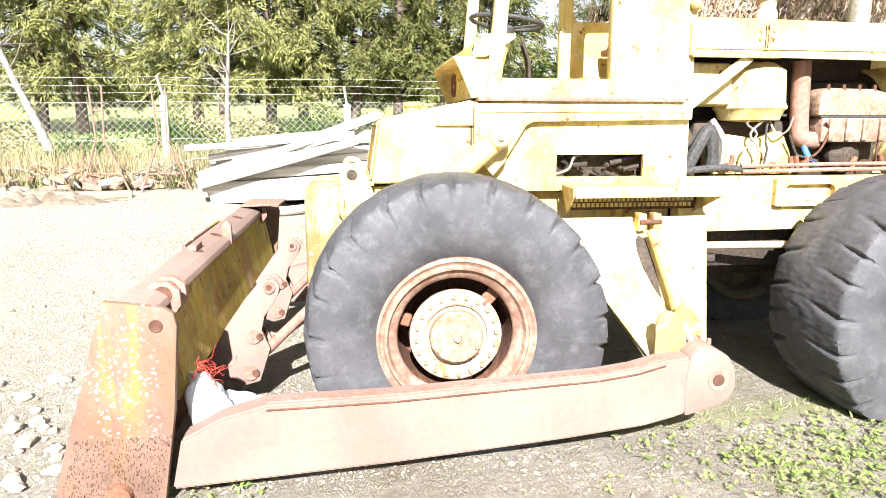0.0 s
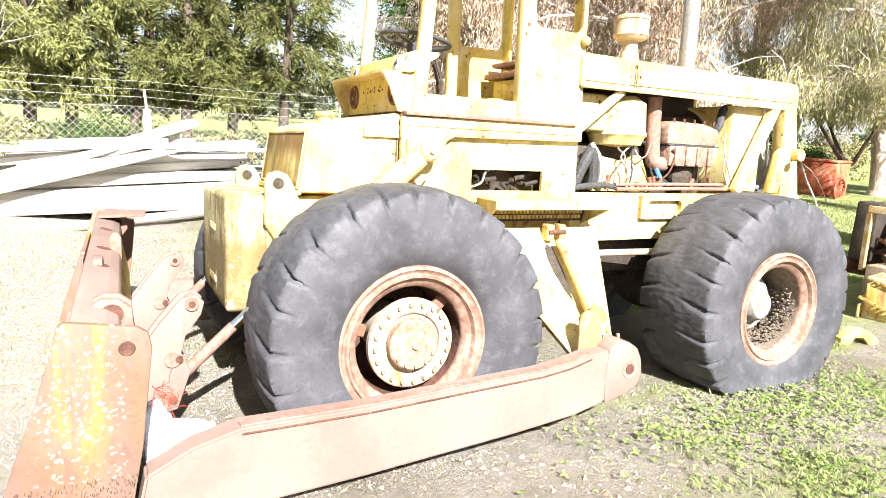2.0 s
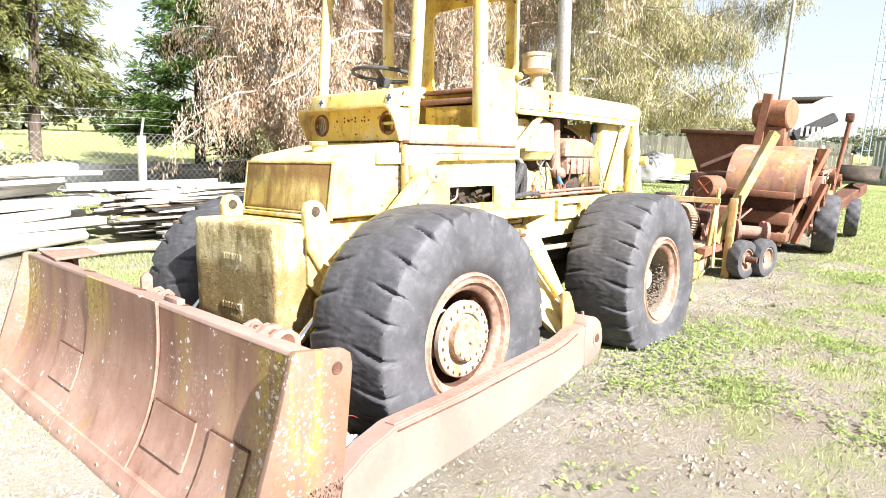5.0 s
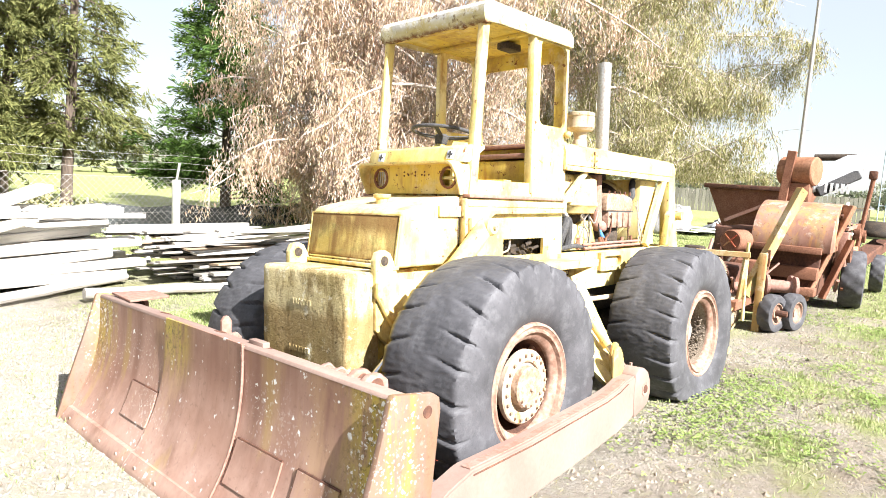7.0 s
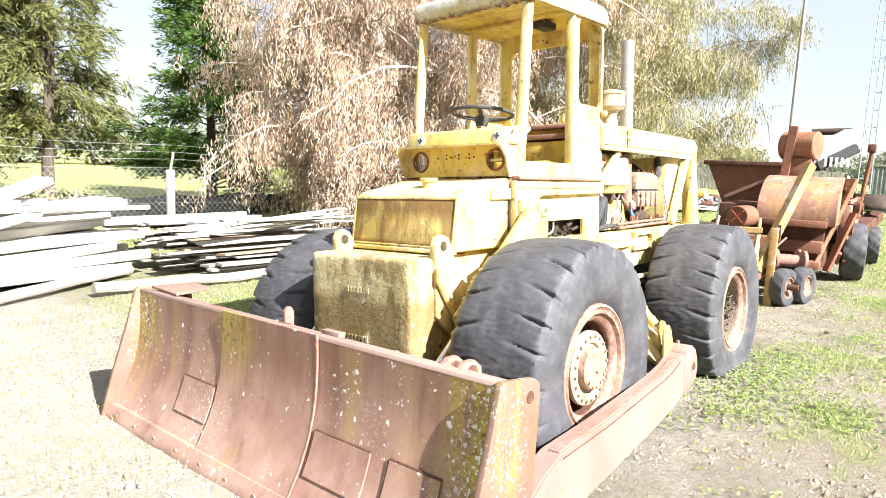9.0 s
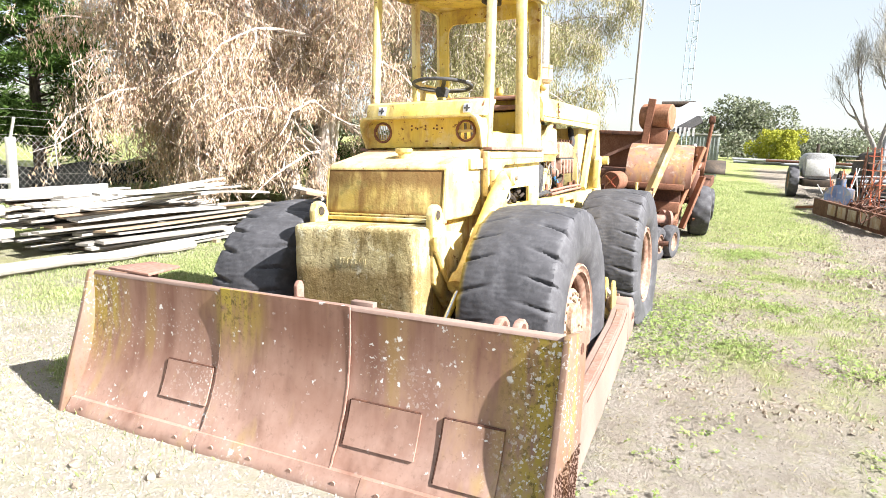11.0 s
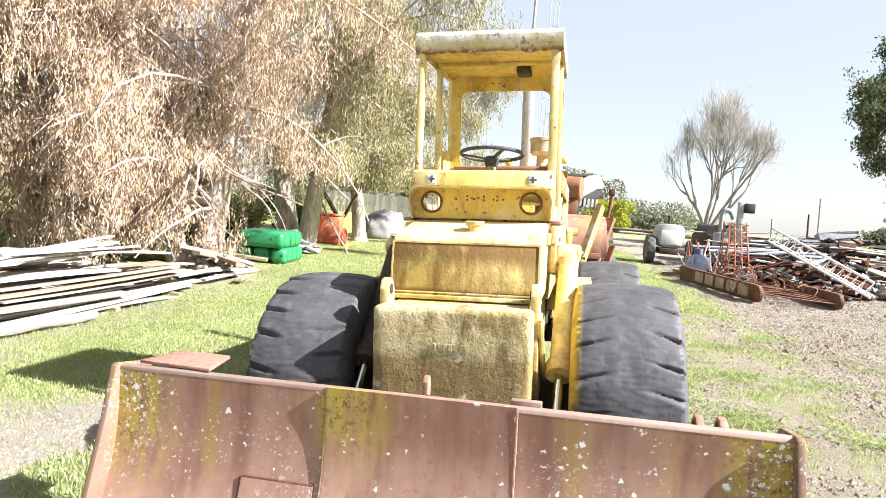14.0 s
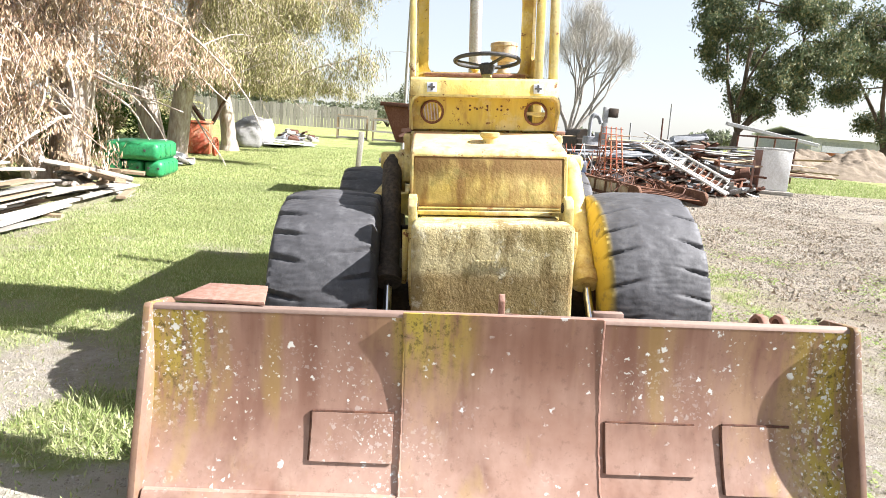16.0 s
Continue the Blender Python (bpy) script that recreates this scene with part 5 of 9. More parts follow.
for s in (-1, 1):
    wl = bmesh.new()
    pts = [(blade_x(z) - (0.006 if s > 0 else 0.013), (0.413 if s > 0 else -0.434), z) for z in [0.03 + 0.76 * k / 60 for k in range(61)]]
    rnd = random.Random(3 + s)
    pts = [(x, y + rnd.uniform(-0.002, 0.002), z) for x, y, z in pts]
    part("weld_bead", T(pts, 0.010 if s > 0 else 0.006, 6), BLADE if s > 0 else RUST_PALE, bl)
for y0, y1, z0, z1 in ((0.45, 0.80, 0.155, 0.345), (-0.85, -0.465, 0.145, 0.34), (-1.26, -0.97, 0.085, 0.345)):
    pt = curved_sheet(y0, y1, z0, z1, -0.012, -0.001, 8)
    part("patch_plate", pt, BLADE, bl, "rectangular welded patch")
    bead = bmesh.new()
    tube(bead, [(blade_x(z) - 0.004, y1 + 0.004, z) for z in [z0 + (z1 - z0) * k / 8 for k in range(9)]], 0.007, 5)
    tube(bead, [(blade_x(z1) - 0.004, y, z1 + 0.003) for y in [y0 + (y1 - y0) * k / 20 for k in range(21)]], 0.006, 5)
    part("weld_bead", bead, RUST_DARK, bl)
for y0, y1 in ((-1.48, -0.62), (-0.615, 0.42), (0.425, 1.48)):
    ce = curved_sheet(y0, y1, -0.075, 0.045, -0.028, -0.003, 4)
    cut_edge = part("cutting_edge", ce, BLADE, bl, "bolted cutting edge")
    for k in range(4):
        y = y0 + (y1 - y0) * (k + 0.5) / 4
        bo = R((blade_x(0.0) - 0.0345, y, 0.0), (blade_x(0.0) - 0.026, y, 0.0), 0.013, None, 10)
        part("bolt", bo, BLADE, cut_edge)
# end plates
for s in (-1, 1):
    ep = bmesh.new()
    y0, y1 = s * HALF, s * (HALF + 0.030)
    prism(ep, [(-0.025, 0.782), (-0.01, 0.795), (0.20, 0.765), (0.235, 0.742), (0.245, 0.69), (0.21, 0.34), (0.15, -0.02), (0.13, -0.05), (-0.255, -0.05), (-0.275, -0.03), (-0.20, 0.22), (-0.09, 0.55)], y0, y1, 0.004)
    e = part("end_plate", ep, END_STEEL_SUN_TONED, bl, "thick end plate, scabbed with rust below")
    hole = bmesh.new()
    lathe(hole, [(0.0, s * (HALF + 0.0315)), (0.020, s * (HALF + 0.0315)), (0.023, s * (HALF + 0.0325)), (0.026, s * (HALF + 0.030))], (0.170, 0, 0.695), "y", 20)
    part("bolt_hole", hole, RUST_DARK, e)
    scab = bmesh.new()
    rnd = random.Random(11)
    for k in range(1300):
        z = rnd.uniform(-0.045, 0.25)
        x = rnd.uniform(-0.24 + 0.3 * max(0, z) , 0.13 + 0.25 * max(0, z))
        r = rnd.uniform(0.0022, 0.0042)
        bmesh.ops.create_cone(scab, cap_ends=True, segments=5, radius1=r * 1.6, radius2=r * 0.7, depth=0.0014,
                              matrix=Matrix.Translation((x, s * (HALF + 0.0306), z)) @ pose(0, 0, 0, 90 * s, 0, rnd.uniform(0, 90)))
    part("weld_scab", scab, END_STEEL_SUN_TONED, e, "rough hard-facing beads")
    bs_ = bmesh.new()
    rod(bs_, (-0.02, s * (HALF + 0.02), 0.01), (-0.02, s * (HALF + 0.06), 0.01), 0.055, 0.05, 20)
    part("pin_boss", bs_, RUST, e)
    for dy in (0.24, 0.33):
        lug = bmesh.new()
        yy = s * (HALF - dy)
        prism(lug, [(0.03, 0.70), (0.04, 0.765), (0.09, 0.80), (0.145, 0.80), (0.19, 0.765), (0.195, 0.70), (0.15, 0.64), (0.03, 0.64)], yy - 0.016, yy + 0.016, 0.005)
        lg = part("lug", lug, RUST_PALE, bl)
        hh = bmesh.new()
        lathe(hh, [(0.0, yy - 0.0175), (0.034, yy - 0.0175), (0.038, yy - 0.016)], (0.125, 0, 0.745), "y", 20)
        lathe(hh, [(0.0, yy + 0.0175), (0.034, yy + 0.0175), (0.038, yy + 0.016)], (0.125, 0, 0.745), "y", 20)
        part("lug_hole", hh, RUST_DARK, lg)
# back of the blade: top flange, ribs
tf = bmesh.new()
prism(tf, [(-0.002, 0.765), (0.006, 0.782), (0.03, 0.787), (0.11, 0.765), (0.145, 0.742), (0.155, 0.715), (0.145, 0.705), (0.12, 0.735), (0.02, 0.757)], -HALF, HALF, 0.003)
flange = part("top_flange", tf, ARM_RUST, bl)
for y in (-0.05, -0.50, 0.62):
    ho = bmesh.new()
    lathe(ho, [(0.0, 0.0), (0.024, 0.0), (0.03, 0.003), (0.036, 0.0)], (0, 0, 0), "z", 18)
    bmesh.ops.transform(ho, matrix=pose(0.075, y, 0.7755, 0, 15, 0), verts=ho.verts)
    part("flange_hole", ho, RUST_DARK, flange)
MOSSY_BACK = paint("mossy_back_paint", (0.46, 0.33, 0.045), (0.52, 0.41, 0.10), 2.0, 0.7, 0.8)
bp = bmesh.new()
prism(bp, [(0.125, 0.74), (0.20, 0.35), (0.17, 0.30), (0.05, 0.28), (0.05, 0.30), (0.16, 0.34), (0.11, 0.73)], -1.30, 1.36, 0.0)
part("back_plate", bp, MOSSY_BACK, bl, "mossy yellow-painted back of the blade")
lowb = bmesh.new()
box(lowb, (-0.10, -1.45, 0.02), (0.06, 1.45, 0.14), 0.01)
part("back_beam", lowb, RUST_DARK, bl)
ey = bmesh.new()
prism(ey, [(0.10, 0.70), (0.10, 0.825), (0.118, 0.85), (0.14, 0.85), (0.158, 0.825), (0.158, 0.70)], -0.02, 0.005, 0.004, "xz")
part("guide_lug", ey, RUST_PALE, bl)
ey = bmesh.new()
box(ey, (0.04, -0.53, 0.755), (0.08, -0.40, 0.805), 0.004)
part("guide_plate", ey, ARM_RUST, bl)
gp = bmesh.new()
prism(gp, [(0.02, 1.02), (0.30, 1.08), (0.32, 1.36), (0.05, 1.42)], 0.79, 0.806, 0.003, "xy")
part("gusset_plate", gp, RUST_PALE, bl, "flat rust-red plate behind the top edge")
# clevises and linkage behind the blade
for yc in (-0.545, 0.545):
    for dy in (-0.055, 0.055):
        cl = bmesh.new()
        prism(cl, [(0.16, 0.30), (0.30, 0.50), (0.40, 0.62), (0.47, 0.635), (0.505, 0.60), (0.49, 0.54), (0.42, 0.44), (0.40, 0.36), (0.44, 0.26), (0.42, 0.20), (0.38, 0.08), (0.30, 0.06), (0.20, 0.10), (0.02, 0.06), (0.02, 0.14)], yc + dy - 0.013, yc + dy + 0.013, 0.004)
        clv = part("clevis", cl, ARM_RUST, bl, "rusty clevis plate with pin holes")
        for px, pz, pr in ((0.45, 0.595, 0.032), (0.36, 0.33, 0.036), (0.33, 0.13, 0.040)):
            side = -0.022 if yc < 0 else 0.022
            part("pin", R((px, yc + dy - 0.024, pz), (px, yc + dy + 0.024, pz), pr, None, 16), RUST_PALE, clv)
            part("pin_hole", R((px + 0.03 * (pr > 0.035), yc + dy - 0.026, pz), (px + 0.03 * (pr > 0.035), yc + dy + 0.026, pz), pr * 0.5, None, 12), RUST_DARK, clv)

# push arms
for s in (-1, 1):
    arm = bmesh.new()
    prof = [(-1.21, -0.045), (-1.166, 0.164), (-1.013, 0.239), (-0.839, 0.28), (-0.316, 0.269), (0.175, 0.277), (0.595, 0.283), (0.785, 0.30), (0.923, 0.33), (1.167, 0.344), (1.247, 0.263),
            (1.262, 0.164), (1.20, 0.121), (1.0, 0.053), (0.83, 0.022), (0.445, -0.002), (-0.32, -0.03)]
    a = [arm.verts.new((x, s * (1.475 - 0.075 * (x + 1.2)), z)) for x, z in prof]
    b = [arm.verts.new((x, s * (1.355 - 0.075 * (x + 1.2)), z)) for x, z in prof]
    n = len(prof)
    arm.faces.new(a)
    arm.faces.new(b[::-1])
    for i in range(n):
        arm.faces.new((a[i], b[i], b[(i + 1) % n], a[(i + 1) % n]))
    bmesh.ops.recalc_face_normals(arm, faces=arm.faces)
    bmesh.ops.bevel(arm, geom=list(arm.edges), offset=0.010, segments=2, affect="EDGES")
    pa = part("push_arm", arm, ARM_RUST, dozer, "long box-section push arm, faded to pale rust")
    top = bmesh.new()
    for (x0, z0), (x1, z1) in zip(prof[3:8], prof[4:9]):
        q0, q1 = s * (1.43 - 0.075 * (x0 + 1.2)), s * (1.43 - 0.075 * (x1 + 1.2))
        bar(top, (x0, q0, z0 + 0.001), (x1, q1, z1 + 0.001), 0.05, 0.008, 0.002)
    part("wear_strip", top, RUST_PALE, pa)
    # rounded end boss with a slotted eye, welded on
    boss = bmesh.new()
    ring = [(1.03, 0.05), (1.02, 0.20), (1.04, 0.345), (1.09, 0.385), (1.17, 0.375), (1.235, 0.335), (1.268, 0.27), (1.278, 0.19), (1.25, 0.125), (1.19, 0.09)]
    prism(boss, ring, min(s * 1.13, s * 1.315), max(s * 1.13, s * 1.315), 0.016)
    bo = part("end_boss", boss, ARM_RUST, pa, "rounded end of the push arm")
    for k in range(4):
        part("bolt", R((1.04 + 0.05 * k, s * (1.17 + 0.03 * (k % 2)), 0.360), (1.04 + 0.05 * k, s * (1.17 + 0.03 * (k % 2)), 0.388), 0.011, None, 6), ARM_RUST, bo)
    edge = bmesh.new()
    for (x0, z0), (x1, z1) in zip(prof[3:8], prof[4:9]):
        bar(edge, (x0, s * (1.468 - 0.075 * (x0 + 1.2)), z0 - 0.022), (x1, s * (1.468 - 0.075 * (x1 + 1.2)), z1 - 0.022), 0.022, 0.010, 0.004)
    part("weld_bead", edge, RUST_DARK, pa)
    eye = bmesh.new()
    yy = s * 1.312
    lathe(eye, [(0.0, yy + s * 0.004), (0.030, yy + s * 0.004), (0.033, yy + s * 0.006), (0.05, yy + s * 0.006), (0.052, yy - s * 0.002)], (1.185, 0, 0.225), "y", 22)
    part("eye_ring", eye, RUST_PALE, pa)
    hole = bmesh.new()
    rod(hole, (1.185, yy + s * 0.0075, 0.225), (1.185, yy - s * 0.01, 0.225), 0.028, None, 18)
    part("eye_hole", hole, RUST_DARK, pa)

# ---- foliage ----
def leaf_material(name, a, b, c, rough=0.6, glow=0.25):
    m, nt, bs = material(name, rough)
    r = island_random(nt)
    ramp = nt.nodes.new("ShaderNodeValToRGB")
    e = ramp.color_ramp.elements
    e[0].position, e[0].color = 0.0, (*a, 1)
    e[1].position, e[1].color = 1.0, (*c, 1)
    k = ramp.color_ramp.elements.new(0.5)
    k.color = (*b, 1)
    nt.links.new(r, ramp.inputs[0])
    v = coords(nt)
    col = mix(nt, times(nt, fbm(nt, v, 0.9, 3), 0.5), ramp.outputs[0], tuple(0.62 * x for x in b))
    finish(nt, bs, col)
    tr = nt.nodes.new("ShaderNodeBsdfTranslucent")
    nt.links.new(col, tr.inputs[0])
    mx = nt.nodes.new("ShaderNodeMixShader")
    mx.inputs[0].default_value = glow
    out = nt.nodes["Material Output"]
    nt.links.new(bs.outputs[0], mx.inputs[1])
    nt.links.new(tr.outputs[0], mx.inputs[2])
    nt.links.new(mx.outputs[0], out.inputs[0])
    return m


BARK_PALE = mottled("peeling_pale_bark", (0.47, 0.41, 0.35), (0.60, 0.55, 0.49), (0.27, 0.19, 0.14), 2.0, 0.9, 0, 14, 0.6, 0.02, (1, 1, 0.25))
BARK_DARK = mottled("dark_bark", (0.10, 0.075, 0.06), (0.17, 0.13, 0.10), (0.05, 0.04, 0.03), 3.0, 0.95, 0, 16, 0.7, 0.02, (1, 1, 0.2))
BARK_GREY = mottled("grey_bark", (0.27, 0.25, 0.23), (0.36, 0.34, 0.31), (0.16, 0.14, 0.12), 2.0, 0.95, 0, 16, 0.5, 0.02, (1, 1, 0.25))
LEAF_TAN = leaf_material("drooping_gum_leaves", (0.56, 0.335, 0.26), (0.42, 0.335, 0.20), (0.62, 0.48, 0.40), 0.6, 0.16)
LEAF_OLIVE = leaf_material("olive_gum_leaves", (0.25, 0.25, 0.10), (0.33, 0.31, 0.14), (0.45, 0.37, 0.24), 0.6, 0.18)
LEAF_CYPRESS = leaf_material("yellow_cypress_sprays", (0.22, 0.235, 0.075), (0.315, 0.31, 0.12), (0.12, 0.145, 0.045), 0.7)
# the cypress tones at about 0.6, for the trees beyond x = 1.5
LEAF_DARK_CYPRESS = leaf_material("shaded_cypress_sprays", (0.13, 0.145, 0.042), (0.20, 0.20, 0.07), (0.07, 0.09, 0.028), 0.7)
LEAF_FIR = leaf_material("dark_fir_sprays", (0.045, 0.095, 0.018), (0.09, 0.15, 0.03), (0.03, 0.06, 0.014), 0.7)
LEAF_GUM = leaf_material("dark_gum_leaves", (0.065, 0.10, 0.06), (0.11, 0.14, 0.07), (0.29, 0.26, 0.13), 0.5)
LEAF_TWIG = leaf_material("thin_grey_twigs", (0.42, 0.39, 0.35), (0.38, 0.36, 0.31), (0.48, 0.45, 0.41), 0.9)
# haze is put into the colour: paler, greyer leaves for far trees
LEAF_FAR = leaf_material("hazed_distant_leaves", (0.17, 0.20, 0.13), (0.22, 0.24, 0.16), (0.26, 0.25, 0.20), 0.8)
LEAF_YELLOW = leaf_material("yellow_bush_leaves", (0.30, 0.32, 0.03), (0.38, 0.37, 0.05), (0.22, 0.26, 0.03))
TWIG = mottled("pale_twigs", (0.48, 0.42, 0.37), (0.58, 0.52, 0.47), (0.30, 0.24, 0.20), 5, 0.9, 0, 30, 0.2)


def quads(name, centre, along, across, mat, parent=None, kind=""):
    """Many flat leaves at once: arrays of centres, half lengths along and half widths across; each is a lozenge bent at the middle."""
    n = len(centre)
    bend = np.cross(along, across)
    ln = np.linalg.norm(bend, axis=1, keepdims=True) + 1e-9
    bend = bend / ln * np.linalg.norm(across, axis=1, keepdims=True) * 0.5
    v = np.empty((n, 4, 3))
    v[:, 0] = centre - along
    v[:, 1] = centre + across + bend
    v[:, 2] = centre + along
    v[:, 3] = centre - across + bend
    me = bpy.data.meshes.new(name)
    me.vertices.add(4 * n)
    me.vertices.foreach_set("co", v.reshape(-1))
    me.loops.add(4 * n)
    me.loops.foreach_set("vertex_index", np.arange(4 * n, dtype=np.int32))
    me.polygons.add(n)
    me.polygons.foreach_set("loop_start", np.arange(0, 4 * n, 4, dtype=np.int32))
    me.update(calc_edges=True)
    me.materials.append(mat)
    ob = new(name, me)
    if parent:
        ob.parent = parent
    if kind:
        tagged(ob, kind=kind)
    return ob


def unit(a):
    return a / (np.linalg.norm(a, axis=-1, keepdims=True) + 1e-9)


def wander(rng, p, d, length, k, bend, droop=0.0):
    """A crooked line of k steps from p in direction d."""
    pts = [Vector(p)]
    d = Vector(d).normalized()
    for i in range(k):
        d = (d + Vector(rng.normal(0, bend, 3)) + Vector((0, 0, -droop))).normalized()
        pts.append(pts[-1] + d * (length / k))
    return pts


def weeping_gum(pos, height, spread, seed, strands, label, stems=2, low=1.0, mat=None, lean=(0, 0), towards=(0, -0.4), leaf=0.062, width=0.0105, open_side=0.0, skirt=0, arc=(0, 360)):
    """A gum tree with peeling stems, arching limbs and long hanging curtains of narrow leaves."""
    rng = np.random.default_rng(seed)
    root = thing("gum_tree", pose(*pos), label, "tree", "gum trees along the yard")
    trunk = bmesh.new()
    tips = []
    for s in range(stems):
        a = 2 * math.pi * (s + rng.uniform(0, 0.4)) / max(1, stems)
        d = (0.16 * math.cos(a) + lean[0], 0.16 * math.sin(a) + lean[1], 1.0)
        base = (0.30 * math.cos(a) * (stems > 1), 0.30 * math.sin(a) * (stems > 1), -0.15)
        pts = wander(rng, base, d, height * 0.75, 12, 0.05)
        r0 = rng.uniform(0.20, 0.30) * height / 10
        tube(trunk, pts, r0, 12, r0 * 0.25)
        tube(trunk, [Vector(base) + Vector((0, 0, -0.1)), Vector(base) + Vector((0, 0, 0.5))], r0 * 1.5, 12, r0 * 0.95)
        for k in range(3, 13):
            for _ in range(2):
                az = rng.uniform(0, 2 * math.pi)
                dd = Vector((math.cos(az) + towards[0], math.sin(az) + towards[1], rng.uniform(0.15, 0.9)))
                ln = spread * rng.uniform(0.45, 1.0)
                lp = wander(rng, pts[min(k, 12)], dd, ln, 7, 0.16, 0.10)
                tips.append(lp)
    for k in range(skirt):
        # low limbs that droop to the ground on one side
        az = radians(rng.uniform(*arc))
        tips.append(wander(rng, pts[int(rng.integers(2, 6))], (math.cos(az), math.sin(az), rng.uniform(0.1, 0.5)), rng.uniform(2.2, 4.6), 7, 0.12, 0.14))
    part("trunk", trunk, BARK_PALE, root, "stem with peeling pale bark", 1.2)
    limb = bmesh.new()
    for lp in tips:
        tube(limb, lp, 0.05, 6, 0.012, False)
        for q in lp[2:6:2]:
            tube(limb, wander(rng, q, Vector(rng.normal(0, 1, 3)) + Vector((0, 0, 0.1)), spread * rng.uniform(0.15, 0.35), 5, 0.25, 0.12), 0.018, 4, 0.006, False)
    part("limb", limb, BARK_PALE, root, "arching limbs", 1.2)
    # twigs hang from the limbs, leaves from the twigs
    cs, al, ac = [], [], []
    tw_v, tw_f = [], []

    def twig(line, half):
        """A thin ribbon along three points."""
        side = np.array((rng.normal(0, 1), rng.normal(0, 1), rng.normal(0, 0.4)))
        side = side / np.linalg.norm(side) * half
        b = len(tw_v)
        for q, w in zip(line, (1.0, 0.8, 0.4)):
            tw_v.extend([tuple(q - side * w), tuple(q + side * w)])
        tw_f.extend([(b, b + 1, b + 3, b + 2), (b + 2, b + 3, b + 5, b + 4)])

    for i in range(strands):
        which = int(rng.integers(len(tips)))
        lp = tips[which]
        # strands hang in bunches, a few bunches to a limb
        bunch = int(rng.integers(6))
        t = (0.20 + 0.16 * bunch) * (len(lp) - 1) + rng.normal(0, 0.34)
        t = min(max(t, 0.0), len(lp) - 1.001)
        k = min(int(t), len(lp) - 2)
        h1 = math.sin(which * 12.9898 + bunch * 78.233) * 43758.5453 % 1.0
        p = lp[k].lerp(lp[k + 1], t - k) + Vector(rng.normal(0, 0.20, 3))
        ln = (0.4 + 1.0 * h1) * rng.uniform(0.5, 1.1)
        floor = max(low, open_side) if 0.45 * p.x - 0.89 * p.y > -0.7 else low
        if p.z - ln < floor:
            ln = max(0.25, p.z - floor)
            if p.z < floor:
                continue
        if p.z > 7.5 and i % 3:
            continue
        p = np.array(p)
        out = np.array((rng.normal(0, 0.28), rng.normal(0, 0.28), -1.0))
        end = p + out / np.linalg.norm(out) * ln
        m = int(14 + 17 * ln)
        f = rng.uniform(0, 1, (m, 1))
        cs.append(p + (end - p) * f + rng.normal(0, 0.065, (m, 3)))
        d = unit(np.stack([rng.normal(0, 0.42, m), rng.normal(0, 0.42, m), -np.ones(m)], 1))
        al.append(d * rng.uniform(0.55, 1.25, (m, 1)) * leaf)
        side = unit(np.cross(d, rng.normal(0, 1, (m, 3))))
        ac.append(side * rng.uniform(0.7, 1.4, (m, 1)) * width)
        if i % 2 == 0:
            twig((p, (p + end) / 2 + rng.normal(0, 0.08, 3), end), 0.006)
        if i % 5 == 0:
            # bare dead twigs stand out between the leaves
            d = rng.normal(0, 1, 3) + np.array((towards[0], towards[1], -0.2))
            d = d / np.linalg.norm(d) * rng.uniform(0.35, 1.0)
            twig((p, p + d * 0.5 + rng.normal(0, 0.06, 3), p + d + np.array((0, 0, -0.12))), rng.uniform(0.006, 0.013))
    strips("twig", tw_v, tw_f, TWIG, root, "bare pale twigs")
    quads("crown", np.concatenate(cs), np.concatenate(al), np.concatenate(ac), mat or LEAF_TAN, root)
    return root


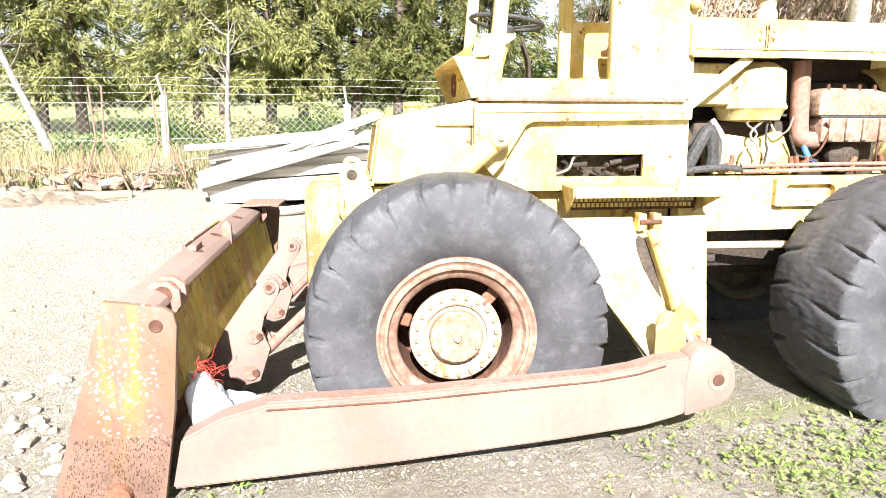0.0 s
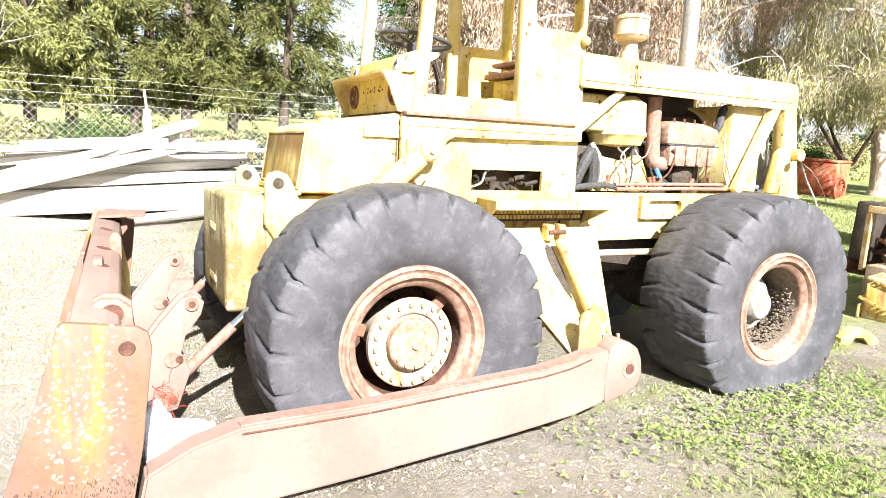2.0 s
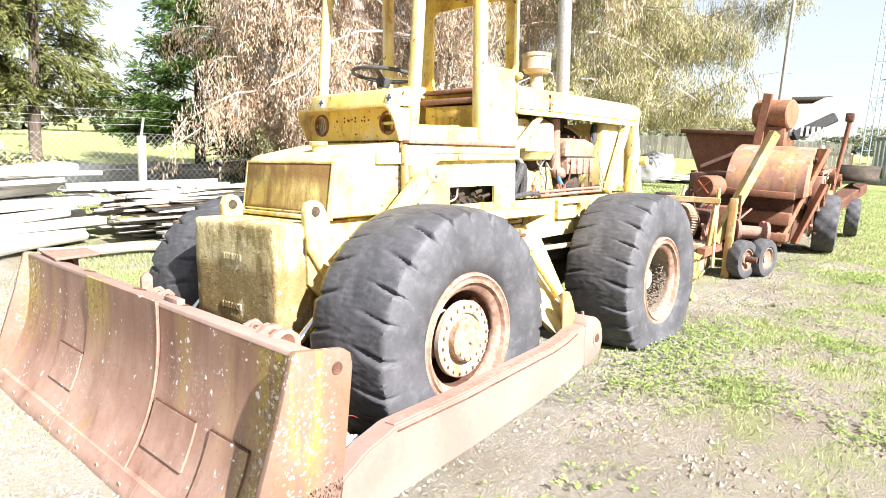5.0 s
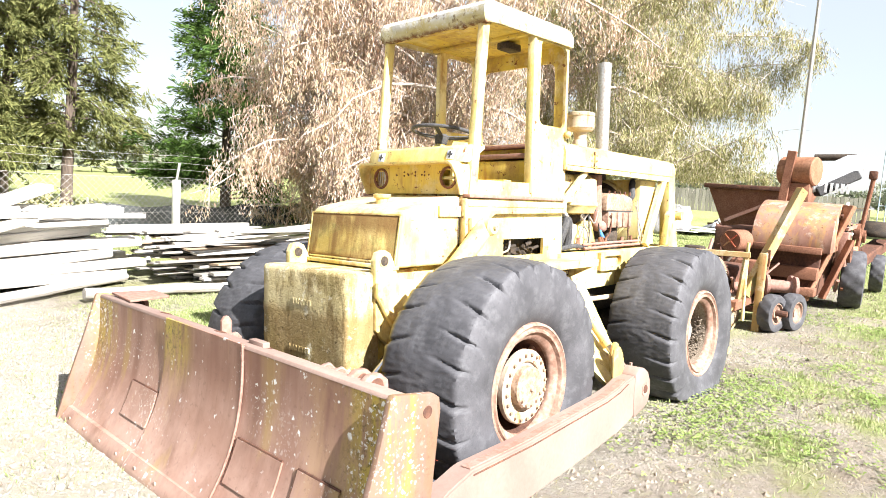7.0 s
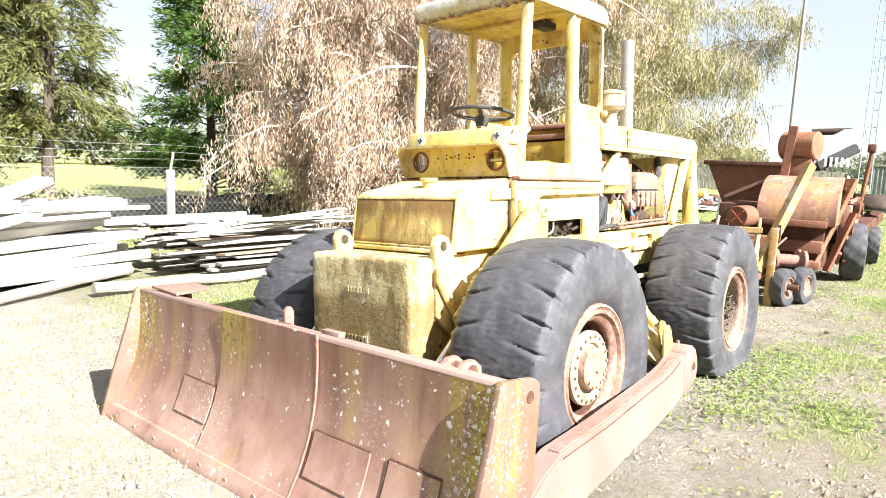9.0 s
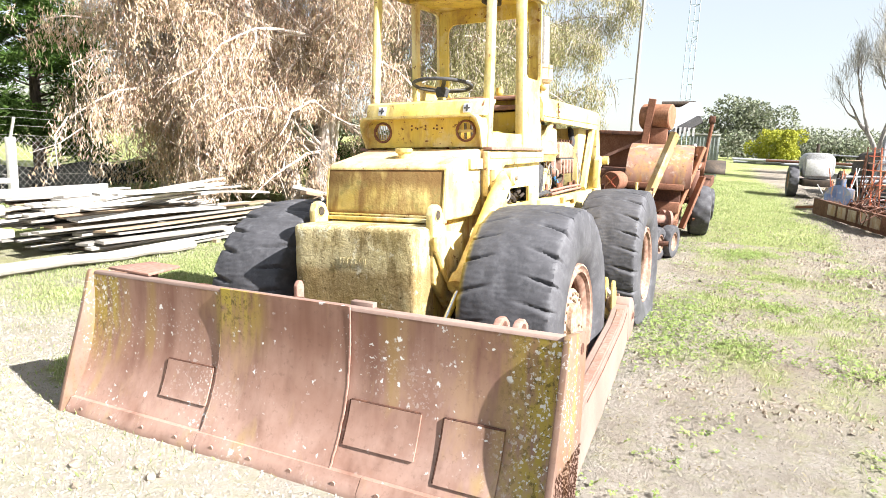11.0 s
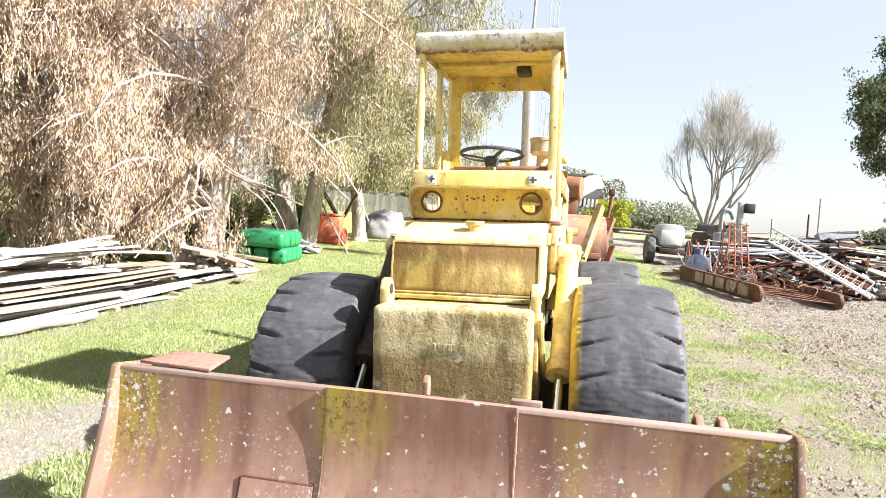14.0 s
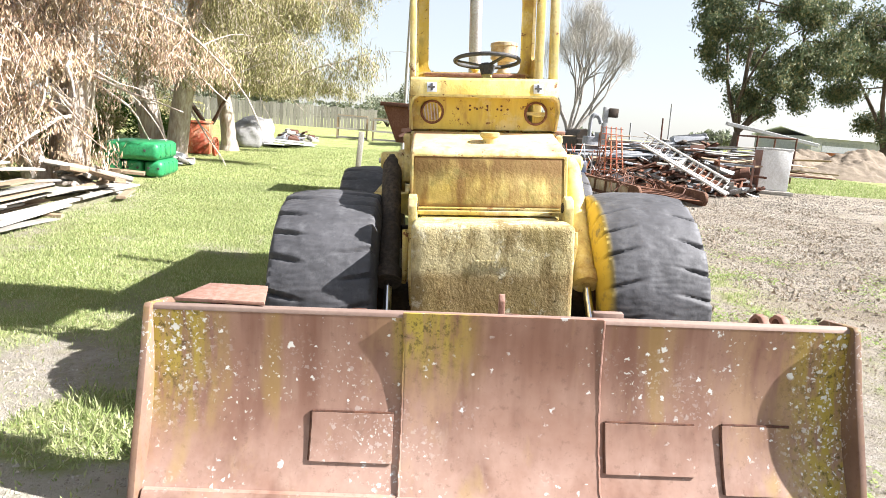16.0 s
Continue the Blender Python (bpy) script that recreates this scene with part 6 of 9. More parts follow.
def conifer(pos, height, radius, seed, label, mat, low=1.9, sprays=900, droop=0.6, group="cypress row behind the fence", thin=0.0):
    """A conifer: one straight trunk, branches in tiers, drooping sprays of flat twigs."""
    rng = np.random.default_rng(seed)
    root = thing("conifer_tree", pose(*pos), label, "tree", group)
    trunk = bmesh.new()
    tube(trunk, wander(rng, (0, 0, -0.2), (rng.normal(0, 0.03), rng.normal(0, 0.03), 1), height, 10, 0.02), 0.20, 10, 0.03)
    part("trunk", trunk, BARK_DARK, root, "dark straight trunk", 1.2)
    limb = bmesh.new()
    cs, al, ac = [], [], []
    n = int(height * 9)
    for i in range(n):
        f = (i + rng.uniform(0, 1)) / n
        z = low + (height - low) * f
        ln = radius * (1 - f) ** 0.75 * rng.uniform(0.6, 1.15) + 0.25
        az = rng.uniform(0, 2 * math.pi)
        d = Vector((math.cos(az), math.sin(az), rng.uniform(0.05, 0.45)))
        lp = wander(rng, (0, 0, z), d, ln, 5, 0.08, droop * 0.25)
        tube(limb, lp, 0.035, 5, 0.008, False)
        k = max(3, int(sprays * ln / (radius * n) * 2))
        for _ in range(k):
            t = rng.uniform(0.2, 1.0) ** 0.7 * 5
            j = min(int(t), 4)
            p = np.array(lp[j].lerp(lp[j + 1], t - j)) + rng.normal(0, 0.14, 3)
            m = 20 if p[2] < 7.5 else 6
            way = np.array((d.x, d.y, 0)) * 0.6 + np.array((rng.normal(0, 0.6), rng.normal(0, 0.6), -droop + rng.normal(0, 0.3)))
            way = way / (np.linalg.norm(way) + 1e-9)
            g = rng.uniform(0, 1, (m, 1))
            dirs = unit(way + rng.normal(0, 0.30, (m, 3)))
            cs.append(p + way * g * 0.60 + rng.normal(0, 0.055, (m, 3)))
            al.append(dirs * rng.uniform(0.06, 0.15, (m, 1)))
            ac.append(unit(np.cross(dirs, rng.normal(0, 1, (m, 3)))) * rng.uniform(0.014, 0.030, (m, 1)))
    part("limb", limb, BARK_DARK, root, "", 1.2)
    quads("crown", np.concatenate(cs), np.concatenate(al), np.concatenate(ac), mat, root)
    return root


def branching(bm, rng, p, d, ln, r, depth, tips, spread, up=0.15):
    pts = wander(rng, p, d, ln, 5, 0.10)
    tube(bm, pts, r, 8 if r > 0.05 else 4 if r > 0.02 else 3, r * 0.6, False)
    if depth == 0:
        tips.append(pts)
        return
    for _ in range(int(rng.integers(2, 4))):
        dd = (pts[-1] - pts[-2]).normalized() + Vector(rng.normal(0, spread, 3)) + Vector((0, 0, up))
        branching(bm, rng, pts[-1], dd, ln * rng.uniform(0.6, 0.82), r * 0.58, depth - 1, tips, spread, up)
    if depth < 4:
        tips.append(pts)


def broad_tree(pos, height, seed, label, bark, leaf, clump, per, depth=5, size=0.10, spread=0.42, name="broadleaf_tree", group="", forks=3, trunk_r=0.3, lean=(0, 0), clump_r=0.45, fit=None, slim=0.33):
    """A tree with a forked crown; clumps of leaves at its tips, with gaps between."""
    rng = np.random.default_rng(seed)
    root = thing(name, pose(*pos), label, "tree", group)
    bm = bmesh.new()
    tips = []
    first = wander(rng, (0, 0, -0.3), (lean[0], lean[1], 1), height * (0.11 if name == "bare_tree" else 0.20), 4, 0.05)
    tube(bm, first, trunk_r, 12, trunk_r * 0.75)
    for k in range(forks):
        a = 2 * math.pi * k / forks + rng.uniform(0, 1)
        branching(bm, rng, first[-1], (0.55 * math.cos(a) + lean[0], 0.55 * math.sin(a) + lean[1], 1), height * 0.27, trunk_r * 0.6, depth, tips, spread)
    if fit:
        # scaled to the width and height that the tree has grown to
        ends = [p for lp in tips for p in lp]
        mx = (max(p.y for p in ends) + min(p.y for p in ends)) / 2
        sw = fit[0] / (max(p.y for p in ends) - min(p.y for p in ends))
        sh = fit[1] / max(p.z for p in ends)
        for v in bm.verts:
            f = ease(0.0, 0.4 * fit[1], v.co.z * sh)
            v.co = Vector((v.co.x * sw, v.co.y * sw + f * (fit[2] - mx * sw), v.co.z * sh))
        tips = [[Vector((p.x * sw, p.y * sw + ease(0.0, 0.4 * fit[1], p.z * sh) * (fit[2] - mx * sw), p.z * sh)) for p in lp] for lp in tips]
    part("trunk", bm, bark, root, "forked trunk and branches", 1.2)
    if per:
        pts, ways = [], []
        for lp in tips:
            for _ in range(clump):
                t = rng.uniform(0.2, 1.0) * (len(lp) - 1)
                j = min(int(t), len(lp) - 2)
                c = np.array(lp[j].lerp(lp[j + 1], t - j))
                pts.append(c + rng.normal(0, clump_r * 0.5, (per, 3)))
                ways.append(np.tile(np.array((lp[j + 1] - lp[j]).normalized()), (per, 1)))
        c = np.concatenate(pts)
        if name == "bare_tree":
            # fine bare twigs that go on the way of their branch
            d = unit(np.concatenate(ways) + rng.normal(0, 0.35, c.shape) + np.array((0, 0, 0.25)))
        else:
            d = unit(rng.normal(0, 1, c.shape) + np.array((0, 0, -0.5)))
        quads("crown", c, d * size * rng.uniform(0.6, 1.3, (len(c), 1)), unit(np.cross(d, rng.normal(0, 1, c.shape))) * size * slim, leaf, root)
    return root


def lobed_gum(pos, seed, radii, crown, lobes, trunk_r):
    """A dark gum: a few rising limbs, each ending in drooping lobes of leaves with sky between them."""
    rng = np.random.default_rng(seed)
    root = thing("gum_tree", pose(*pos), "dark green gum with clumped leaves", "tree", "dark gums")
    bm = bmesh.new()
    sway, mid = crown
    bole = wander(rng, (0, 0, -0.3), (0, 0.25 * sway / mid, 1), mid * 0.30, 5, 0.06)
    tube(bm, bole, trunk_r, 12, trunk_r * 0.8)
    limbs = []
    for k in range(6):
        a = 2 * math.pi * k / 6 + rng.uniform(-0.4, 0.4)
        tip = Vector((radii[0] * 0.5 * math.cos(a), sway + radii[1] * 0.5 * math.sin(a), mid + radii[2] * rng.uniform(-0.3, 0.5)))
        mids = bole[-1].lerp(tip, 0.5) + Vector((rng.normal(0, 0.3), rng.normal(0, 0.3), -0.5))
        line = smoothline([bole[-1], mids, tip], 5)
        tube(bm, line, trunk_r * 0.55, 8, 0.05, False)
        limbs += [Vector(p) for p in line[3:]]
    c, tone = [], []
    for k in range(lobes):
        u = unit(rng.normal(0, 1, 3)) * rng.uniform(0.55, 1.0)
        u[2] = max(u[2], -0.84)
        at = np.array((u[0] * radii[0], sway + u[1] * radii[1], mid + u[2] * radii[2]))
        near = min(limbs, key=lambda p: (p - Vector(at)).length)
        tube(bm, wander(rng, near, Vector(at) - near, (Vector(at) - near).length, 4, 0.10), 0.05, 5, 0.015, False)
        size = rng.uniform(0.55, 1.15)
        # tufts of leaves within the lobe, its underside ragged
        tufts = at + rng.normal(0, 0.42, (34, 3)) * np.array((size, size, size * 0.75))
        for q in tufts:
            c.append(q + rng.normal(0, 0.17, (34, 3)) * np.array((1, 1, 1.3)))
    part("trunk", bm, BARK_DARK, root, "forked trunk and limbs", 1.2)
    c = np.concatenate(c)
    d = unit(rng.normal(0, 0.7, c.shape) + np.array((0, 0, -0.8)))
    quads("crown", c, d * 0.11 * rng.uniform(0.6, 1.3, (len(c), 1)), unit(np.cross(d, rng.normal(0, 1, c.shape))) * 0.042, LEAF_GUM, root)
    return root


def shrub(pos, rx, ry, rz, seed, count, leaf, size, label, name="bush", group=""):
    """A low bush or far clump of trees: leaves thick near an uneven surface."""
    rng = np.random.default_rng(seed)
    root = thing(name, pose(*pos), label, "bush" if name == "bush" else "tree", group)
    stem = bmesh.new()
    for k in range(5):
        a = 2 * math.pi * k / 5
        tube(stem, wander(rng, (0, 0, -0.05), (0.5 * math.cos(a), 0.5 * math.sin(a), 1), rz * 1.1, 4, 0.15), 0.05 * rz, 6, 0.01)
    part("stem", stem, BARK_DARK, root)
    blobs = np.stack([rng.normal(0, 0.5, 26) * rx, rng.normal(0, 0.5, 26) * ry, rng.uniform(0.25, 1.0, 26) * rz * 1.3], 1)
    w = rng.integers(0, 26, count)
    u = unit(rng.normal(0, 1, (count, 3)))
    rad = 0.36 * rng.uniform(0.7, 1.05, (count, 1))
    c = blobs[w] + u * rad * np.array((rx, ry, rz))
    c[:, 2] = np.maximum(c[:, 2], 0.03)
    d = unit(rng.normal(0, 1, (count, 3)))
    quads("crown", c, d * size * rng.uniform(0.6, 1.4, (count, 1)), unit(np.cross(d, rng.normal(0, 1, (count, 3)))) * size * 0.5, leaf, root)
    return root


def gz(x, y, d=0.0):
    return ground_z(x, y) + d


# gums along the left edge of the yard
weeping_gum((10.3, 10.9, gz(10.3, 10.9)), 12, 5.2, 11, 6800, "tall weeping gum with tan hanging foliage beside the timber", 3, 0.55, LEAF_TAN, (-0.02, 0.0), (-0.35, -0.25), open_side=2.2, skirt=34, arc=(112, 172))
weeping_gum((9.3, 14.3, gz(9.3, 14.3)), 11, 3.4, 12, 5200, "weeping gum with tan hanging foliage over the fence", 2, 0.35, LEAF_TAN, (0, 0), (0.0, -0.35), skirt=14, arc=(170, 330))
weeping_gum((16.0, 10.6, gz(16.0, 10.6)), 13, 5.6, 13, 6200, "weeping gum with twin pale stems and olive foliage", 2, 2.0, LEAF_OLIVE, (0.02, 0.0), (0.1, -0.7))
weeping_gum((20.6, 9.9, gz(20.6, 9.9)), 12.5, 6.6, 14, 6600, "weeping gum with a white stem and olive foliage", 1, 2.2, LEAF_OLIVE, (0.03, -0.03), (0.1, -0.9))
weeping_gum((13.2, 15.2, gz(13.2, 15.2)), 12, 5.0, 15, 3000, "weeping gum standing behind the first ones", 2, 2.2, LEAF_TAN, (0, 0), (0, -0.3))
broad_tree((19.3, 10.3, gz(19.3, 10.3)), 5.5, 21, "small dark tree with forked red-brown stems", BARK_DARK, LEAF_OLIVE, 3, 10, 4, 0.07, 0.35, "small_tree", "", 3, 0.12)

rnd = random.Random(6)
for k in range(12):
    x, y = 10.8 + 1.35 * k + rnd.uniform(-0.3, 0.3), rnd.uniform(13.0, 15.5)
    shrub((x, y, gz(x, y)), 1.1, 0.9, rnd.uniform(0.6, 1.2), 400 + k, 2200, LEAF_OLIVE if k % 3 else LEAF_FIR, 0.06, "rough undergrowth behind the gum trees", "bush", "undergrowth")

# cypress row and fir behind the fence
rnd = random.Random(4)
for k, (x, y) in enumerate(((-13.5, 25.0), (-11.0, 24.2), (-8.6, 24.8), (-7.3, 24.6), (-3.6, 25.2), (-2.6, 24.0), (-1.05, 24.7), (0.1, 24.3), (1.9, 24.8), (3.5, 24.2), (5.2, 24.8), (7.0, 24.4))):
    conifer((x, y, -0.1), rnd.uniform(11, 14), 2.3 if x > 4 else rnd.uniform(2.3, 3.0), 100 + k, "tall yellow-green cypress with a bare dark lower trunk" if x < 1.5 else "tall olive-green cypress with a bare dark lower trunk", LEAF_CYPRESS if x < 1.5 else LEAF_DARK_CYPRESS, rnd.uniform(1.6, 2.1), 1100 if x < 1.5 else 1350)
conifer((11.2, 21.5, -0.1), 9.8, 2.8, 131, "dark green fir in full needle", LEAF_FIR, 0.5, 2100, 0.1, "firs behind the fence")

# pale saplings at the fence
def sapling(x, y, height, r0, lean, seed, label):
    """A slim stem with a few thin side twigs."""
    rng = np.random.default_rng(seed)
    root = thing("bare_sapling", pose(x, y, gz(x, y)), label, "tree", "saplings at the fence")
    stem = wander(rng, (0, 0, -0.1), (lean, 0, 1), height, 8, 0.03)
    part("trunk", T(stem, r0, 10, r0 * 0.35), BARK_GREY, root, "grey stem", 1.2)
    for p in stem[4:]:
        for _ in range(4):
            tw = bmesh.new()
            tube(tw, wander(rng, p, (rng.normal(0, 1), rng.normal(0, 1), 0.7), rng.uniform(0.4, 1.1), 5, 0.18), 0.012, 4, 0.004, False)
            part("twig", tw, BARK_GREY, root, "", 1.2)


sapling(-1.42, 13.95, 2.7, 0.070, 0.0, 61, "slim grey sapling with bare twigs at the fence")
sapling(-5.1, 15.2, 3.4, 0.11, -0.22, 62, "leaning grey sapling behind the fence")

# rough growth behind the fence
rnd = random.Random(17)
for k, (x, y, s) in enumerate(((-2.9, 16.4, 0.9), (-1.9, 17.6, 1.1), (0.4, 18.4, 1.2), (1.6, 17.2, 0.8), (-4.3, 14.6, 0.7), (-6.6, 16.0, 0.9), (-0.6, 15.4, 0.6), (3.2, 16.6, 0.9))):
    shrub((x, y, gz(x, y)), s * rnd.uniform(0.9, 1.4), s, s * rnd.uniform(0.5, 0.75), 700 + k, 1500, LEAF_OLIVE if k % 2 else LEAF_FIR, 0.05, "rough low undergrowth behind the wire fence", "bush", "undergrowth")

# far side of the yard
broad_tree((29.5, -4.75, gz(29.5, -4.75)), 7.5, 41, "almost bare spreading tree with a thin grey crown", BARK_GREY, LEAF_TWIG, 1, 3, 6, 0.30, 0.21, "bare_tree", "", 6, 0.30, (0.0, 0.0), 0.34, (5.2, 8.2, -0.75), 0.018)
lobed_gum((33.0, -15.45, gz(33, -15.45)), 42, (3.8, 4.3, 4.6), (-1.1, 7.3), 46, 0.24)
lobed_gum((33.5, -25.4, gz(33, -24)), 43, (4.0, 4.8, 4.2), (0.3, 6.0), 38, 0.32)
shrub((52, -3.4, 1.0), 1.5, 1.5, 1.6, 51, 6000, LEAF_YELLOW, 0.10, "bright yellow-green bush at the end of the yard")
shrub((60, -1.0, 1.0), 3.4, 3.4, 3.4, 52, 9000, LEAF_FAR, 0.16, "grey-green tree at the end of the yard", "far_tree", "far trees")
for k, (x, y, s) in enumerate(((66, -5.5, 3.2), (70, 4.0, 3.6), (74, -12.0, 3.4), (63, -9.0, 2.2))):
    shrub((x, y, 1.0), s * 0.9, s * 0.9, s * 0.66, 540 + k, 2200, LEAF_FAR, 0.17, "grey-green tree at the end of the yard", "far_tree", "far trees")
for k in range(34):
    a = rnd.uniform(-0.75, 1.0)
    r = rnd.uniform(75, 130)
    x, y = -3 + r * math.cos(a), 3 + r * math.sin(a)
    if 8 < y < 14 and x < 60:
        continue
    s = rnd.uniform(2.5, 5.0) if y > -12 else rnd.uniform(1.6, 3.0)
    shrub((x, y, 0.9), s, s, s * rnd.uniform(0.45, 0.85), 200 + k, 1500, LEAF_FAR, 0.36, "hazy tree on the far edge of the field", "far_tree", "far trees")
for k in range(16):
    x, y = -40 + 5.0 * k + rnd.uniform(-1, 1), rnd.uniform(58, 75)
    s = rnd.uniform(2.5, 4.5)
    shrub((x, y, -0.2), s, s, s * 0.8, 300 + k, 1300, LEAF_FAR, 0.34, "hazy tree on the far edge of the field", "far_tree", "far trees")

# ---- fence, timber and litter along the left edge of the yard ----
CONCRETE = mottled("weathered_concrete", (0.50, 0.48, 0.44), (0.60, 0.58, 0.53), (0.36, 0.34, 0.29), 4, 0.9, 0, 40, 0.4)
GALV = mottled("galvanised_wire", (0.40, 0.40, 0.39), (0.48, 0.48, 0.47), (0.30, 0.26, 0.22), 5, 0.5, 0.6, 40, 0.1)


def wood(name, a, b, c):
    m, nt, bs = material(name, 0.85)
    v = coords(nt, (0.35, 6, 6))
    col = mix(nt, fbm(nt, v, 3.0, 5, 0.65), a, b)
    col = mix(nt, times(nt, fbm(nt, v, 12, 4, 0.7, 0.55, 0.72), 0.8), col, c)
    hs = nt.nodes.new("ShaderNodeHueSaturation")
    nt.links.new(col, hs.inputs["Color"])
    nt.links.new(object_random(nt, 0.72, 1.22), hs.inputs["Value"])
    finish(nt, bs, hs.outputs[0])
    bump(nt, bs, fbm(nt, v, 16, 5, 0.7), 0.45, 0.006)
    return m


GREY_WOOD = wood("silvered_timber", (0.25, 0.23, 0.20), (0.37, 0.345, 0.305), (0.11, 0.095, 0.08))
PALE_WOOD = wood("bleached_timber", (0.48, 0.45, 0.40), (0.60, 0.565, 0.51), (0.24, 0.21, 0.18))
BROWN_WOOD = wood("brown_timber", (0.25, 0.18, 0.12), (0.33, 0.25, 0.17), (0.12, 0.08, 0.055))


def fence():
    f = thing("chain_link_fence", pose(0, 13.6, 0), "chain-link fence on concrete posts with barbed wire", "fence")
    xs = [-13.8, -10.1, -6.4, -2.6, 0.95, 4.75, 8.5, 12.2]
    post_bm = bmesh.new()
    box(post_bm, (-0.065, -0.06, -0.4), (0.065, 0.06, 1.45), 0.012)
    first = part("post", post_bm, CONCRETE, f, "pale concrete post")
    arm_bm = bmesh.new()
    bar(arm_bm, (0, 0, 1.43), (-0.06, -0.22, 1.80), 0.045, 0.035, 0.004)
    arm = part("outrigger", arm_bm, CONCRETE, first)
    for k, x in enumerate(xs):
        o, a = first, arm
        if k:
            o = new("post", first.data)
            o.parent = f
            a = new("outrigger", arm.data)
            a.parent = o
        o.matrix_local = pose(x, 0, gz(x, 13.6), rnd.uniform(-1, 1), rnd.uniform(-1.5, 1.5), 0)
    for z, y in ((1.50, -0.04), (1.64, -0.12), (1.78, -0.20), (1.33, 0.066), (0.62, 0.066), (-0.05, 0.066)):
        pts = []
        for i in range(len(xs) - 1):
            for k in range(6):
                t = k / 6
                pts.append((xs[i] + (xs[i + 1] - xs[i]) * t, y, z - 0.18 - 0.035 * math.sin(math.pi * t) + 0.18))
        part("wire", T(pts, 0.0026, 5), GALV, f)
    v, fc = [], []
    step = 0.065
    n, rows = int(26.0 / step), 21
    w = 0.0019
    for i in range(n):
        for j in range(rows):
            x0, z0 = -13.8 + step * i, -0.06 + step * j
            up = (i + j) % 2 == 0
            a, b = ((x0, z0), (x0 + step, z0 + step)) if up else ((x0, z0 + step), (x0 + step, z0))
            q = len(v)
            dx, dz = (-w, w) if up else (w, w)
            yy = 0.07
            v += [(a[0] + dx, yy, a[1] + dz), (a[0] - dx, yy, a[1] - dz), (b[0] - dx, yy, b[1] - dz), (b[0] + dx, yy, b[1] + dz)]
            fc.append((q, q + 1, q + 2, q + 3))
    tagged(strips("mesh", v, fc, GALV, f, "diamond wire mesh"), kind="stuff")


fence()


def plank_mesh(ln, w, h, seed, round_log=False):
    r = random.Random(seed)
    bm = bmesh.new()
    n = 8
    if round_log:
        pts = [(-ln / 2 + ln * i / n, r.uniform(-0.015, 0.015), r.uniform(-0.015, 0.015)) for i in range(n + 1)]
        tube(bm, pts, w / 2, 10, w / 2 * r.uniform(0.8, 1.0))
        return bm
    rows = []
    sag = r.uniform(-0.03, 0.03)
    for i in range(n + 1):
        t = i / n
        x = -ln / 2 + ln * t
        dz = sag * 4 * t * (1 - t)
        c = 0.12 * min(w, h)
        rows.append([bm.verts.new((x, y, z + dz)) for y, z in ((-w / 2 + c, -h / 2), (w / 2 - c, -h / 2), (w / 2, -h / 2 + c), (w / 2, h / 2 - c), (w / 2 - c, h / 2), (-w / 2 + c, h / 2), (-w / 2, h / 2 - c), (-w / 2, -h / 2 + c))])
    for a, b in zip(rows, rows[1:]):
        for k in range(8):
            bm.faces.new((a[k], a[(k + 1) % 8], b[(k + 1) % 8], b[k]))
    bm.faces.new(rows[0][::-1])
    bm.faces.new(rows[-1])
    return bm


def plank(x, y, z, ln, w, h, yaw, tilt, seed, mat=None, label="long weathered grey plank in a stack", log=False, roll=0.0):
    ob = part("pole" if log else "plank", plank_mesh(ln, w, h, seed, log), mat or GREY_WOOD, None, "", 0.5)
    ob.matrix_world = pose(x, y, z, roll, tilt, yaw)
    return tagged(ob, label, "pole" if log else "plank", "stacked timber")


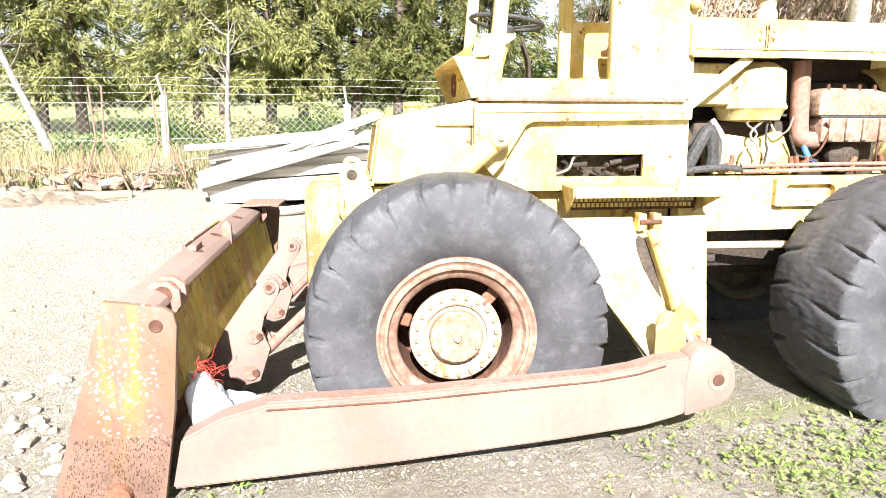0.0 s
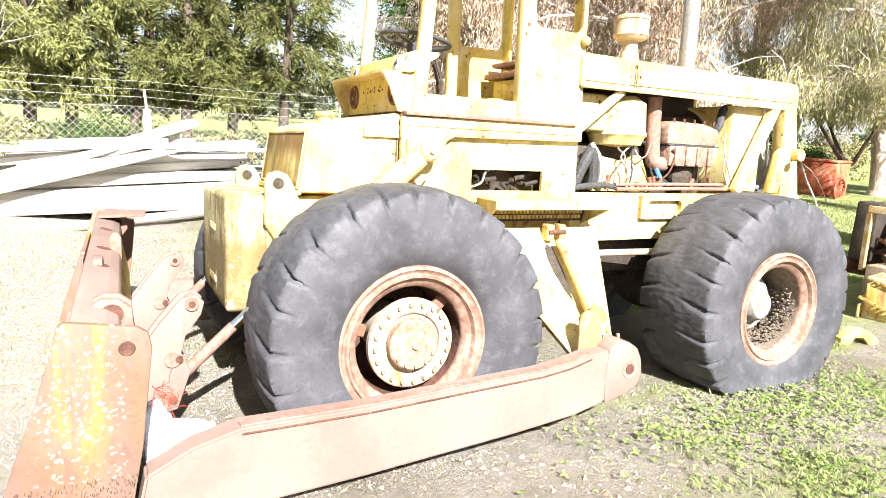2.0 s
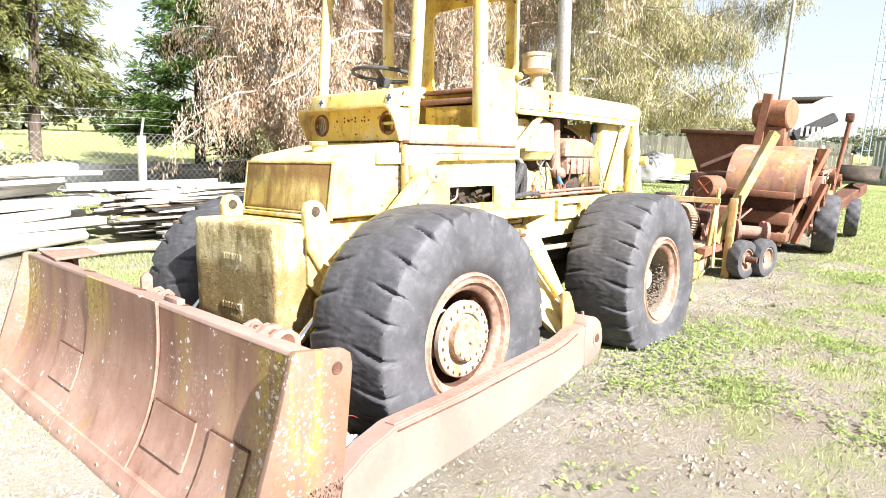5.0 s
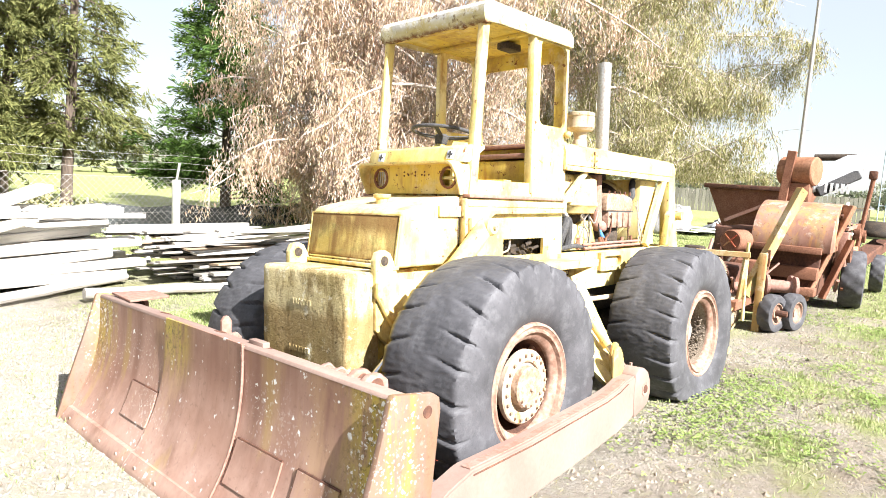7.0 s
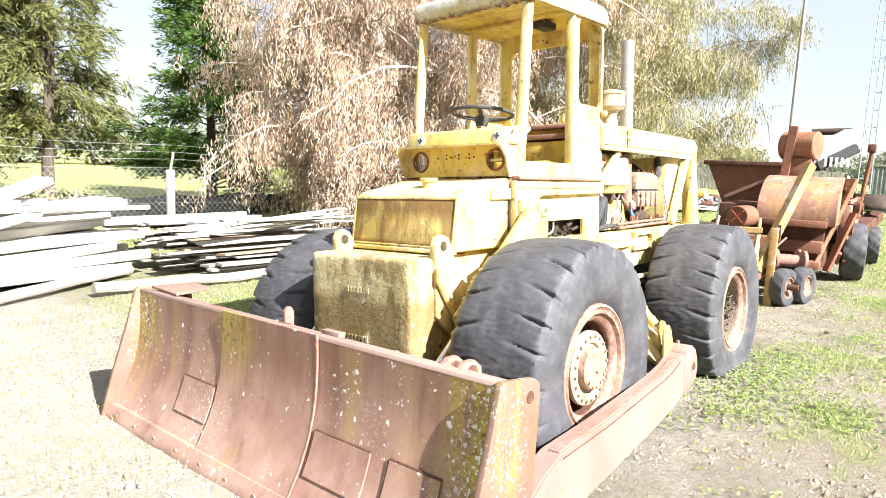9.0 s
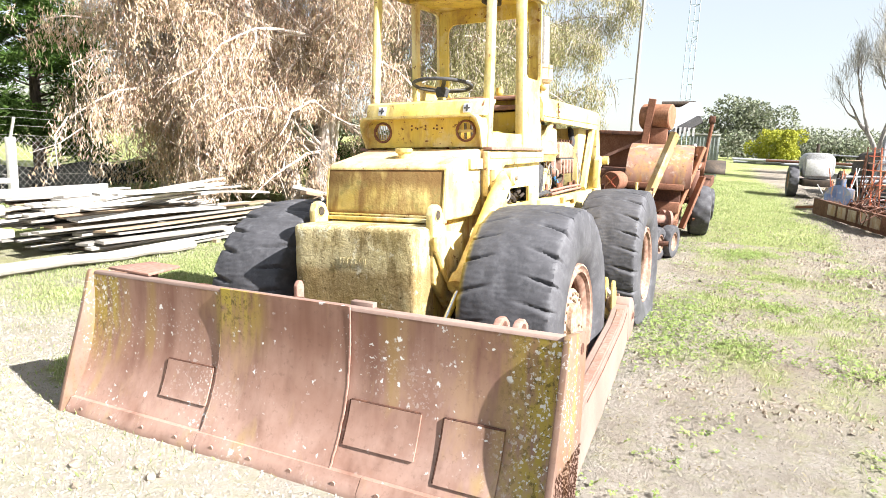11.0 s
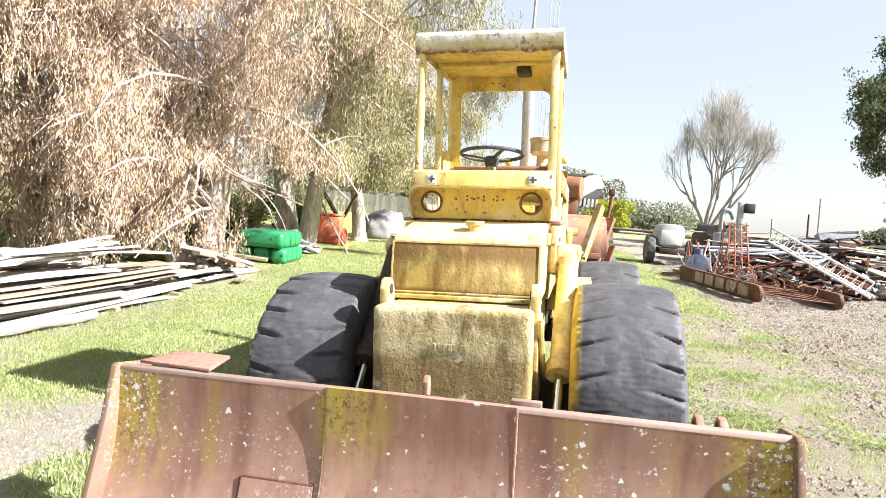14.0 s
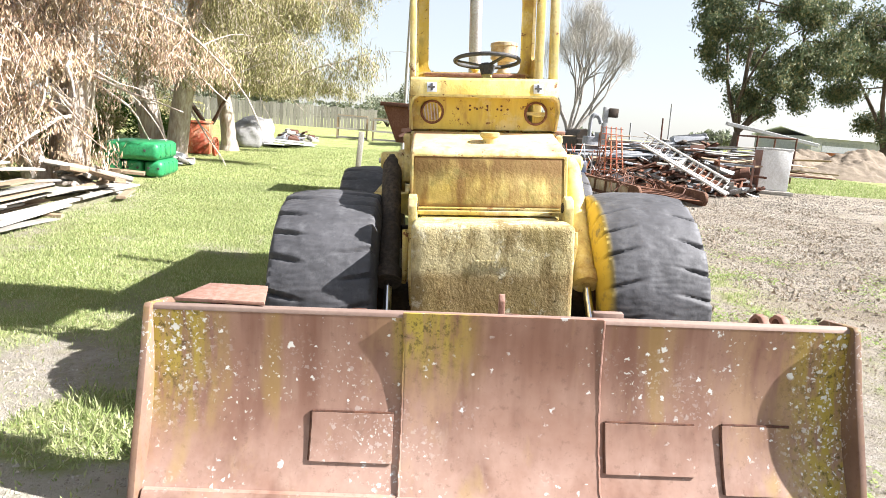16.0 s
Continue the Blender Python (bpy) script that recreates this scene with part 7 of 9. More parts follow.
def timber():
    r = random.Random(77)
    k = 0
    # first stack: thick pale beams
    g = gz(-1.0, 10.7)
    for layer in range(7):
        for j in range(6 - layer // 2):
            y = 10.0 + 0.27 * j + 0.10 * layer + r.uniform(-0.04, 0.04)
            ln = r.uniform(3.0, 3.8)
            k += 1
            plank(0.35 + r.uniform(-0.25, 0.25), y, g + 0.07 + 0.118 * layer, ln * r.uniform(0.8, 1.0), r.uniform(0.20, 0.28), r.uniform(0.10, 0.135), r.uniform(-5, 8) + 5, -0.9 * layer + r.uniform(-1.2, 1.0), 500 + k, PALE_WOOD, "thick pale squared beam in a stack")
    for j in range(4):
        k += 1
        plank(0.4 + r.uniform(-0.9, 0.9), 10.4 + r.uniform(-0.5, 0.5), g + 0.86 + 0.03 * j, r.uniform(1.6, 2.6), r.uniform(0.18, 0.28), r.uniform(0.05, 0.09), r.uniform(-4, 14), r.uniform(-4, 1), 560 + k, PALE_WOOD, "loose pale board on top of a stack", False, r.uniform(-8, 8))
    plank(-0.15, 10.55, g + 0.80, 3.0, 0.34, 0.10, 14, -17, 601, PALE_WOOD, "wide pale board slanting across the stack")
    plank(-0.35, 9.95, g + 0.60, 2.4, 0.30, 0.12, 10, -14, 602, PALE_WOOD, "wide pale board slanting across the stack")
    plank(0.3, 9.55, gz(0.3, 9.5) + 0.10, 3.8, 0.13, 0.13, 22, -0.5, 603, GREY_WOOD, "round pale pole lying on the ground", True)
    plank(2.55, 9.05, gz(2.5, 9.0) + 0.10, 3.0, 0.14, 0.14, -9, 0.5, 604, GREY_WOOD, "round pale pole lying on the ground", True)
    # second stack: thin boards in uneven courses
    for layer in range(13):
        for j in range(6):
            if layer > 8 and j < 2:
                continue
            x = 4.9 + r.uniform(-0.45, 0.45)
            y = 9.2 + 0.29 * j + 0.055 * layer + r.uniform(-0.09, 0.09)
            k += 1
            ln = r.uniform(3.6, 4.8) if r.random() < 0.75 else r.uniform(1.2, 2.6)
            if layer > 7:
                # the upper courses lie on the near half only
                ln, x = r.uniform(1.8, 3.0), 3.9 + r.uniform(-0.4, 0.4)
            plank(x if ln > 3 or layer > 7 else x + r.uniform(-1.0, 1.0), y, gz(x, y) + 0.05 + 0.052 * layer, ln, r.uniform(0.13, 0.26), r.uniform(0.020, 0.040), r.uniform(-4, 4) - 2, r.uniform(-0.9, 0.9), 700 + k,
                  (GREY_WOOD, GREY_WOOD, PALE_WOOD, GREY_WOOD, BROWN_WOOD, GREY_WOOD, GREY_WOOD)[k % 7], "thin weathered board in a loose stack", False, r.uniform(-6, 6))
    for j in range(8):
        k += 1
        x, y = 4.3 + r.uniform(-0.6, 0.6), 9.8 + r.uniform(-0.3, 0.9)
        plank(x, y, gz(x, y) + 0.70 + 0.018 * j, r.uniform(1.8, 3.2), r.uniform(0.10, 0.2), 0.03, r.uniform(-14, 12), r.uniform(-3, 3), 780 + k, (PALE_WOOD, GREY_WOOD)[j % 2], "loose board on top of a stack", False, r.uniform(-10, 10))
    # bearers under the stack
    for x in (3.2, 4.8, 6.4):
        k += 1
        plank(x, 10.1, gz(x, 10.1) + 0.02, 2.2, 0.10, 0.08, 88, 0, 790 + k, BROWN_WOOD, "dark bearer under a stack of boards")
    for j in range(9):
        x, y = 8.4 + r.uniform(-0.5, 0.7), 9.1 + 0.2 * j + r.uniform(-0.1, 0.1)
        k += 1
        plank(x, y, gz(x, y) + 0.05 + 0.05 * (j % 4), r.uniform(1.2, 2.6), r.uniform(0.12, 0.2), 0.04, r.uniform(-30, 25), r.uniform(-4, 4), 800 + k, GREY_WOOD if j % 3 else BROWN_WOOD, "short broken board in a heap")
    # white rail frame behind the stacks
    fr = thing("rail_frame", pose(4.1, 12.2, gz(4.1, 12.2), 0, 0, 2), "long white-painted rail frame on short legs", "rail")
    part("top_rail", B((-1.45, -0.05, 0.58), (1.45, 0.05, 0.68), 0.008), CONCRETE, fr)
    for x in (-1.4, -0.7, 0.0, 0.7, 1.4):
        part("leg", B((x - 0.04, -0.04, -0.02), (x + 0.04, 0.04, 0.58), 0.006), CONCRETE, fr)
    # broken wood by the gum tree
    for j in range(16):
        x, y = 9.6 + r.uniform(-0.7, 0.9), 10.0 + r.uniform(-0.5, 0.6)
        k += 1
        plank(x, y, gz(x, y) + r.uniform(0.06, 0.45), r.uniform(0.6, 1.6), r.uniform(0.10, 0.25), r.uniform(0.03, 0.09), r.uniform(0, 180), r.uniform(-18, 18), 900 + k, GREY_WOOD if j % 2 else BROWN_WOOD, "broken timber offcut in a heap", False, r.uniform(-20, 20))


timber()


def green_crate(x, y, z, lx, ly, lz, yaw, label):
    m = mottled("green_plastic", (0.015, 0.20, 0.07), (0.03, 0.27, 0.10), (0.012, 0.11, 0.04), 3, 0.4, 0, 25, 0.15)
    c = thing("plastic_float", pose(x, y, z, 0, 0, yaw), label, "plastic crate", "green moulded floats")
    bm = bmesh.new()
    box(bm, (-lx / 2, -ly / 2, 0), (lx / 2, ly / 2, lz), min(lz, ly) * 0.32, None, 4)
    body = part("shell", bm, m, c)
    n = 4
    for k in range(n):
        xx = -lx / 2 + lx * (k + 0.5) / n
        part("rib", B((xx - 0.035, -ly / 2 - 0.012, 0.07), (xx + 0.035, ly / 2 + 0.012, lz - 0.05), 0.02), m, body)
    for s in (-1, 1):
        h = bmesh.new()
        rod(h, (-lx / 2 - 0.006, s * ly * 0.25, lz * 0.55), (-lx / 2 + 0.02, s * ly * 0.25, lz * 0.55), 0.028, None, 14)
        part("plug", h, BLACK, body)


g0 = gz(12.0, 10.1)
for k in range(3):
    green_crate(12.2 + 0.05 * k, 10.38 - 0.42 * k, g0, 1.5, 0.40, 0.38, 4, "green moulded plastic float on the grass")
green_crate(12.2, 9.95, g0 + 0.375, 1.6, 1.15, 0.40, 3, "large green moulded plastic float on smaller ones")


def heap(name, label, cat, x, y, rx, ry, rz, count, mats, seed, size=(0.1, 0.35), flat=0.3, wide=0.4):
    """A heap of loose lumps, each a piece of the one heap."""
    r = random.Random(seed)
    h = thing(name, pose(x, y, gz(x, y)), label, cat)
    for k in range(count):
        a, d = r.uniform(0, 6.283), math.sqrt(r.random())
        px, py = rx * d * math.cos(a), ry * d * math.sin(a)
        pz = max(0.02, rz * (1 - d) * r.uniform(0.2, 1.0))
        s = r.uniform(*size)
        bm = bmesh.new()
        box(bm, (-s / 2, -s * wide, -s * flat / 2), (s / 2, s * wide, s * flat / 2), s * flat * 0.2, None, 1)
        for v in bm.verts:
            v.co += Vector((r.uniform(-1, 1), r.uniform(-1, 1), r.uniform(-1, 1))) * s * 0.07
        o = part("piece", bm, mats[k % len(mats)], h)
        o.matrix_local = pose(px, py, pz + s * flat * 0.5, r.uniform(-25, 25), r.uniform(-25, 25), r.uniform(0, 180))
    return h


SLATE = mottled("grey_slate", (0.24, 0.25, 0.27), (0.36, 0.37, 0.38), (0.14, 0.14, 0.15), 5, 0.7, 0, 30, 0.3)
WHITE_SHEET = mottled("dull_white_sheet", (0.66, 0.66, 0.66), (0.74, 0.74, 0.73), (0.5, 0.49, 0.46), 3, 0.6, 0, 20, 0.3)
RED_PAINT = paint("faded_red_paint", (0.40, 0.07, 0.04), (0.46, 0.15, 0.09), 1.4, 0.3)
heap("rubble_heap", "heap of broken slate and boards beside the gum trees", "rubble", 14.6, 10.4, 1.3, 0.8, 0.75, 70, [SLATE, GREY_WOOD, SLATE], 31)
def bulk_bag(x, y, s, h, seed, label):
    """A slumped, stuffed bag of woven plastic."""
    bm = bmesh.new()
    bmesh.ops.create_uvsphere(bm, u_segments=28, v_segments=16, radius=1.0)
    for v in bm.verts:
        c = v.co.copy()
        q = 1.0 / max(1e-6, (abs(c.x) ** 4 + abs(c.y) ** 4 + abs(c.z) ** 3) ** 0.27)
        k = q * (1 + 0.16 * noise.fractal(c * 2.2 + Vector((seed, 0, 0)), 0.9, 2.0, 4))
        v.co = Vector((c.x * s * k, c.y * s * k, max(0.0, (c.z * k + 0.75) * h * 0.58)))
    ob = part("bulk_bag", bm, BAG_CLOTH, None, "", 1.2)
    ob.matrix_world = pose(x, y, gz(x, y), 0, 0, 20 * seed)
    tagged(ob, label, "bag", "bags under the gum trees")


BAG_CLOTH = mottled("greyed_woven_bag", (0.24, 0.235, 0.23), (0.33, 0.325, 0.32), (0.15, 0.14, 0.13), 3, 0.8, 0, 40, 0.5, 0.01)
bulk_bag(22.6, 9.75, 0.55, 0.95, 1, "slumped grey woven bulk bag on the grass")
bulk_bag(23.9, 9.6, 0.6, 1.1, 2, "stuffed grey woven bulk bag on the grass")
for k in range(5):
    x, y = 23.6 + 0.45 * k, 8.7 - 0.1 * k
    plank(x, y, gz(x, y) + 0.10 + 0.06 * (k % 3), 2.0, 0.7, 0.03, 35 * k, 3 - 2 * k, 1000 + k, WHITE_SHEET, "flat white sheet lying on the grass")
heap("rubble_heap", "low heap of dark scrap beside the grass", "rubble", 29.0, 8.6, 2.0, 0.8, 0.7, 40, [SLATE, RUST_DARK, GREY_WOOD], 33, (0.2, 0.6))
heap("brick_heap", "low heap of broken bricks in front of the fence", "rubble", -3.6, 11.4, 1.4, 0.5, 0.45, 60, [RUST_PALE, CONCRETE, BROWN_WOOD], 34, (0.12, 0.3), 0.4)
bx = thing("tool_chest", pose(18.6, 10.6, gz(18.6, 10.6), 0, 0, 8), "faded red steel chest under the trees", "chest")
part("body", B((-0.5, -0.55, 0), (0.5, 0.55, 0.95), 0.02), RED_PAINT, bx)
part("lid", B((-0.52, -0.57, 0.955), (0.52, 0.57, 1.02), 0.015), RED_PAINT, bx)
tl = thing("plough_wheel", pose(18.0, 9.75, gz(18.0, 9.75)), "small red iron wheel leaning on the chest", "wheel")
w_ = bmesh.new()
lathe(w_, [(0.26, -0.04), (0.30, -0.04), (0.30, 0.04), (0.26, 0.04)], (0, 0, 0.29), "y", 28, True)
for k in range(6):
    a = math.pi * k / 6
    bar(w_, (-0.27 * math.cos(a), 0, 0.29 - 0.27 * math.sin(a)), (0.27 * math.cos(a), 0, 0.29 + 0.27 * math.sin(a)), 0.03, 0.02)
part("rim", w_, RED_PAINT, tl)
# far board fence and yard frames at the end of the grass
ff = thing("board_fence", pose(47, 12, gz(47, 12)), "pale board fence closing the far end", "fence")
for k in range(60):
    part("board", B((0, -7 + 0.25 * k, 0), (0.03, -7 + 0.25 * k + 0.22, 1.6 + 0.05 * math.sin(k * 1.7)), 0), GREY_WOOD, ff)
for x, y, w, h in ((33.5, 6.2, 1.6, 1.25), (33.0, 4.4, 1.3, 1.2)):
    cf = thing("crate_frame", pose(x, y, gz(x, y)), "dark timber frame crate at the end of the grass", "crate")
    for yy in (-w / 2, w / 2):
        for xx in (-0.4, 0.4):
            part("post", B((xx - 0.04, yy - 0.04, 0), (xx + 0.04, yy + 0.04, h), 0), BROWN_WOOD, cf)
    for z in (0.1, h * 0.45, h - 0.05):
        part("rail", B((-0.45, -w / 2 - 0.03, z - 0.05), (-0.40, w / 2 + 0.03, z + 0.05), 0), GREY_WOOD, cf)
    part("lid", B((-0.45, -w / 2, h), (0.45, w / 2, h + 0.05), 0), BROWN_WOOD, cf)
pst = thing("timber_post", pose(14.2, 5.15, gz(14.2, 5.15), 3, 0, 0), "lone pale timber post beyond the dozer", "post")
part("shaft", B((-0.06, -0.07, -0.05), (0.06, 0.07, 1.25), 0.01), GREY_WOOD, pst)

# rusty trestle frames and weeds before the fence
for x in (-3.05, -2.15):
    tf_ = thing("trestle_frame", pose(x, 11.0, gz(x, 11.0), 0, 0, rnd.uniform(-15, 15)), "thin rusty steel trestle frame", "trestle", "rusty trestles")
    for s in (-1, 1):
        part("leg", R((s * 0.38, 0, -0.02), (s * 0.05, 0, 0.85), 0.016, None, 8), RUST_PALE, tf_)
        part("upright", R((s * 0.06, 0.0, 0.80), (s * 0.10, 0.02, 1.62), 0.014, None, 8), RUST_PALE, tf_)
    for z, h in ((0.28, 0.28), (0.80, 0.08), (1.25, 0.09)):
        part("rung", R((-h, 0, z), (h, 0, z), 0.012, None, 8), RUST_PALE, tf_)
for k, (x, y, ln) in enumerate(((-3.4, 10.4, 1.7), (-4.4, 10.0, 1.8), (-4.8, 9.4, 1.6))):
    plank(x, y, gz(x, y) + 0.07, ln, 0.13, 0.12, 8 + 20 * k, 2, 950 + k, BROWN_WOOD, "dark old sleeper lying in the dirt")

# low dark windbreak cloth in the paddock behind the fence
cloth = mottled("dark_shade_cloth", (0.05, 0.055, 0.055), (0.085, 0.09, 0.088), (0.03, 0.032, 0.03), 1.5, 0.9, 0, 60, 0.3)
wb = thing("windbreak", pose(-3.0, 17.5, 0), "low dark shade-cloth windbreak behind the wire fence", "windbreak")
for k in range(5):
    x = 5.2 + 2.5 * k
    bm = bmesh.new()
    rows = [[bm.verts.new((x + 2.5 * i / 8, 0.04 * math.sin(i * 1.7 + k) * (1 - j / 3), gz(x - 3.0 + 2.5 * i / 8, 17.5) + (0.66 + 0.05 * math.sin(i * 0.8 + k)) * j / 3)) for i in range(9)] for j in range(4)]
    for a, b in zip(rows, rows[1:]):
        for i in range(8):
            bm.faces.new((a[i], a[i + 1], b[i + 1], b[i]))
    part("cloth", bm, cloth, wb)
    part("post", R((x, 0.05, gz(x - 3, 17.5) - 0.05), (x, 0.05, 0.66), 0.03, None, 8), GREY_WOOD, wb)

# dry brush thrown against the fence
bh = thing("brush_heap", pose(-3.3, 11.7, gz(-3.3, 11.7)), "tangle of dry sticks and prunings along the fence", "brush")
rb = random.Random(91)
for k in range(110):
    x, y = rb.uniform(-1.7, 1.6), rb.uniform(-0.5, 0.7)
    a, ln = rb.uniform(0, 6.28), rb.uniform(0.3, 1.0)
    z = rb.uniform(0.03, 0.30)
    part("stick", T(smoothline([(x, y, z), (x + 0.5 * ln * math.cos(a), y + 0.3 * ln * math.sin(a), z + rb.uniform(-0.02, 0.18)), (x + ln * math.cos(a), y + 0.6 * ln * math.sin(a), max(0.03, z + rb.uniform(-0.2, 0.25)))], 2), rb.uniform(0.006, 0.016), 5), (BROWN_WOOD, GREY_WOOD, RUST_PALE)[k % 3], bh)

# ---- winch trailer and rusty harvester behind the dozer ----
def tyred_wheel(parent, x, y, z, r, w, axis_yaw, seed, lug=True, rim_mat=None):
    bm = bmesh.new()
    n = 72
    prof = [(0.55, -0.40), (0.62, -0.5), (0.80, -0.52), (0.93, -0.47), (0.985, -0.36), (1.0, -0.15), (1.0, 0.15), (0.985, 0.36), (0.93, 0.47), (0.80, 0.52), (0.62, 0.5), (0.55, 0.40)]
    rows = []
    for i in range(n):
        a = 2 * math.pi * i / n
        row = []
        for j, (pr, pw) in enumerate(prof):
            q = pr
            if lug and pr > 0.95:
                q -= 0.055 if (i + (3 if pw > 0 else 0)) % 6 < 3 else 0
            row.append(bm.verts.new((q * r * math.cos(a), pw * w, q * r * math.sin(a))))
        rows.append(row)
    for i in range(n):
        a, b = rows[i], rows[(i + 1) % n]
        for j in range(len(prof) - 1):
            bm.faces.new((a[j], a[j + 1], b[j + 1], b[j]))
    t = part("tyre", bm, TYRE, parent)
    t.matrix_local = pose(x, y, z, 0, 0, axis_yaw)
    rb = bmesh.new()
    lathe(rb, [(0.57 * r, -0.42 * w), (0.52 * r, -0.44 * w), (0.48 * r, -0.30 * w), (0.22 * r, -0.10 * w), (0.20 * r, -0.30 * w), (0.0, -0.30 * w)], (0, 0, 0), "y", 32)
    lathe(rb, [(0.57 * r, 0.42 * w), (0.50 * r, 0.40 * w), (0.30 * r, 0.1 * w), (0.0, 0.1 * w)], (0, 0, 0), "y", 32)
    part("rim", rb, rim_mat or RIM, t)
    return t


wt = thing("winch_trailer", pose(5.4, 2.75, gz(5.4, 2.75)), "rusty yellow winch trailer with a slanting boom", "winch")
G5 = -gz(5.4, 2.75)
def W5(x, y, z):
    return (x - 5.4, y - 2.75, z + G5)


BOOM = paint("weathered_boom_paint", (0.27, 0.175, 0.065), (0.34, 0.24, 0.12), 2.2, 0.9)
bm = bmesh.new()
gp_ = gz(6.6, 2.74)
box(bm, W5(6.55, 2.69, gp_), W5(6.64, 2.78, 0.98), 0.006)
part("post", bm, BOOM, wt, "upright yellow post")
bm = bmesh.new()
bar(bm, W5(6.55, 2.90, 0.40), W5(7.2, 2.48, 1.83), 0.10, 0.13, 0.006)
boom = part("boom", bm, BOOM, wt, "slanting yellow timber boom")
bm = bmesh.new()
bar(bm, W5(6.75, 2.70, 1.02), W5(6.77, 2.70, 0.80), 0.03, 0.04)
part("clamp", bm, RUST, boom)
bm = bmesh.new()
bar(bm, W5(6.3, 3.5, 0.93), W5(6.4, 2.85, 0.95), 0.06, 0.07, 0.005)
part("cross_rail", bm, BOOM, wt)
for p_, q_ in (((6.3, 3.48, 0.9), (6.35, 3.48, 0.3)), ((6.4, 2.9, 0.92), (6.45, 2.95, 0.3))):
    bm = bmesh.new()
    bar(bm, W5(*p_), W5(*q_), 0.05, 0.05, 0.004)
    part("rail_leg", bm, BOOM, wt)
bm = bmesh.new()
tube(bm, [W5(6.5, 2.91, 1.10), W5(6.5, 2.90, 0.60), W5(6.5, 2.88, 0.08)], 0.022, 10)
part("lever", bm, YELLOW, wt, "long yellow lever")
bm = bmesh.new()
bar(bm, W5(6.15, 2.95, 0.30), W5(7.9, 2.95, 0.30), 0.10, 0.12, 0.006)
part("side_beam", bm, RUST, wt)
bm = bmesh.new()
bar(bm, W5(6.15, 3.75, 0.30), W5(7.9, 3.75, 0.30), 0.10, 0.12, 0.006)
part("side_beam", bm, RUST, wt)
bm = bmesh.new()
box(bm, W5(6.25, 2.98, 0.02), W5(6.75, 3.4, 0.38), 0.01)
part("gear_case", bm, BROWN_WOOD, wt)
gear = bmesh.new()
n = 44
ring_o = []
for i in range(n * 2):
    a = 2 * math.pi * i / (n * 2)
    rr = 0.25 if i % 2 else 0.228
    ring_o.append((rr * math.cos(a), rr * math.sin(a)))
inn = [(0.185 * math.cos(2 * math.pi * i / (n * 2)), 0.185 * math.sin(2 * math.pi * i / (n * 2))) for i in range(n * 2)]
plate_with_hole(gear, ring_o, inn, -0.055, 0.055, "yz")
for k in range(2):
    a = math.pi * k / 2 + 0.5
    bar(gear, (0, -0.19 * math.cos(a), -0.19 * math.sin(a)), (0, 0.19 * math.cos(a), 0.19 * math.sin(a)), 0.035, 0.05)
rod(gear, (-0.1, 0, 0), (0.1, 0, 0), 0.06, None, 14)
g_ = part("gear", gear, CAP_RUST, wt, "large rusty gear wheel")
g_.matrix_local = Matrix.Translation(W5(6.75, 3.38, 0.60)) @ pose(0, 0, 0, 0, 0, -38)
for (x, y, z, r) in ((7.6, 2.72, 0.46, 0.17), (7.3, 2.62, 0.50, 0.15), (7.0, 3.0, 0.45, 0.14)):
    sp = bmesh.new()
    lathe(sp, [(0.03, -0.20), (r, -0.20), (r, -0.16), (r * 0.55, -0.14), (r * 0.55, 0.14), (r, 0.16), (r, 0.20), (0.03, 0.20)], (0, 0, 0), "y", 24)
    o = part("cable_drum", sp, RUST_PALE, wt, "flanged cable drum")
    o.matrix_local = Matrix.Translation(W5(x, y, z)) @ pose(0, 0, 0, 0, 0, 25)
can = bmesh.new()
lathe(can, [(0.0, -0.20), (0.15, -0.20), (0.165, -0.18), (0.165, 0.2), (0.15, 0.22), (0.0, 0.22)], (0, 0, 0), "x", 28)
o = part("canister", can, RUST, wt, "round rusty canister with a crossed end")
o.matrix_local = Matrix.Translation(W5(7.95, 3.40, 1.03)) @ pose(0, 0, 0, 0, 0, -12)
cr = bmesh.new()
for s in (-1, 1):
    bar(cr, (-0.207, -0.09, -0.09 * s), (-0.207, 0.09, 0.09 * s), 0.012, 0.02)
part("cross_mark", cr, RED_PAINT, o)
part("canister_stand", B(W5(7.85, 3.3, 0.36), W5(8.05, 3.5, 0.88), 0.01), RUST_DARK, wt)
for x, y in ((6.70, 2.58), (7.02, 2.40), (7.75, 2.62)):
    tyred_wheel(wt, *W5(x, y, gz(x, y) + 0.25), 0.25, 0.17, -16, 3)
part("axle", R(W5(6.7, 2.4, 0.22), W5(6.7, 3.8, 0.22), 0.04, None, 10), RUST_DARK, wt)
mot = bmesh.new()
box(mot, W5(6.9, 3.1, 0.30), W5(7.5, 3.6, 0.74), 0.04)
rod(mot, W5(6.8, 3.3, 0.60), W5(7.6, 3.3, 0.60), 0.12, None, 18)
part("winch_motor", mot, RUST_DARK, wt)

for k, (x, y, z, lx, ly, lz) in enumerate(((7.05, 3.55, 0.36, 0.5, 0.10, 0.55), (7.75, 3.15, 0.36, 0.30, 0.5, 0.42), (6.65, 3.62, 0.36, 0.25, 0.22, 0.62), (7.4, 2.95, 0.36, 0.6, 0.08, 0.25))):
    part("bearing_block", B(W5(x - lx / 2, y - ly / 2, z), W5(x + lx / 2, y + ly / 2, z + lz), 0.02), (RUST_DARK, RUST, OIL_AND_SHADE)[k % 3], wt)
rw = random.Random(23)
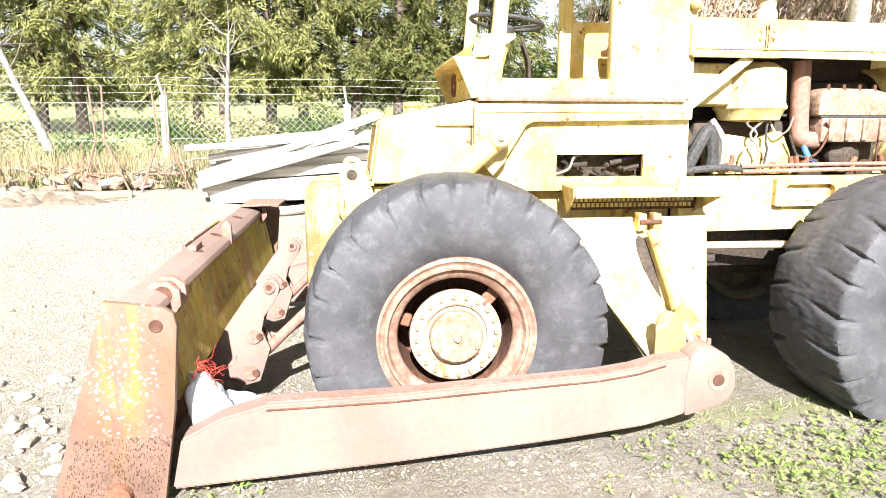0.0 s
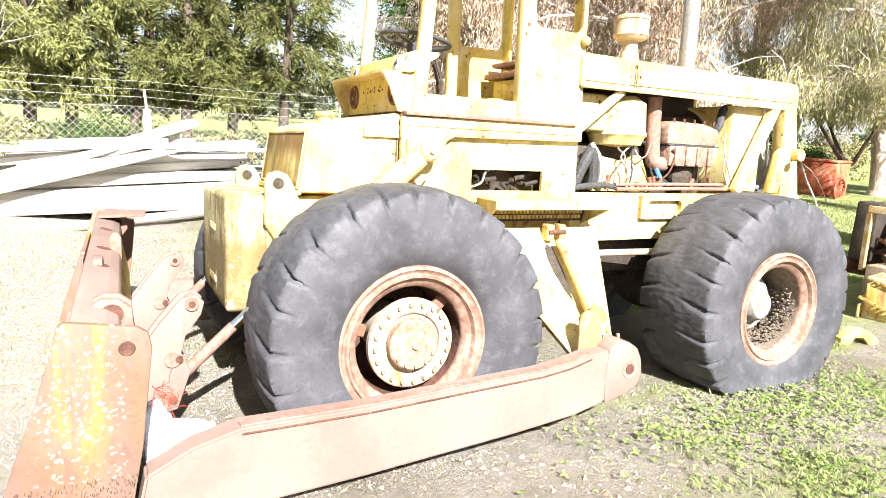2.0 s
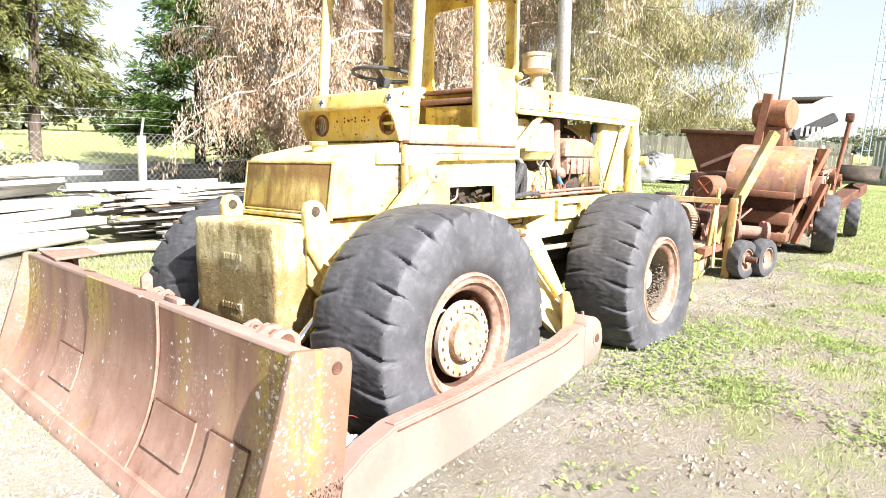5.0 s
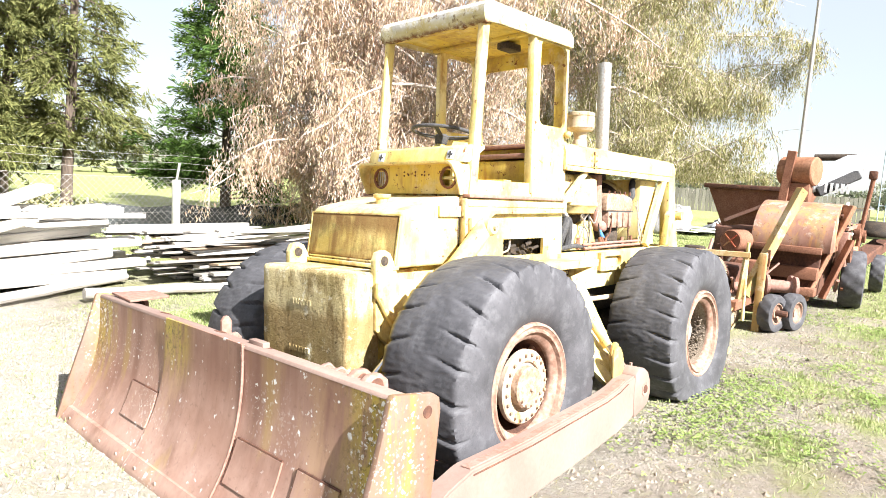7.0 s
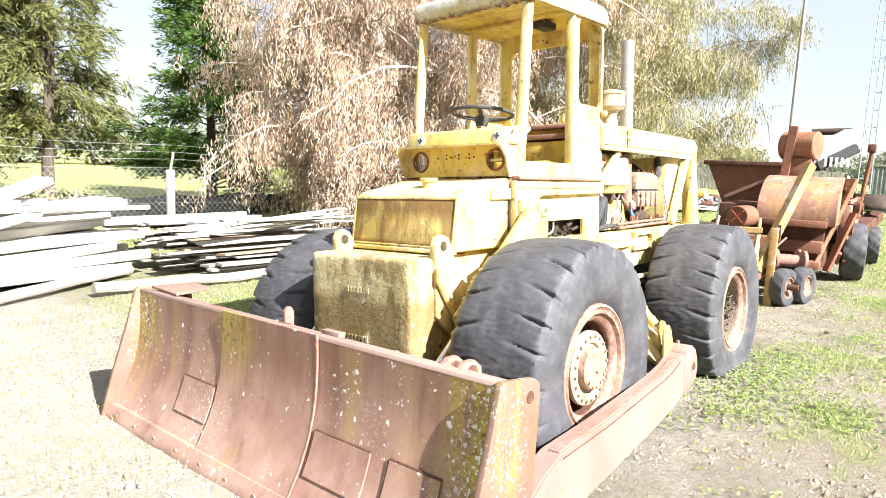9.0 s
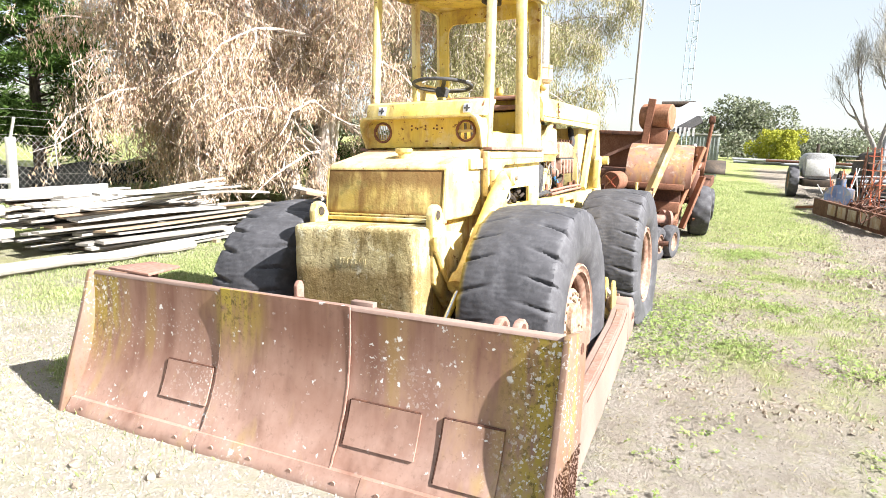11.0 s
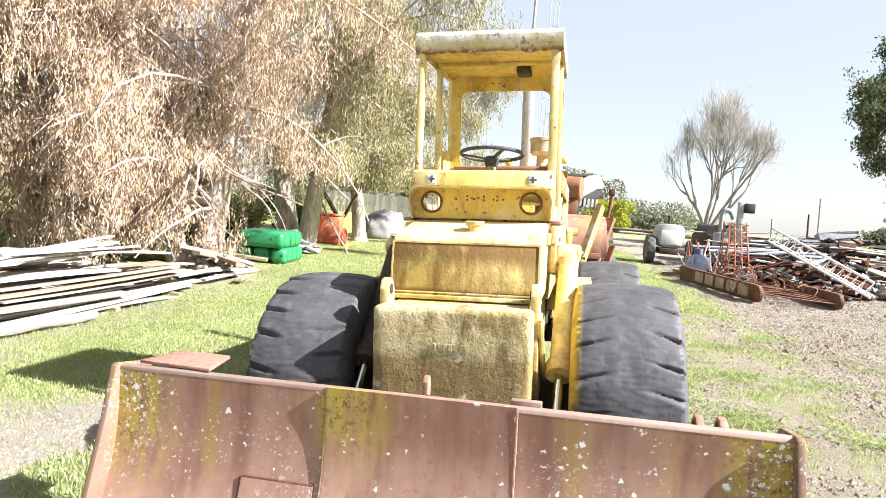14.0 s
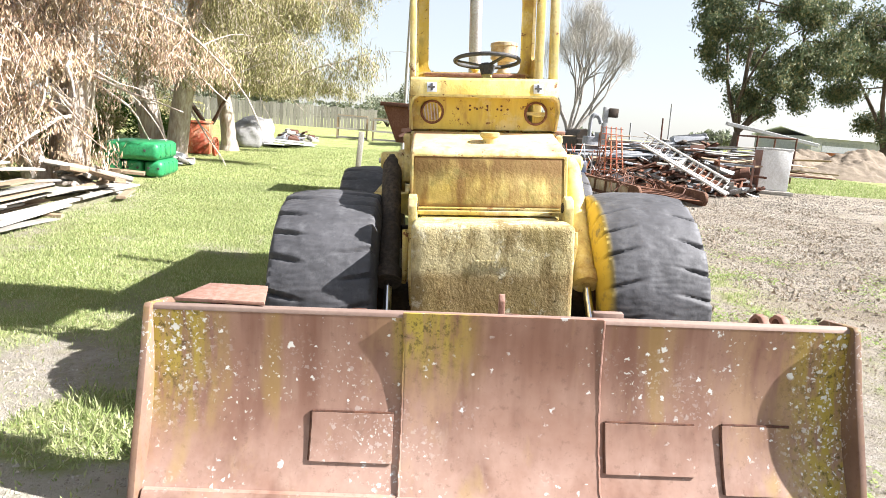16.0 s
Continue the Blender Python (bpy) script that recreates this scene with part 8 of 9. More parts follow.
for k in range(22):
    p = Vector((rw.uniform(6.5, 7.9), rw.uniform(2.95, 3.7), rw.uniform(0.36, 0.75)))
    q = p + Vector((rw.uniform(-0.35, 0.35), rw.uniform(-0.3, 0.3), rw.uniform(-0.2, 0.35)))
    part("link_rod", R(W5(*p), W5(*q), rw.uniform(0.012, 0.03), None, 8), (RUST_DARK, RUST, RUST_PALE, OIL_AND_SHADE)[k % 4], wt)

stp = thing("step_ladder", pose(6.0, 3.05, gz(6.0, 3.05), 0, 0, 8), "yellow tread-plate step block behind the rear tyre", "step")
for z, w, d in ((0.36, 0.38, 0.26), (0.15, 0.42, 0.34)):
    # open grating in a flat frame
    gt = bmesh.new()
    for k in range(12):
        x = -w / 2 + w * k / 11
        bar(gt, (x, -d / 2, z - 0.01), (x, d / 2, z - 0.01), 0.012, 0.02)
    for k in range(8):
        y = -d / 2 + d * k / 7
        bar(gt, (-w / 2 - 0.006, y, z - 0.011), (w / 2 + 0.006, y, z - 0.011), 0.012, 0.02)
    tr = part("tread", gt, YELLOW_RUSTY, stp, "open grating tread")
    tr.matrix_local = pose(0, 0, z, 16, 0, 0) @ pose(0, 0, -z)
    part("tread_lip", B((-w / 2 - 0.01, -d / 2 - 0.012, z - 0.055), (w / 2 + 0.01, -d / 2, z - 0.03), 0.003), YELLOW_RUSTY, stp)
    part("riser", B((-w / 2, d / 2 - 0.02, z - 0.16), (w / 2, d / 2, z - 0.03), 0.003), YELLOW_RUSTY, stp)
for x in (-0.17, 0.17):
    part("cheek", B((x - 0.01, -0.12, 0), (x + 0.01, 0.13, 0.30), 0.002), YELLOW_RUSTY, stp)
foot = thing("drag_hook", pose(4.85, 2.75, gz(4.85, 2.75), 0, 0, -20) @ Matrix.Diagonal((0.8, 0.8, 0.6, 1)), "yellow cast drag hook lying in the grass", "hook")
part("shank", P([(-0.22, 0.0), (-0.22, 0.10), (-0.05, 0.22), (0.10, 0.20), (0.24, 0.08), (0.24, 0.0), (0.12, 0.0), (0.05, 0.10), (-0.05, 0.10), (-0.10, 0.0)], -0.07, 0.07, 0.01), YELLOW_RUSTY, foot)

# harvester
HV = gz(9.2, 3.2)
hv = thing("combine_harvester", pose(9.2, 3.2, HV), "derelict rust-red combine harvester behind the winch trailer", "harvester")
def WH(x, y, z):
    return (x - 9.2, y - 3.2, z - HV)


hop = bmesh.new()
pts = [WH(10.3, 4.55, 1.86), WH(10.3, 2.9, 1.90), WH(10.4, 3.1, 1.15), WH(10.4, 4.25, 1.12)]
bk = [(p[0] + d, p[1], p[2]) for p, d in zip(pts, (1.3, 1.3, 0.9, 0.9))]
va = [hop.verts.new(p) for p in pts]
vb = [hop.verts.new(p) for p in bk]
hop.faces.new(va)
hop.faces.new(vb[::-1])
for i in range(4):
    hop.faces.new((va[i], vb[i], vb[(i + 1) % 4], va[(i + 1) % 4]))
hp1 = part("grain_hopper", hop, RUST, hv, "dark rust-red grain hopper")
part("hopper_rim", B(WH(10.24, 2.85, 1.84), WH(10.34, 4.62, 1.92), 0.01), RUST_DARK, hp1)
bm = bmesh.new()
bar(bm, WH(10.30, 4.2, 1.25), WH(10.26, 3.2, 1.75), 0.05, 0.06)
part("hopper_stay", bm, RUST_PALE, hp1)
hoodm = bmesh.new()
prof = [(0.42 - 0.90 * math.sin(radians(100 * k / 12)), 0.62 * math.cos(radians(100 * k / 12))) for k in range(13)]
rows = []
for x, z in prof:
    rows.append([hoodm.verts.new(WH(8.75 + x, y, 1.06 + z)) for y in (2.20, 2.5, 2.9, 3.27)])
for a, b in zip(rows, rows[1:]):
    for j in range(3):
        hoodm.faces.new((a[j], a[j + 1], b[j + 1], b[j]))
for j in (0, 3):
    hoodm.faces.new([r_[j] for r_ in rows] + [hoodm.verts.new(WH(9.17, (2.20, 0, 0, 3.27)[j], 0.96))])
part("drum_hood", hoodm, paint("rusty_pink_sheet", (0.20, 0.10, 0.07), (0.27, 0.16, 0.12), 2.0, 0.2), hv, "curved sheet hood, rust over faded paint", 1.0)
part("feeder_shelf", B(WH(8.22, 2.30, 0.92), WH(8.75, 3.35, 1.02), 0.01), RUST, hv)
part("body", B(WH(8.6, 2.35, 0.25), WH(11.3, 3.9, 1.2), 0.03), RUST_DARK, hv, "dark rusty machine body")
part("front_lip", B(WH(8.40, 2.35, 0.52), WH(8.62, 3.3, 0.70), 0.01), RUST, hv)
part("front_lip", B(WH(8.35, 2.35, 0.28), WH(8.6, 3.3, 0.40), 0.01), RUST, hv)
ORANGE_RUST = mottled("orange_rust", (0.26, 0.12, 0.065), (0.34, 0.18, 0.11), (0.16, 0.075, 0.045), 4, 0.75, 0.1, 30, 0.3)
bm = bmesh.new()
bar(bm, WH(8.6, 2.55, 0.20), WH(9.0, 2.12, 1.66), 0.28, 0.07, 0.008)
part("elevator_leg", bm, ORANGE_RUST, hv, "slanting orange-rust elevator leg")
bm = bmesh.new()
bar(bm, WH(8.62, 2.28, 0.25), WH(8.9, 2.02, 1.15), 0.12, 0.05, 0.006)
part("brace", bm, RUST, hv)
bm = bmesh.new()
bar(bm, WH(9.2, 3.08, 1.55), WH(9.2, 3.00, 2.48), 0.10, 0.13, 0.008)
part("mast", bm, RUST, hv, "upright orange mast")
dr = bmesh.new()
lathe(dr, [(0.0, -0.27), (0.21, -0.27), (0.23, -0.25), (0.23, 0.25), (0.20, 0.28), (0.0, 0.28)], (0, 0, 0), "y", 36)
o = part("fuel_drum", dr, ORANGE_RUST, hv, "rusty orange fuel drum lying across")
o.matrix_local = Matrix.Translation(WH(9.38, 2.90, 2.17)) @ pose(0, 0, 0, 0, 0, -14)
part("drum_cradle", B(WH(9.2, 2.7, 1.65), WH(9.5, 3.1, 1.97), 0.01), RUST, hv)
ch = bmesh.new()
bar(ch, WH(10.2, 2.95, 1.95), WH(10.6, 2.25, 2.42), 0.40, 0.28, 0.02)
part("chute", ch, WHITE_SHEET, hv, "dented white discharge chute")
ch = bmesh.new()
bar(ch, WH(10.15, 2.75, 1.85), WH(10.4, 2.2, 2.20), 0.30, 0.16, 0.02)
part("chute_liner", ch, BLACK, hv)
for k in range(7):
    part("chute_tooth", B(WH(10.05, 2.25 + 0.08 * k, 1.86), WH(10.10, 2.29 + 0.08 * k, 2.02), 0), WHITE_SHEET, hv)
part("pipe", R(WH(11.0, 2.3, 2.52), WH(11.0, 2.95, 2.50), 0.06, None, 14), OIL_AND_SHADE, hv)
bm = bmesh.new()
tube(bm, [WH(10.3, 1.95, 2.16), WH(10.3, 2.06, 0.95), WH(10.3, 2.10, 0.2)], 0.035, 10)
part("hand_rail", bm, RUST, hv, "upright rusty rail")
part("rail_knob", B(WH(10.24, 1.90, 2.12), WH(10.36, 2.02, 2.26), 0.02), RUST_DARK, hv)
part("tool_can", R(WH(10.2, 2.15, 0.72), WH(10.2, 2.15, 1.0), 0.12, None, 18), RED_PAINT, hv)
for k, (p, q) in enumerate(((WH(9.3, 2.1, 0.35), WH(10.2, 2.1, 1.2)), (WH(9.3, 2.1, 1.2), WH(10.2, 2.1, 0.5)), (WH(9.2, 2.12, 0.8), WH(10.3, 2.12, 0.85)), (WH(9.2, 2.12, 1.3), WH(10.3, 2.06, 1.35)))):
    bm = bmesh.new()
    bar(bm, p, q, 0.04, 0.05)
    part("side_bar", bm, RUST_PALE if k % 2 else RUST, hv)
part("side_box", B(WH(9.1, 2.08, 0.72), WH(9.5, 2.22, 1.25), 0.01), RUST_PALE, hv)
tyred_wheel(hv, *WH(9.75, 2.02, gz(9.75, 2.0) + 0.46), 0.47, 0.32, 6, 5)
tyred_wheel(hv, *WH(9.75, 4.1, gz(9.75, 4.1) + 0.46), 0.47, 0.32, 6, 6)
tyred_wheel(hv, *WH(12.2, 1.85, gz(12.2, 1.85) + 0.36), 0.36, 0.22, 4, 7)
bm = bmesh.new()
bar(bm, WH(11.0, 2.2, 0.6), WH(13.2, 1.9, 0.95), 0.3, 0.2, 0.02)
part("straw_tail", bm, RUST_DARK, hv)

rw = random.Random(29)
for k in range(34):
    p = Vector((rw.uniform(9.0, 11.2), rw.uniform(2.12, 2.34), rw.uniform(0.45, 1.6)))
    d = Vector((rw.uniform(-0.5, 0.5), rw.uniform(-0.08, 0.08), rw.uniform(-0.35, 0.4)))
    bm = bmesh.new()
    if k % 3:
        bar(bm, WH(*p), WH(*(p + d)), 0.03, rw.uniform(0.03, 0.07))
    else:
        tube(bm, [WH(*p), WH(*(p + d))], rw.uniform(0.015, 0.03), 8)
    part("side_strut", bm, (RUST, RUST_DARK, RUST_PALE, OIL_AND_SHADE, WHITE_SHEET)[k % 5], hv)
for k, (x, y, z, r0) in enumerate(((9.3, 2.08, 0.95, 0.17), (10.05, 2.06, 1.25, 0.13), (10.6, 2.06, 0.75, 0.20), (10.9, 2.05, 1.15, 0.11))):
    pl_ = bmesh.new()
    lathe(pl_, [(0.03, -0.05), (r0 * 0.35, -0.05), (r0 * 0.85, -0.02), (r0, -0.05), (r0, 0.03), (r0 * 0.85, 0.0), (0.03, 0.02)], (0, 0, 0), "y", 24)
    o = part("belt_pulley", pl_, (RUST_DARK, RUST)[k % 2], hv, "iron belt pulley")
    o.matrix_local = Matrix.Translation(WH(x, y, z))
for k in range(5):
    part("deck_clutter", B(WH(9.7 + 0.35 * k, 2.3 + 0.1 * (k % 3), 1.2), WH(9.95 + 0.35 * k, 2.6 + 0.1 * (k % 3), 1.45 + 0.12 * (k % 2)), 0.02), (OIL_AND_SHADE, RUST_PALE, RUST_DARK)[k % 3], hv)
mb = bmesh.new()
rows = []
for i in range(11):
    a = radians(-70 + 13 * i)
    rows.append([mb.verts.new(WH(13.0 + 0.5 * math.sin(a), y, 0.95 + 0.45 * math.cos(a))) for y in (1.55, 1.9, 2.3)])
for a, b in zip(rows, rows[1:]):
    for j in range(2):
        mb.faces.new((a[j], a[j + 1], b[j + 1], b[j]))
mbo = part("straw_hood", mb, OIL_AND_SHADE, hv, "dark curved sheet hood over the tail", 1.0)
mbo.modifiers.new("thickness", "SOLIDIFY").thickness = 0.02

# pole and lattice mast
pole = thing("steel_pole", pose(15.5, 3.95, gz(15.5, 3.95), 0, 1.2, 0), "tall thin grey steel pole", "pole")
part("shaft", R((0, 0, -0.1), (0, 0, 9.5), 0.055, 0.04, 12), GALV, pole)
MAST_BLUE = paint("blue_grey_mast_paint", (0.30, 0.40, 0.48), (0.38, 0.47, 0.53), 0.6, 0.2)
mast = thing("lattice_mast", pose(34.0, 3.2, gz(34, 3.2)), "tall thin blue-grey lattice mast against the sky", "mast")
for k in range(3):
    a = 2 * math.pi * k / 3
    part("leg", R((0.30 * math.cos(a), 0.30 * math.sin(a), 0), (0.26 * math.cos(a), 0.26 * math.sin(a), 13.0), 0.028, None, 6), MAST_BLUE, mast)
for j in range(16):
    z = 0.5 + 0.8 * j
    for k in range(3):
        a, b = 2 * math.pi * k / 3, 2 * math.pi * (k + 1) / 3
        part("lattice", R((0.29 * math.cos(a), 0.29 * math.sin(a), z), (0.29 * math.cos(b), 0.29 * math.sin(b), z + (0.75 if j % 4 == 3 else 0)), 0.016, None, 5), MAST_BLUE, mast)

# grey container at the end of the yard, beside the mast
gc = thing("storage_container", pose(29.8, 2.05, gz(29.8, 2.05)), "grey-green steel container at the end of the yard", "container")
CONTAINER = mottled("grey_green_sheet", (0.22, 0.25, 0.23), (0.28, 0.31, 0.29), (0.16, 0.16, 0.15), 1.5, 0.6, 0.1, 12, 0.2)
part("body", B((-0.6, -0.65, 0.0), (1.8, 0.65, 1.85), 0.02), CONTAINER, gc)
for k in range(9):
    part("rib", B((-0.635, -0.60 + 0.15 * k, 0.06), (-0.602, -0.54 + 0.15 * k, 1.80), 0.004), CONTAINER, gc)
part("roof_rail", B((-0.66, -0.68, 1.855), (1.85, 0.68, 1.93), 0.01), GALV, gc)

# ---- scrap machinery on the near side of the yard ----
BLUE_PAINT = paint("faded_blue_paint", (0.06, 0.09, 0.16), (0.12, 0.16, 0.23), 1.6, 0.6)
GREY_METAL = mottled("dull_grey_metal", (0.34, 0.35, 0.36), (0.45, 0.46, 0.46), (0.24, 0.22, 0.20), 3, 0.55, 0.4, 25, 0.2)

RAKE_RUST = mottled("flaking_brown_rust", (0.13, 0.065, 0.042), (0.24, 0.135, 0.09), (0.06, 0.035, 0.027), 4, 0.85, 0.1, 24, 0.5, 0.006)
hr = thing("root_rake", pose(12.6, -2.2, gz(12.6, -2.2)), "rusty root rake with a rod bed, lying on the gravel", "rake")
def rail(p0, p1, h, mat_, name):
    """A boxed side rail with a rounded nose."""
    p0, p1 = Vector(p0), Vector(p1)
    d = (p1 - p0)
    ln = d.length
    out = [(0, 0), (0, h)] + [(ln - h * 0.5 + h * 0.5 * math.cos(a), h * 0.5 + h * 0.5 * math.sin(a)) for a in [radians(90 - 20 * k) for k in range(10)]]
    bm = P(out, -0.04, 0.04, 0.008)
    o = part(name, bm, mat_, hr)
    o.matrix_local = Matrix.Translation(p0) @ d.to_track_quat("X", "Z").to_matrix().to_4x4()
    return o


r1 = rail((2.4, 1.55, 0.08), (-1.35, 0.72, 0.0), 0.38, RAKE_RUST, "side_rail")
for k in range(5):
    bm = B((0.9 + 0.52 * k, 0.042, 0.08), (1.30 + 0.52 * k, 0.055, 0.33), 0.004)
    pl = part("panel", bm, HUB, r1, "pale panel")
    bm = B((0.9 + 0.52 * k, -0.055, 0.08), (1.30 + 0.52 * k, -0.042, 0.33), 0.004)
    part("panel", bm, HUB, r1)
rail((2.2, -0.75, 0.05), (-1.25, -0.95, 0.0), 0.34, RAKE_RUST, "side_rail")
r = random.Random(8)
for k in range(34):
    t = k / 33
    x = 2.2 - 3.4 * t
    bm = bmesh.new()
    tube(bm, smoothline([(x, 1.45 - 0.75 * t, 0.22 + r.uniform(-0.05, 0.08)), (x + r.uniform(-0.1, 0.1), 0.2, 0.20 + r.uniform(-0.06, 0.10)), (x, -0.85, 0.16 + r.uniform(-0.05, 0.05))], 3), 0.016, 6)
    part("rod", bm, RUST_DARK if k % 3 else RUST, hr)
for k in range(46):
    x, y = r.uniform(-0.9, 2.2), r.uniform(-0.7, 1.2)
    bm = bmesh.new()
    tube(bm, smoothline([(x, y, 0.15), (x + r.uniform(-0.2, 0.2), y + r.uniform(-0.2, 0.2), r.uniform(0.25, 0.6)), (x + r.uniform(-0.5, 0.5), y + r.uniform(-0.5, 0.5), r.uniform(0.15, 0.45))], 5), 0.012, 6)
    part("tine", bm, (RUST, RUST_DARK, RUST_PALE)[k % 3], hr)
for k, y in enumerate((1.1, 0.6)):
    bm = bmesh.new()
    bar(bm, (2.2, y, 0.30), (3.6, y + 0.7, 0.12), 0.06, 0.07)
    part("drawbar", bm, RUST, hr)

rk = thing("pipe_rack", pose(14.4, -1.85, gz(14.4, -1.85)), "leaning rack of thin red-painted rails", "rack")
for k in range(5):
    y = -0.42 + 0.19 * k
    bm = bmesh.new()
    bar(bm, (0.0, y, 0.0), (0.35, y * 0.75 + 0.05, 1.70), 0.028, 0.03)
    part("upright", bm, RED_PAINT if k < 4 else RUST_DARK, rk)
for k in range(10):
    z = 0.16 + 0.165 * k
    bm = bmesh.new()
    bar(bm, (0.2 * z, -0.42 + 0.06 * z, z), (0.2 * z, 0.36 - 0.06 * z, z + 0.02), 0.018, 0.022)
    part("rung", bm, RUST_PALE if k % 2 else RED_PAINT, rk)
for k in range(3):
    bm = bmesh.new()
    bar(bm, (-0.05, 0.45 + 0.05 * k, 0.0), (0.45, 0.30 - 0.28 * k, 1.5 - 0.1 * k), 0.03, 0.03)
    part("stay", bm, RUST, rk)

be = thing("stationary_engine", pose(16.2, -1.35, gz(16.2, -1.35)), "small faded blue engine on rusty skids", "engine")
part("block", B((-0.3, -0.3, 0.25), (0.3, 0.3, 0.62), 0.05), BLUE_PAINT, be)
part("flywheel", R((-0.36, 0.1, 0.40), (-0.30, 0.1, 0.40), 0.30, None, 24), BLUE_PAINT, be)
part("cylinder", R((0, 0, 0.6), (0, 0, 0.85), 0.12, None, 16), BLUE_PAINT, be)
for s in (-0.3, 0.3):
    part("skid", B((-0.6, s - 0.05, 0), (0.6, s + 0.05, 0.26), 0.01), RUST, be)
hf = thing("hay_frame", pose(17.2, -1.9, gz(17.2, -1.9)), "tangle of thin red and grey implement frames", "implement")
for k in range(26):
    bm = bmesh.new()
    p = (r.uniform(-0.8, 0.8), r.uniform(-0.7, 0.7), 0.0)
    tube(bm, [p, (p[0] + r.uniform(-0.5, 0.5), p[1] + r.uniform(-0.5, 0.5), r.uniform(0.5, 1.15))], 0.016, 6)
    part("strut", bm, (RED_PAINT, RUST_PALE, GREY_METAL)[k % 3], hf)
part("base_frame", B((-0.9, -0.8, 0.0), (0.9, 0.8, 0.08), 0.01), RUST, hf)

tk = thing("tank_trailer", pose(20.4, -1.35, gz(20.4, -1.35)), "dull white tank trailer on two wheels", "trailer")
bm = bmesh.new()
prism(bm, rounded(-0.45, 0.60, 0.45, 1.42, 0.26, 6), -0.45, 0.55, 0.04, "yz")
part("tank", bm, GREY_METAL, tk, "dull grey-white tank")
part("front_panel", B((-0.49, -0.36, 0.70), (-0.45, 0.36, 1.20), 0.01), WHITE_SHEET, tk)
part("chassis", B((-0.8, -0.42, 0.38), (0.8, 0.42, 0.58), 0.02), OIL_AND_SHADE, tk)
bm = bmesh.new()
lathe(bm, [(0.40, -0.03), (0.46, -0.03), (0.46, 0.03), (0.40, 0.03)], (0, 0, 0), "y", 32, True)
for k in range(6):
    a = math.pi * k / 6
    bar(bm, (-0.41 * math.cos(a), 0, -0.41 * math.sin(a)), (0.41 * math.cos(a), 0, 0.41 * math.sin(a)), 0.03, 0.03)
o = part("spoked_wheel", bm, OIL_AND_SHADE, tk, "iron spoked wheel")
o.matrix_local = pose(-0.2, -0.66, 0.45)
tyred_wheel(tk, -0.2, 0.66, 0.50, 0.50, 0.28, 0, 8)
part("stack", R((0.2, 0, 1.42), (0.2, 0, 1.72), 0.05, None, 10), OIL_AND_SHADE, tk)

tr = thing("lattice_ladder", pose(14.0, -2.3, gz(14, -2.3)), "long pale steel lattice boom lying on the scrap", "boom")
a0, a1 = Vector((0.4, -0.35, 1.32)), Vector((-1.2, -2.15, 0.22))
sd = Vector((0.17, -0.13, 0))
for off in (sd, -sd, Vector((0, 0, 0.34))):
    bm = bmesh.new()
    tube(bm, [a0 + off, a1 + off], 0.030, 8)
    part("chord", bm, WHITE_SHEET, tr)
for k in range(15):
    t0, t1 = k / 15, (k + 1) / 15
    for p, q in ((sd, -sd), (sd, Vector((0, 0, 0.34))), (-sd, Vector((0, 0, 0.34)))):
        bm = bmesh.new()
        tube(bm, [a0.lerp(a1, t0) + p, a0.lerp(a1, t1) + q], 0.011, 5)
        part("lace", bm, WHITE_SHEET, tr)

cb = thing("steel_cabinet", pose(16.8, -8.05, gz(16.8, -8.05), 0, 0, -14), "white steel cabinet with a rusty side on a pallet", "cabinet")
part("body", B((-0.38, -0.45, 0.10), (0.40, 0.45, 1.38), 0.02), WHITE_SHEET, cb)
part("side_panel", B((-0.36, 0.452, 0.14), (0.38, 0.47, 1.34), 0.004), RUST_PALE, cb)
part("lid", B((-0.40, -0.47, 1.385), (0.42, 0.47, 1.43), 0.01), WHITE_SHEET, cb)
part("pallet_base", B((-0.8, -0.5, -0.04), (0.6, 1.6, 0.09), 0.01), GREY_WOOD, cb)
od = thing("oil_drum", pose(16.6, -6.65, gz(16.6, -6.65) + 0.08, 0, 0, -20), "dark rusty drum on its side in a frame", "drum")
bm = bmesh.new()
lathe(bm, [(0.0, -0.45), (0.28, -0.45), (0.30, -0.43), (0.30, -0.16), (0.315, -0.15), (0.30, -0.14), (0.30, 0.14), (0.315, 0.15), (0.30, 0.16), (0.30, 0.43), (0.28, 0.45), (0, 0.45)], (0, 0, 0.42), "y", 32)
part("shell", bm, RUST_DARK, od)
for s in (-1, 1):
    bm = bmesh.new()
    bar(bm, (-0.32, s * 0.52, 0.0), (-0.26, s * 0.52, 0.95), 0.06, 0.07)
    part("frame_post", bm, RUST_PALE, od)
    bm = bmesh.new()
    bar(bm, (-0.32, s * 0.52, 0.1), (0.32, s * 0.52, 0.1), 0.07, 0.08)
    part("frame_sill", bm, RUST_PALE, od)

# long heap of boards, beams and machine parts behind
k0 = 0
for j in range(60):
    x, y = r.uniform(16.5, 22.0), r.uniform(-9.0, -3.2)
    k0 += 1
    plank(x, y, gz(x, y) + r.uniform(0.1, 0.9), r.uniform(1.4, 3.6), r.uniform(0.06, 0.22), r.uniform(0.03, 0.07), r.uniform(55, 125), r.uniform(-5, 5), 1200 + k0,
          (GREY_WOOD, RUST_DARK, BROWN_WOOD, SLATE)[j % 4], "weathered board on the scrap heap", False, r.uniform(-12, 12))
heap("scrap_heap", "heap of rusty and grey scrap iron", "scrap", 18.8, -5.6, 2.6, 2.6, 1.2, 260, [RUST_DARK, OIL_AND_SHADE, SLATE, OIL_AND_SHADE, GREY_METAL], 41, (0.25, 1.0), 0.07, 0.07)
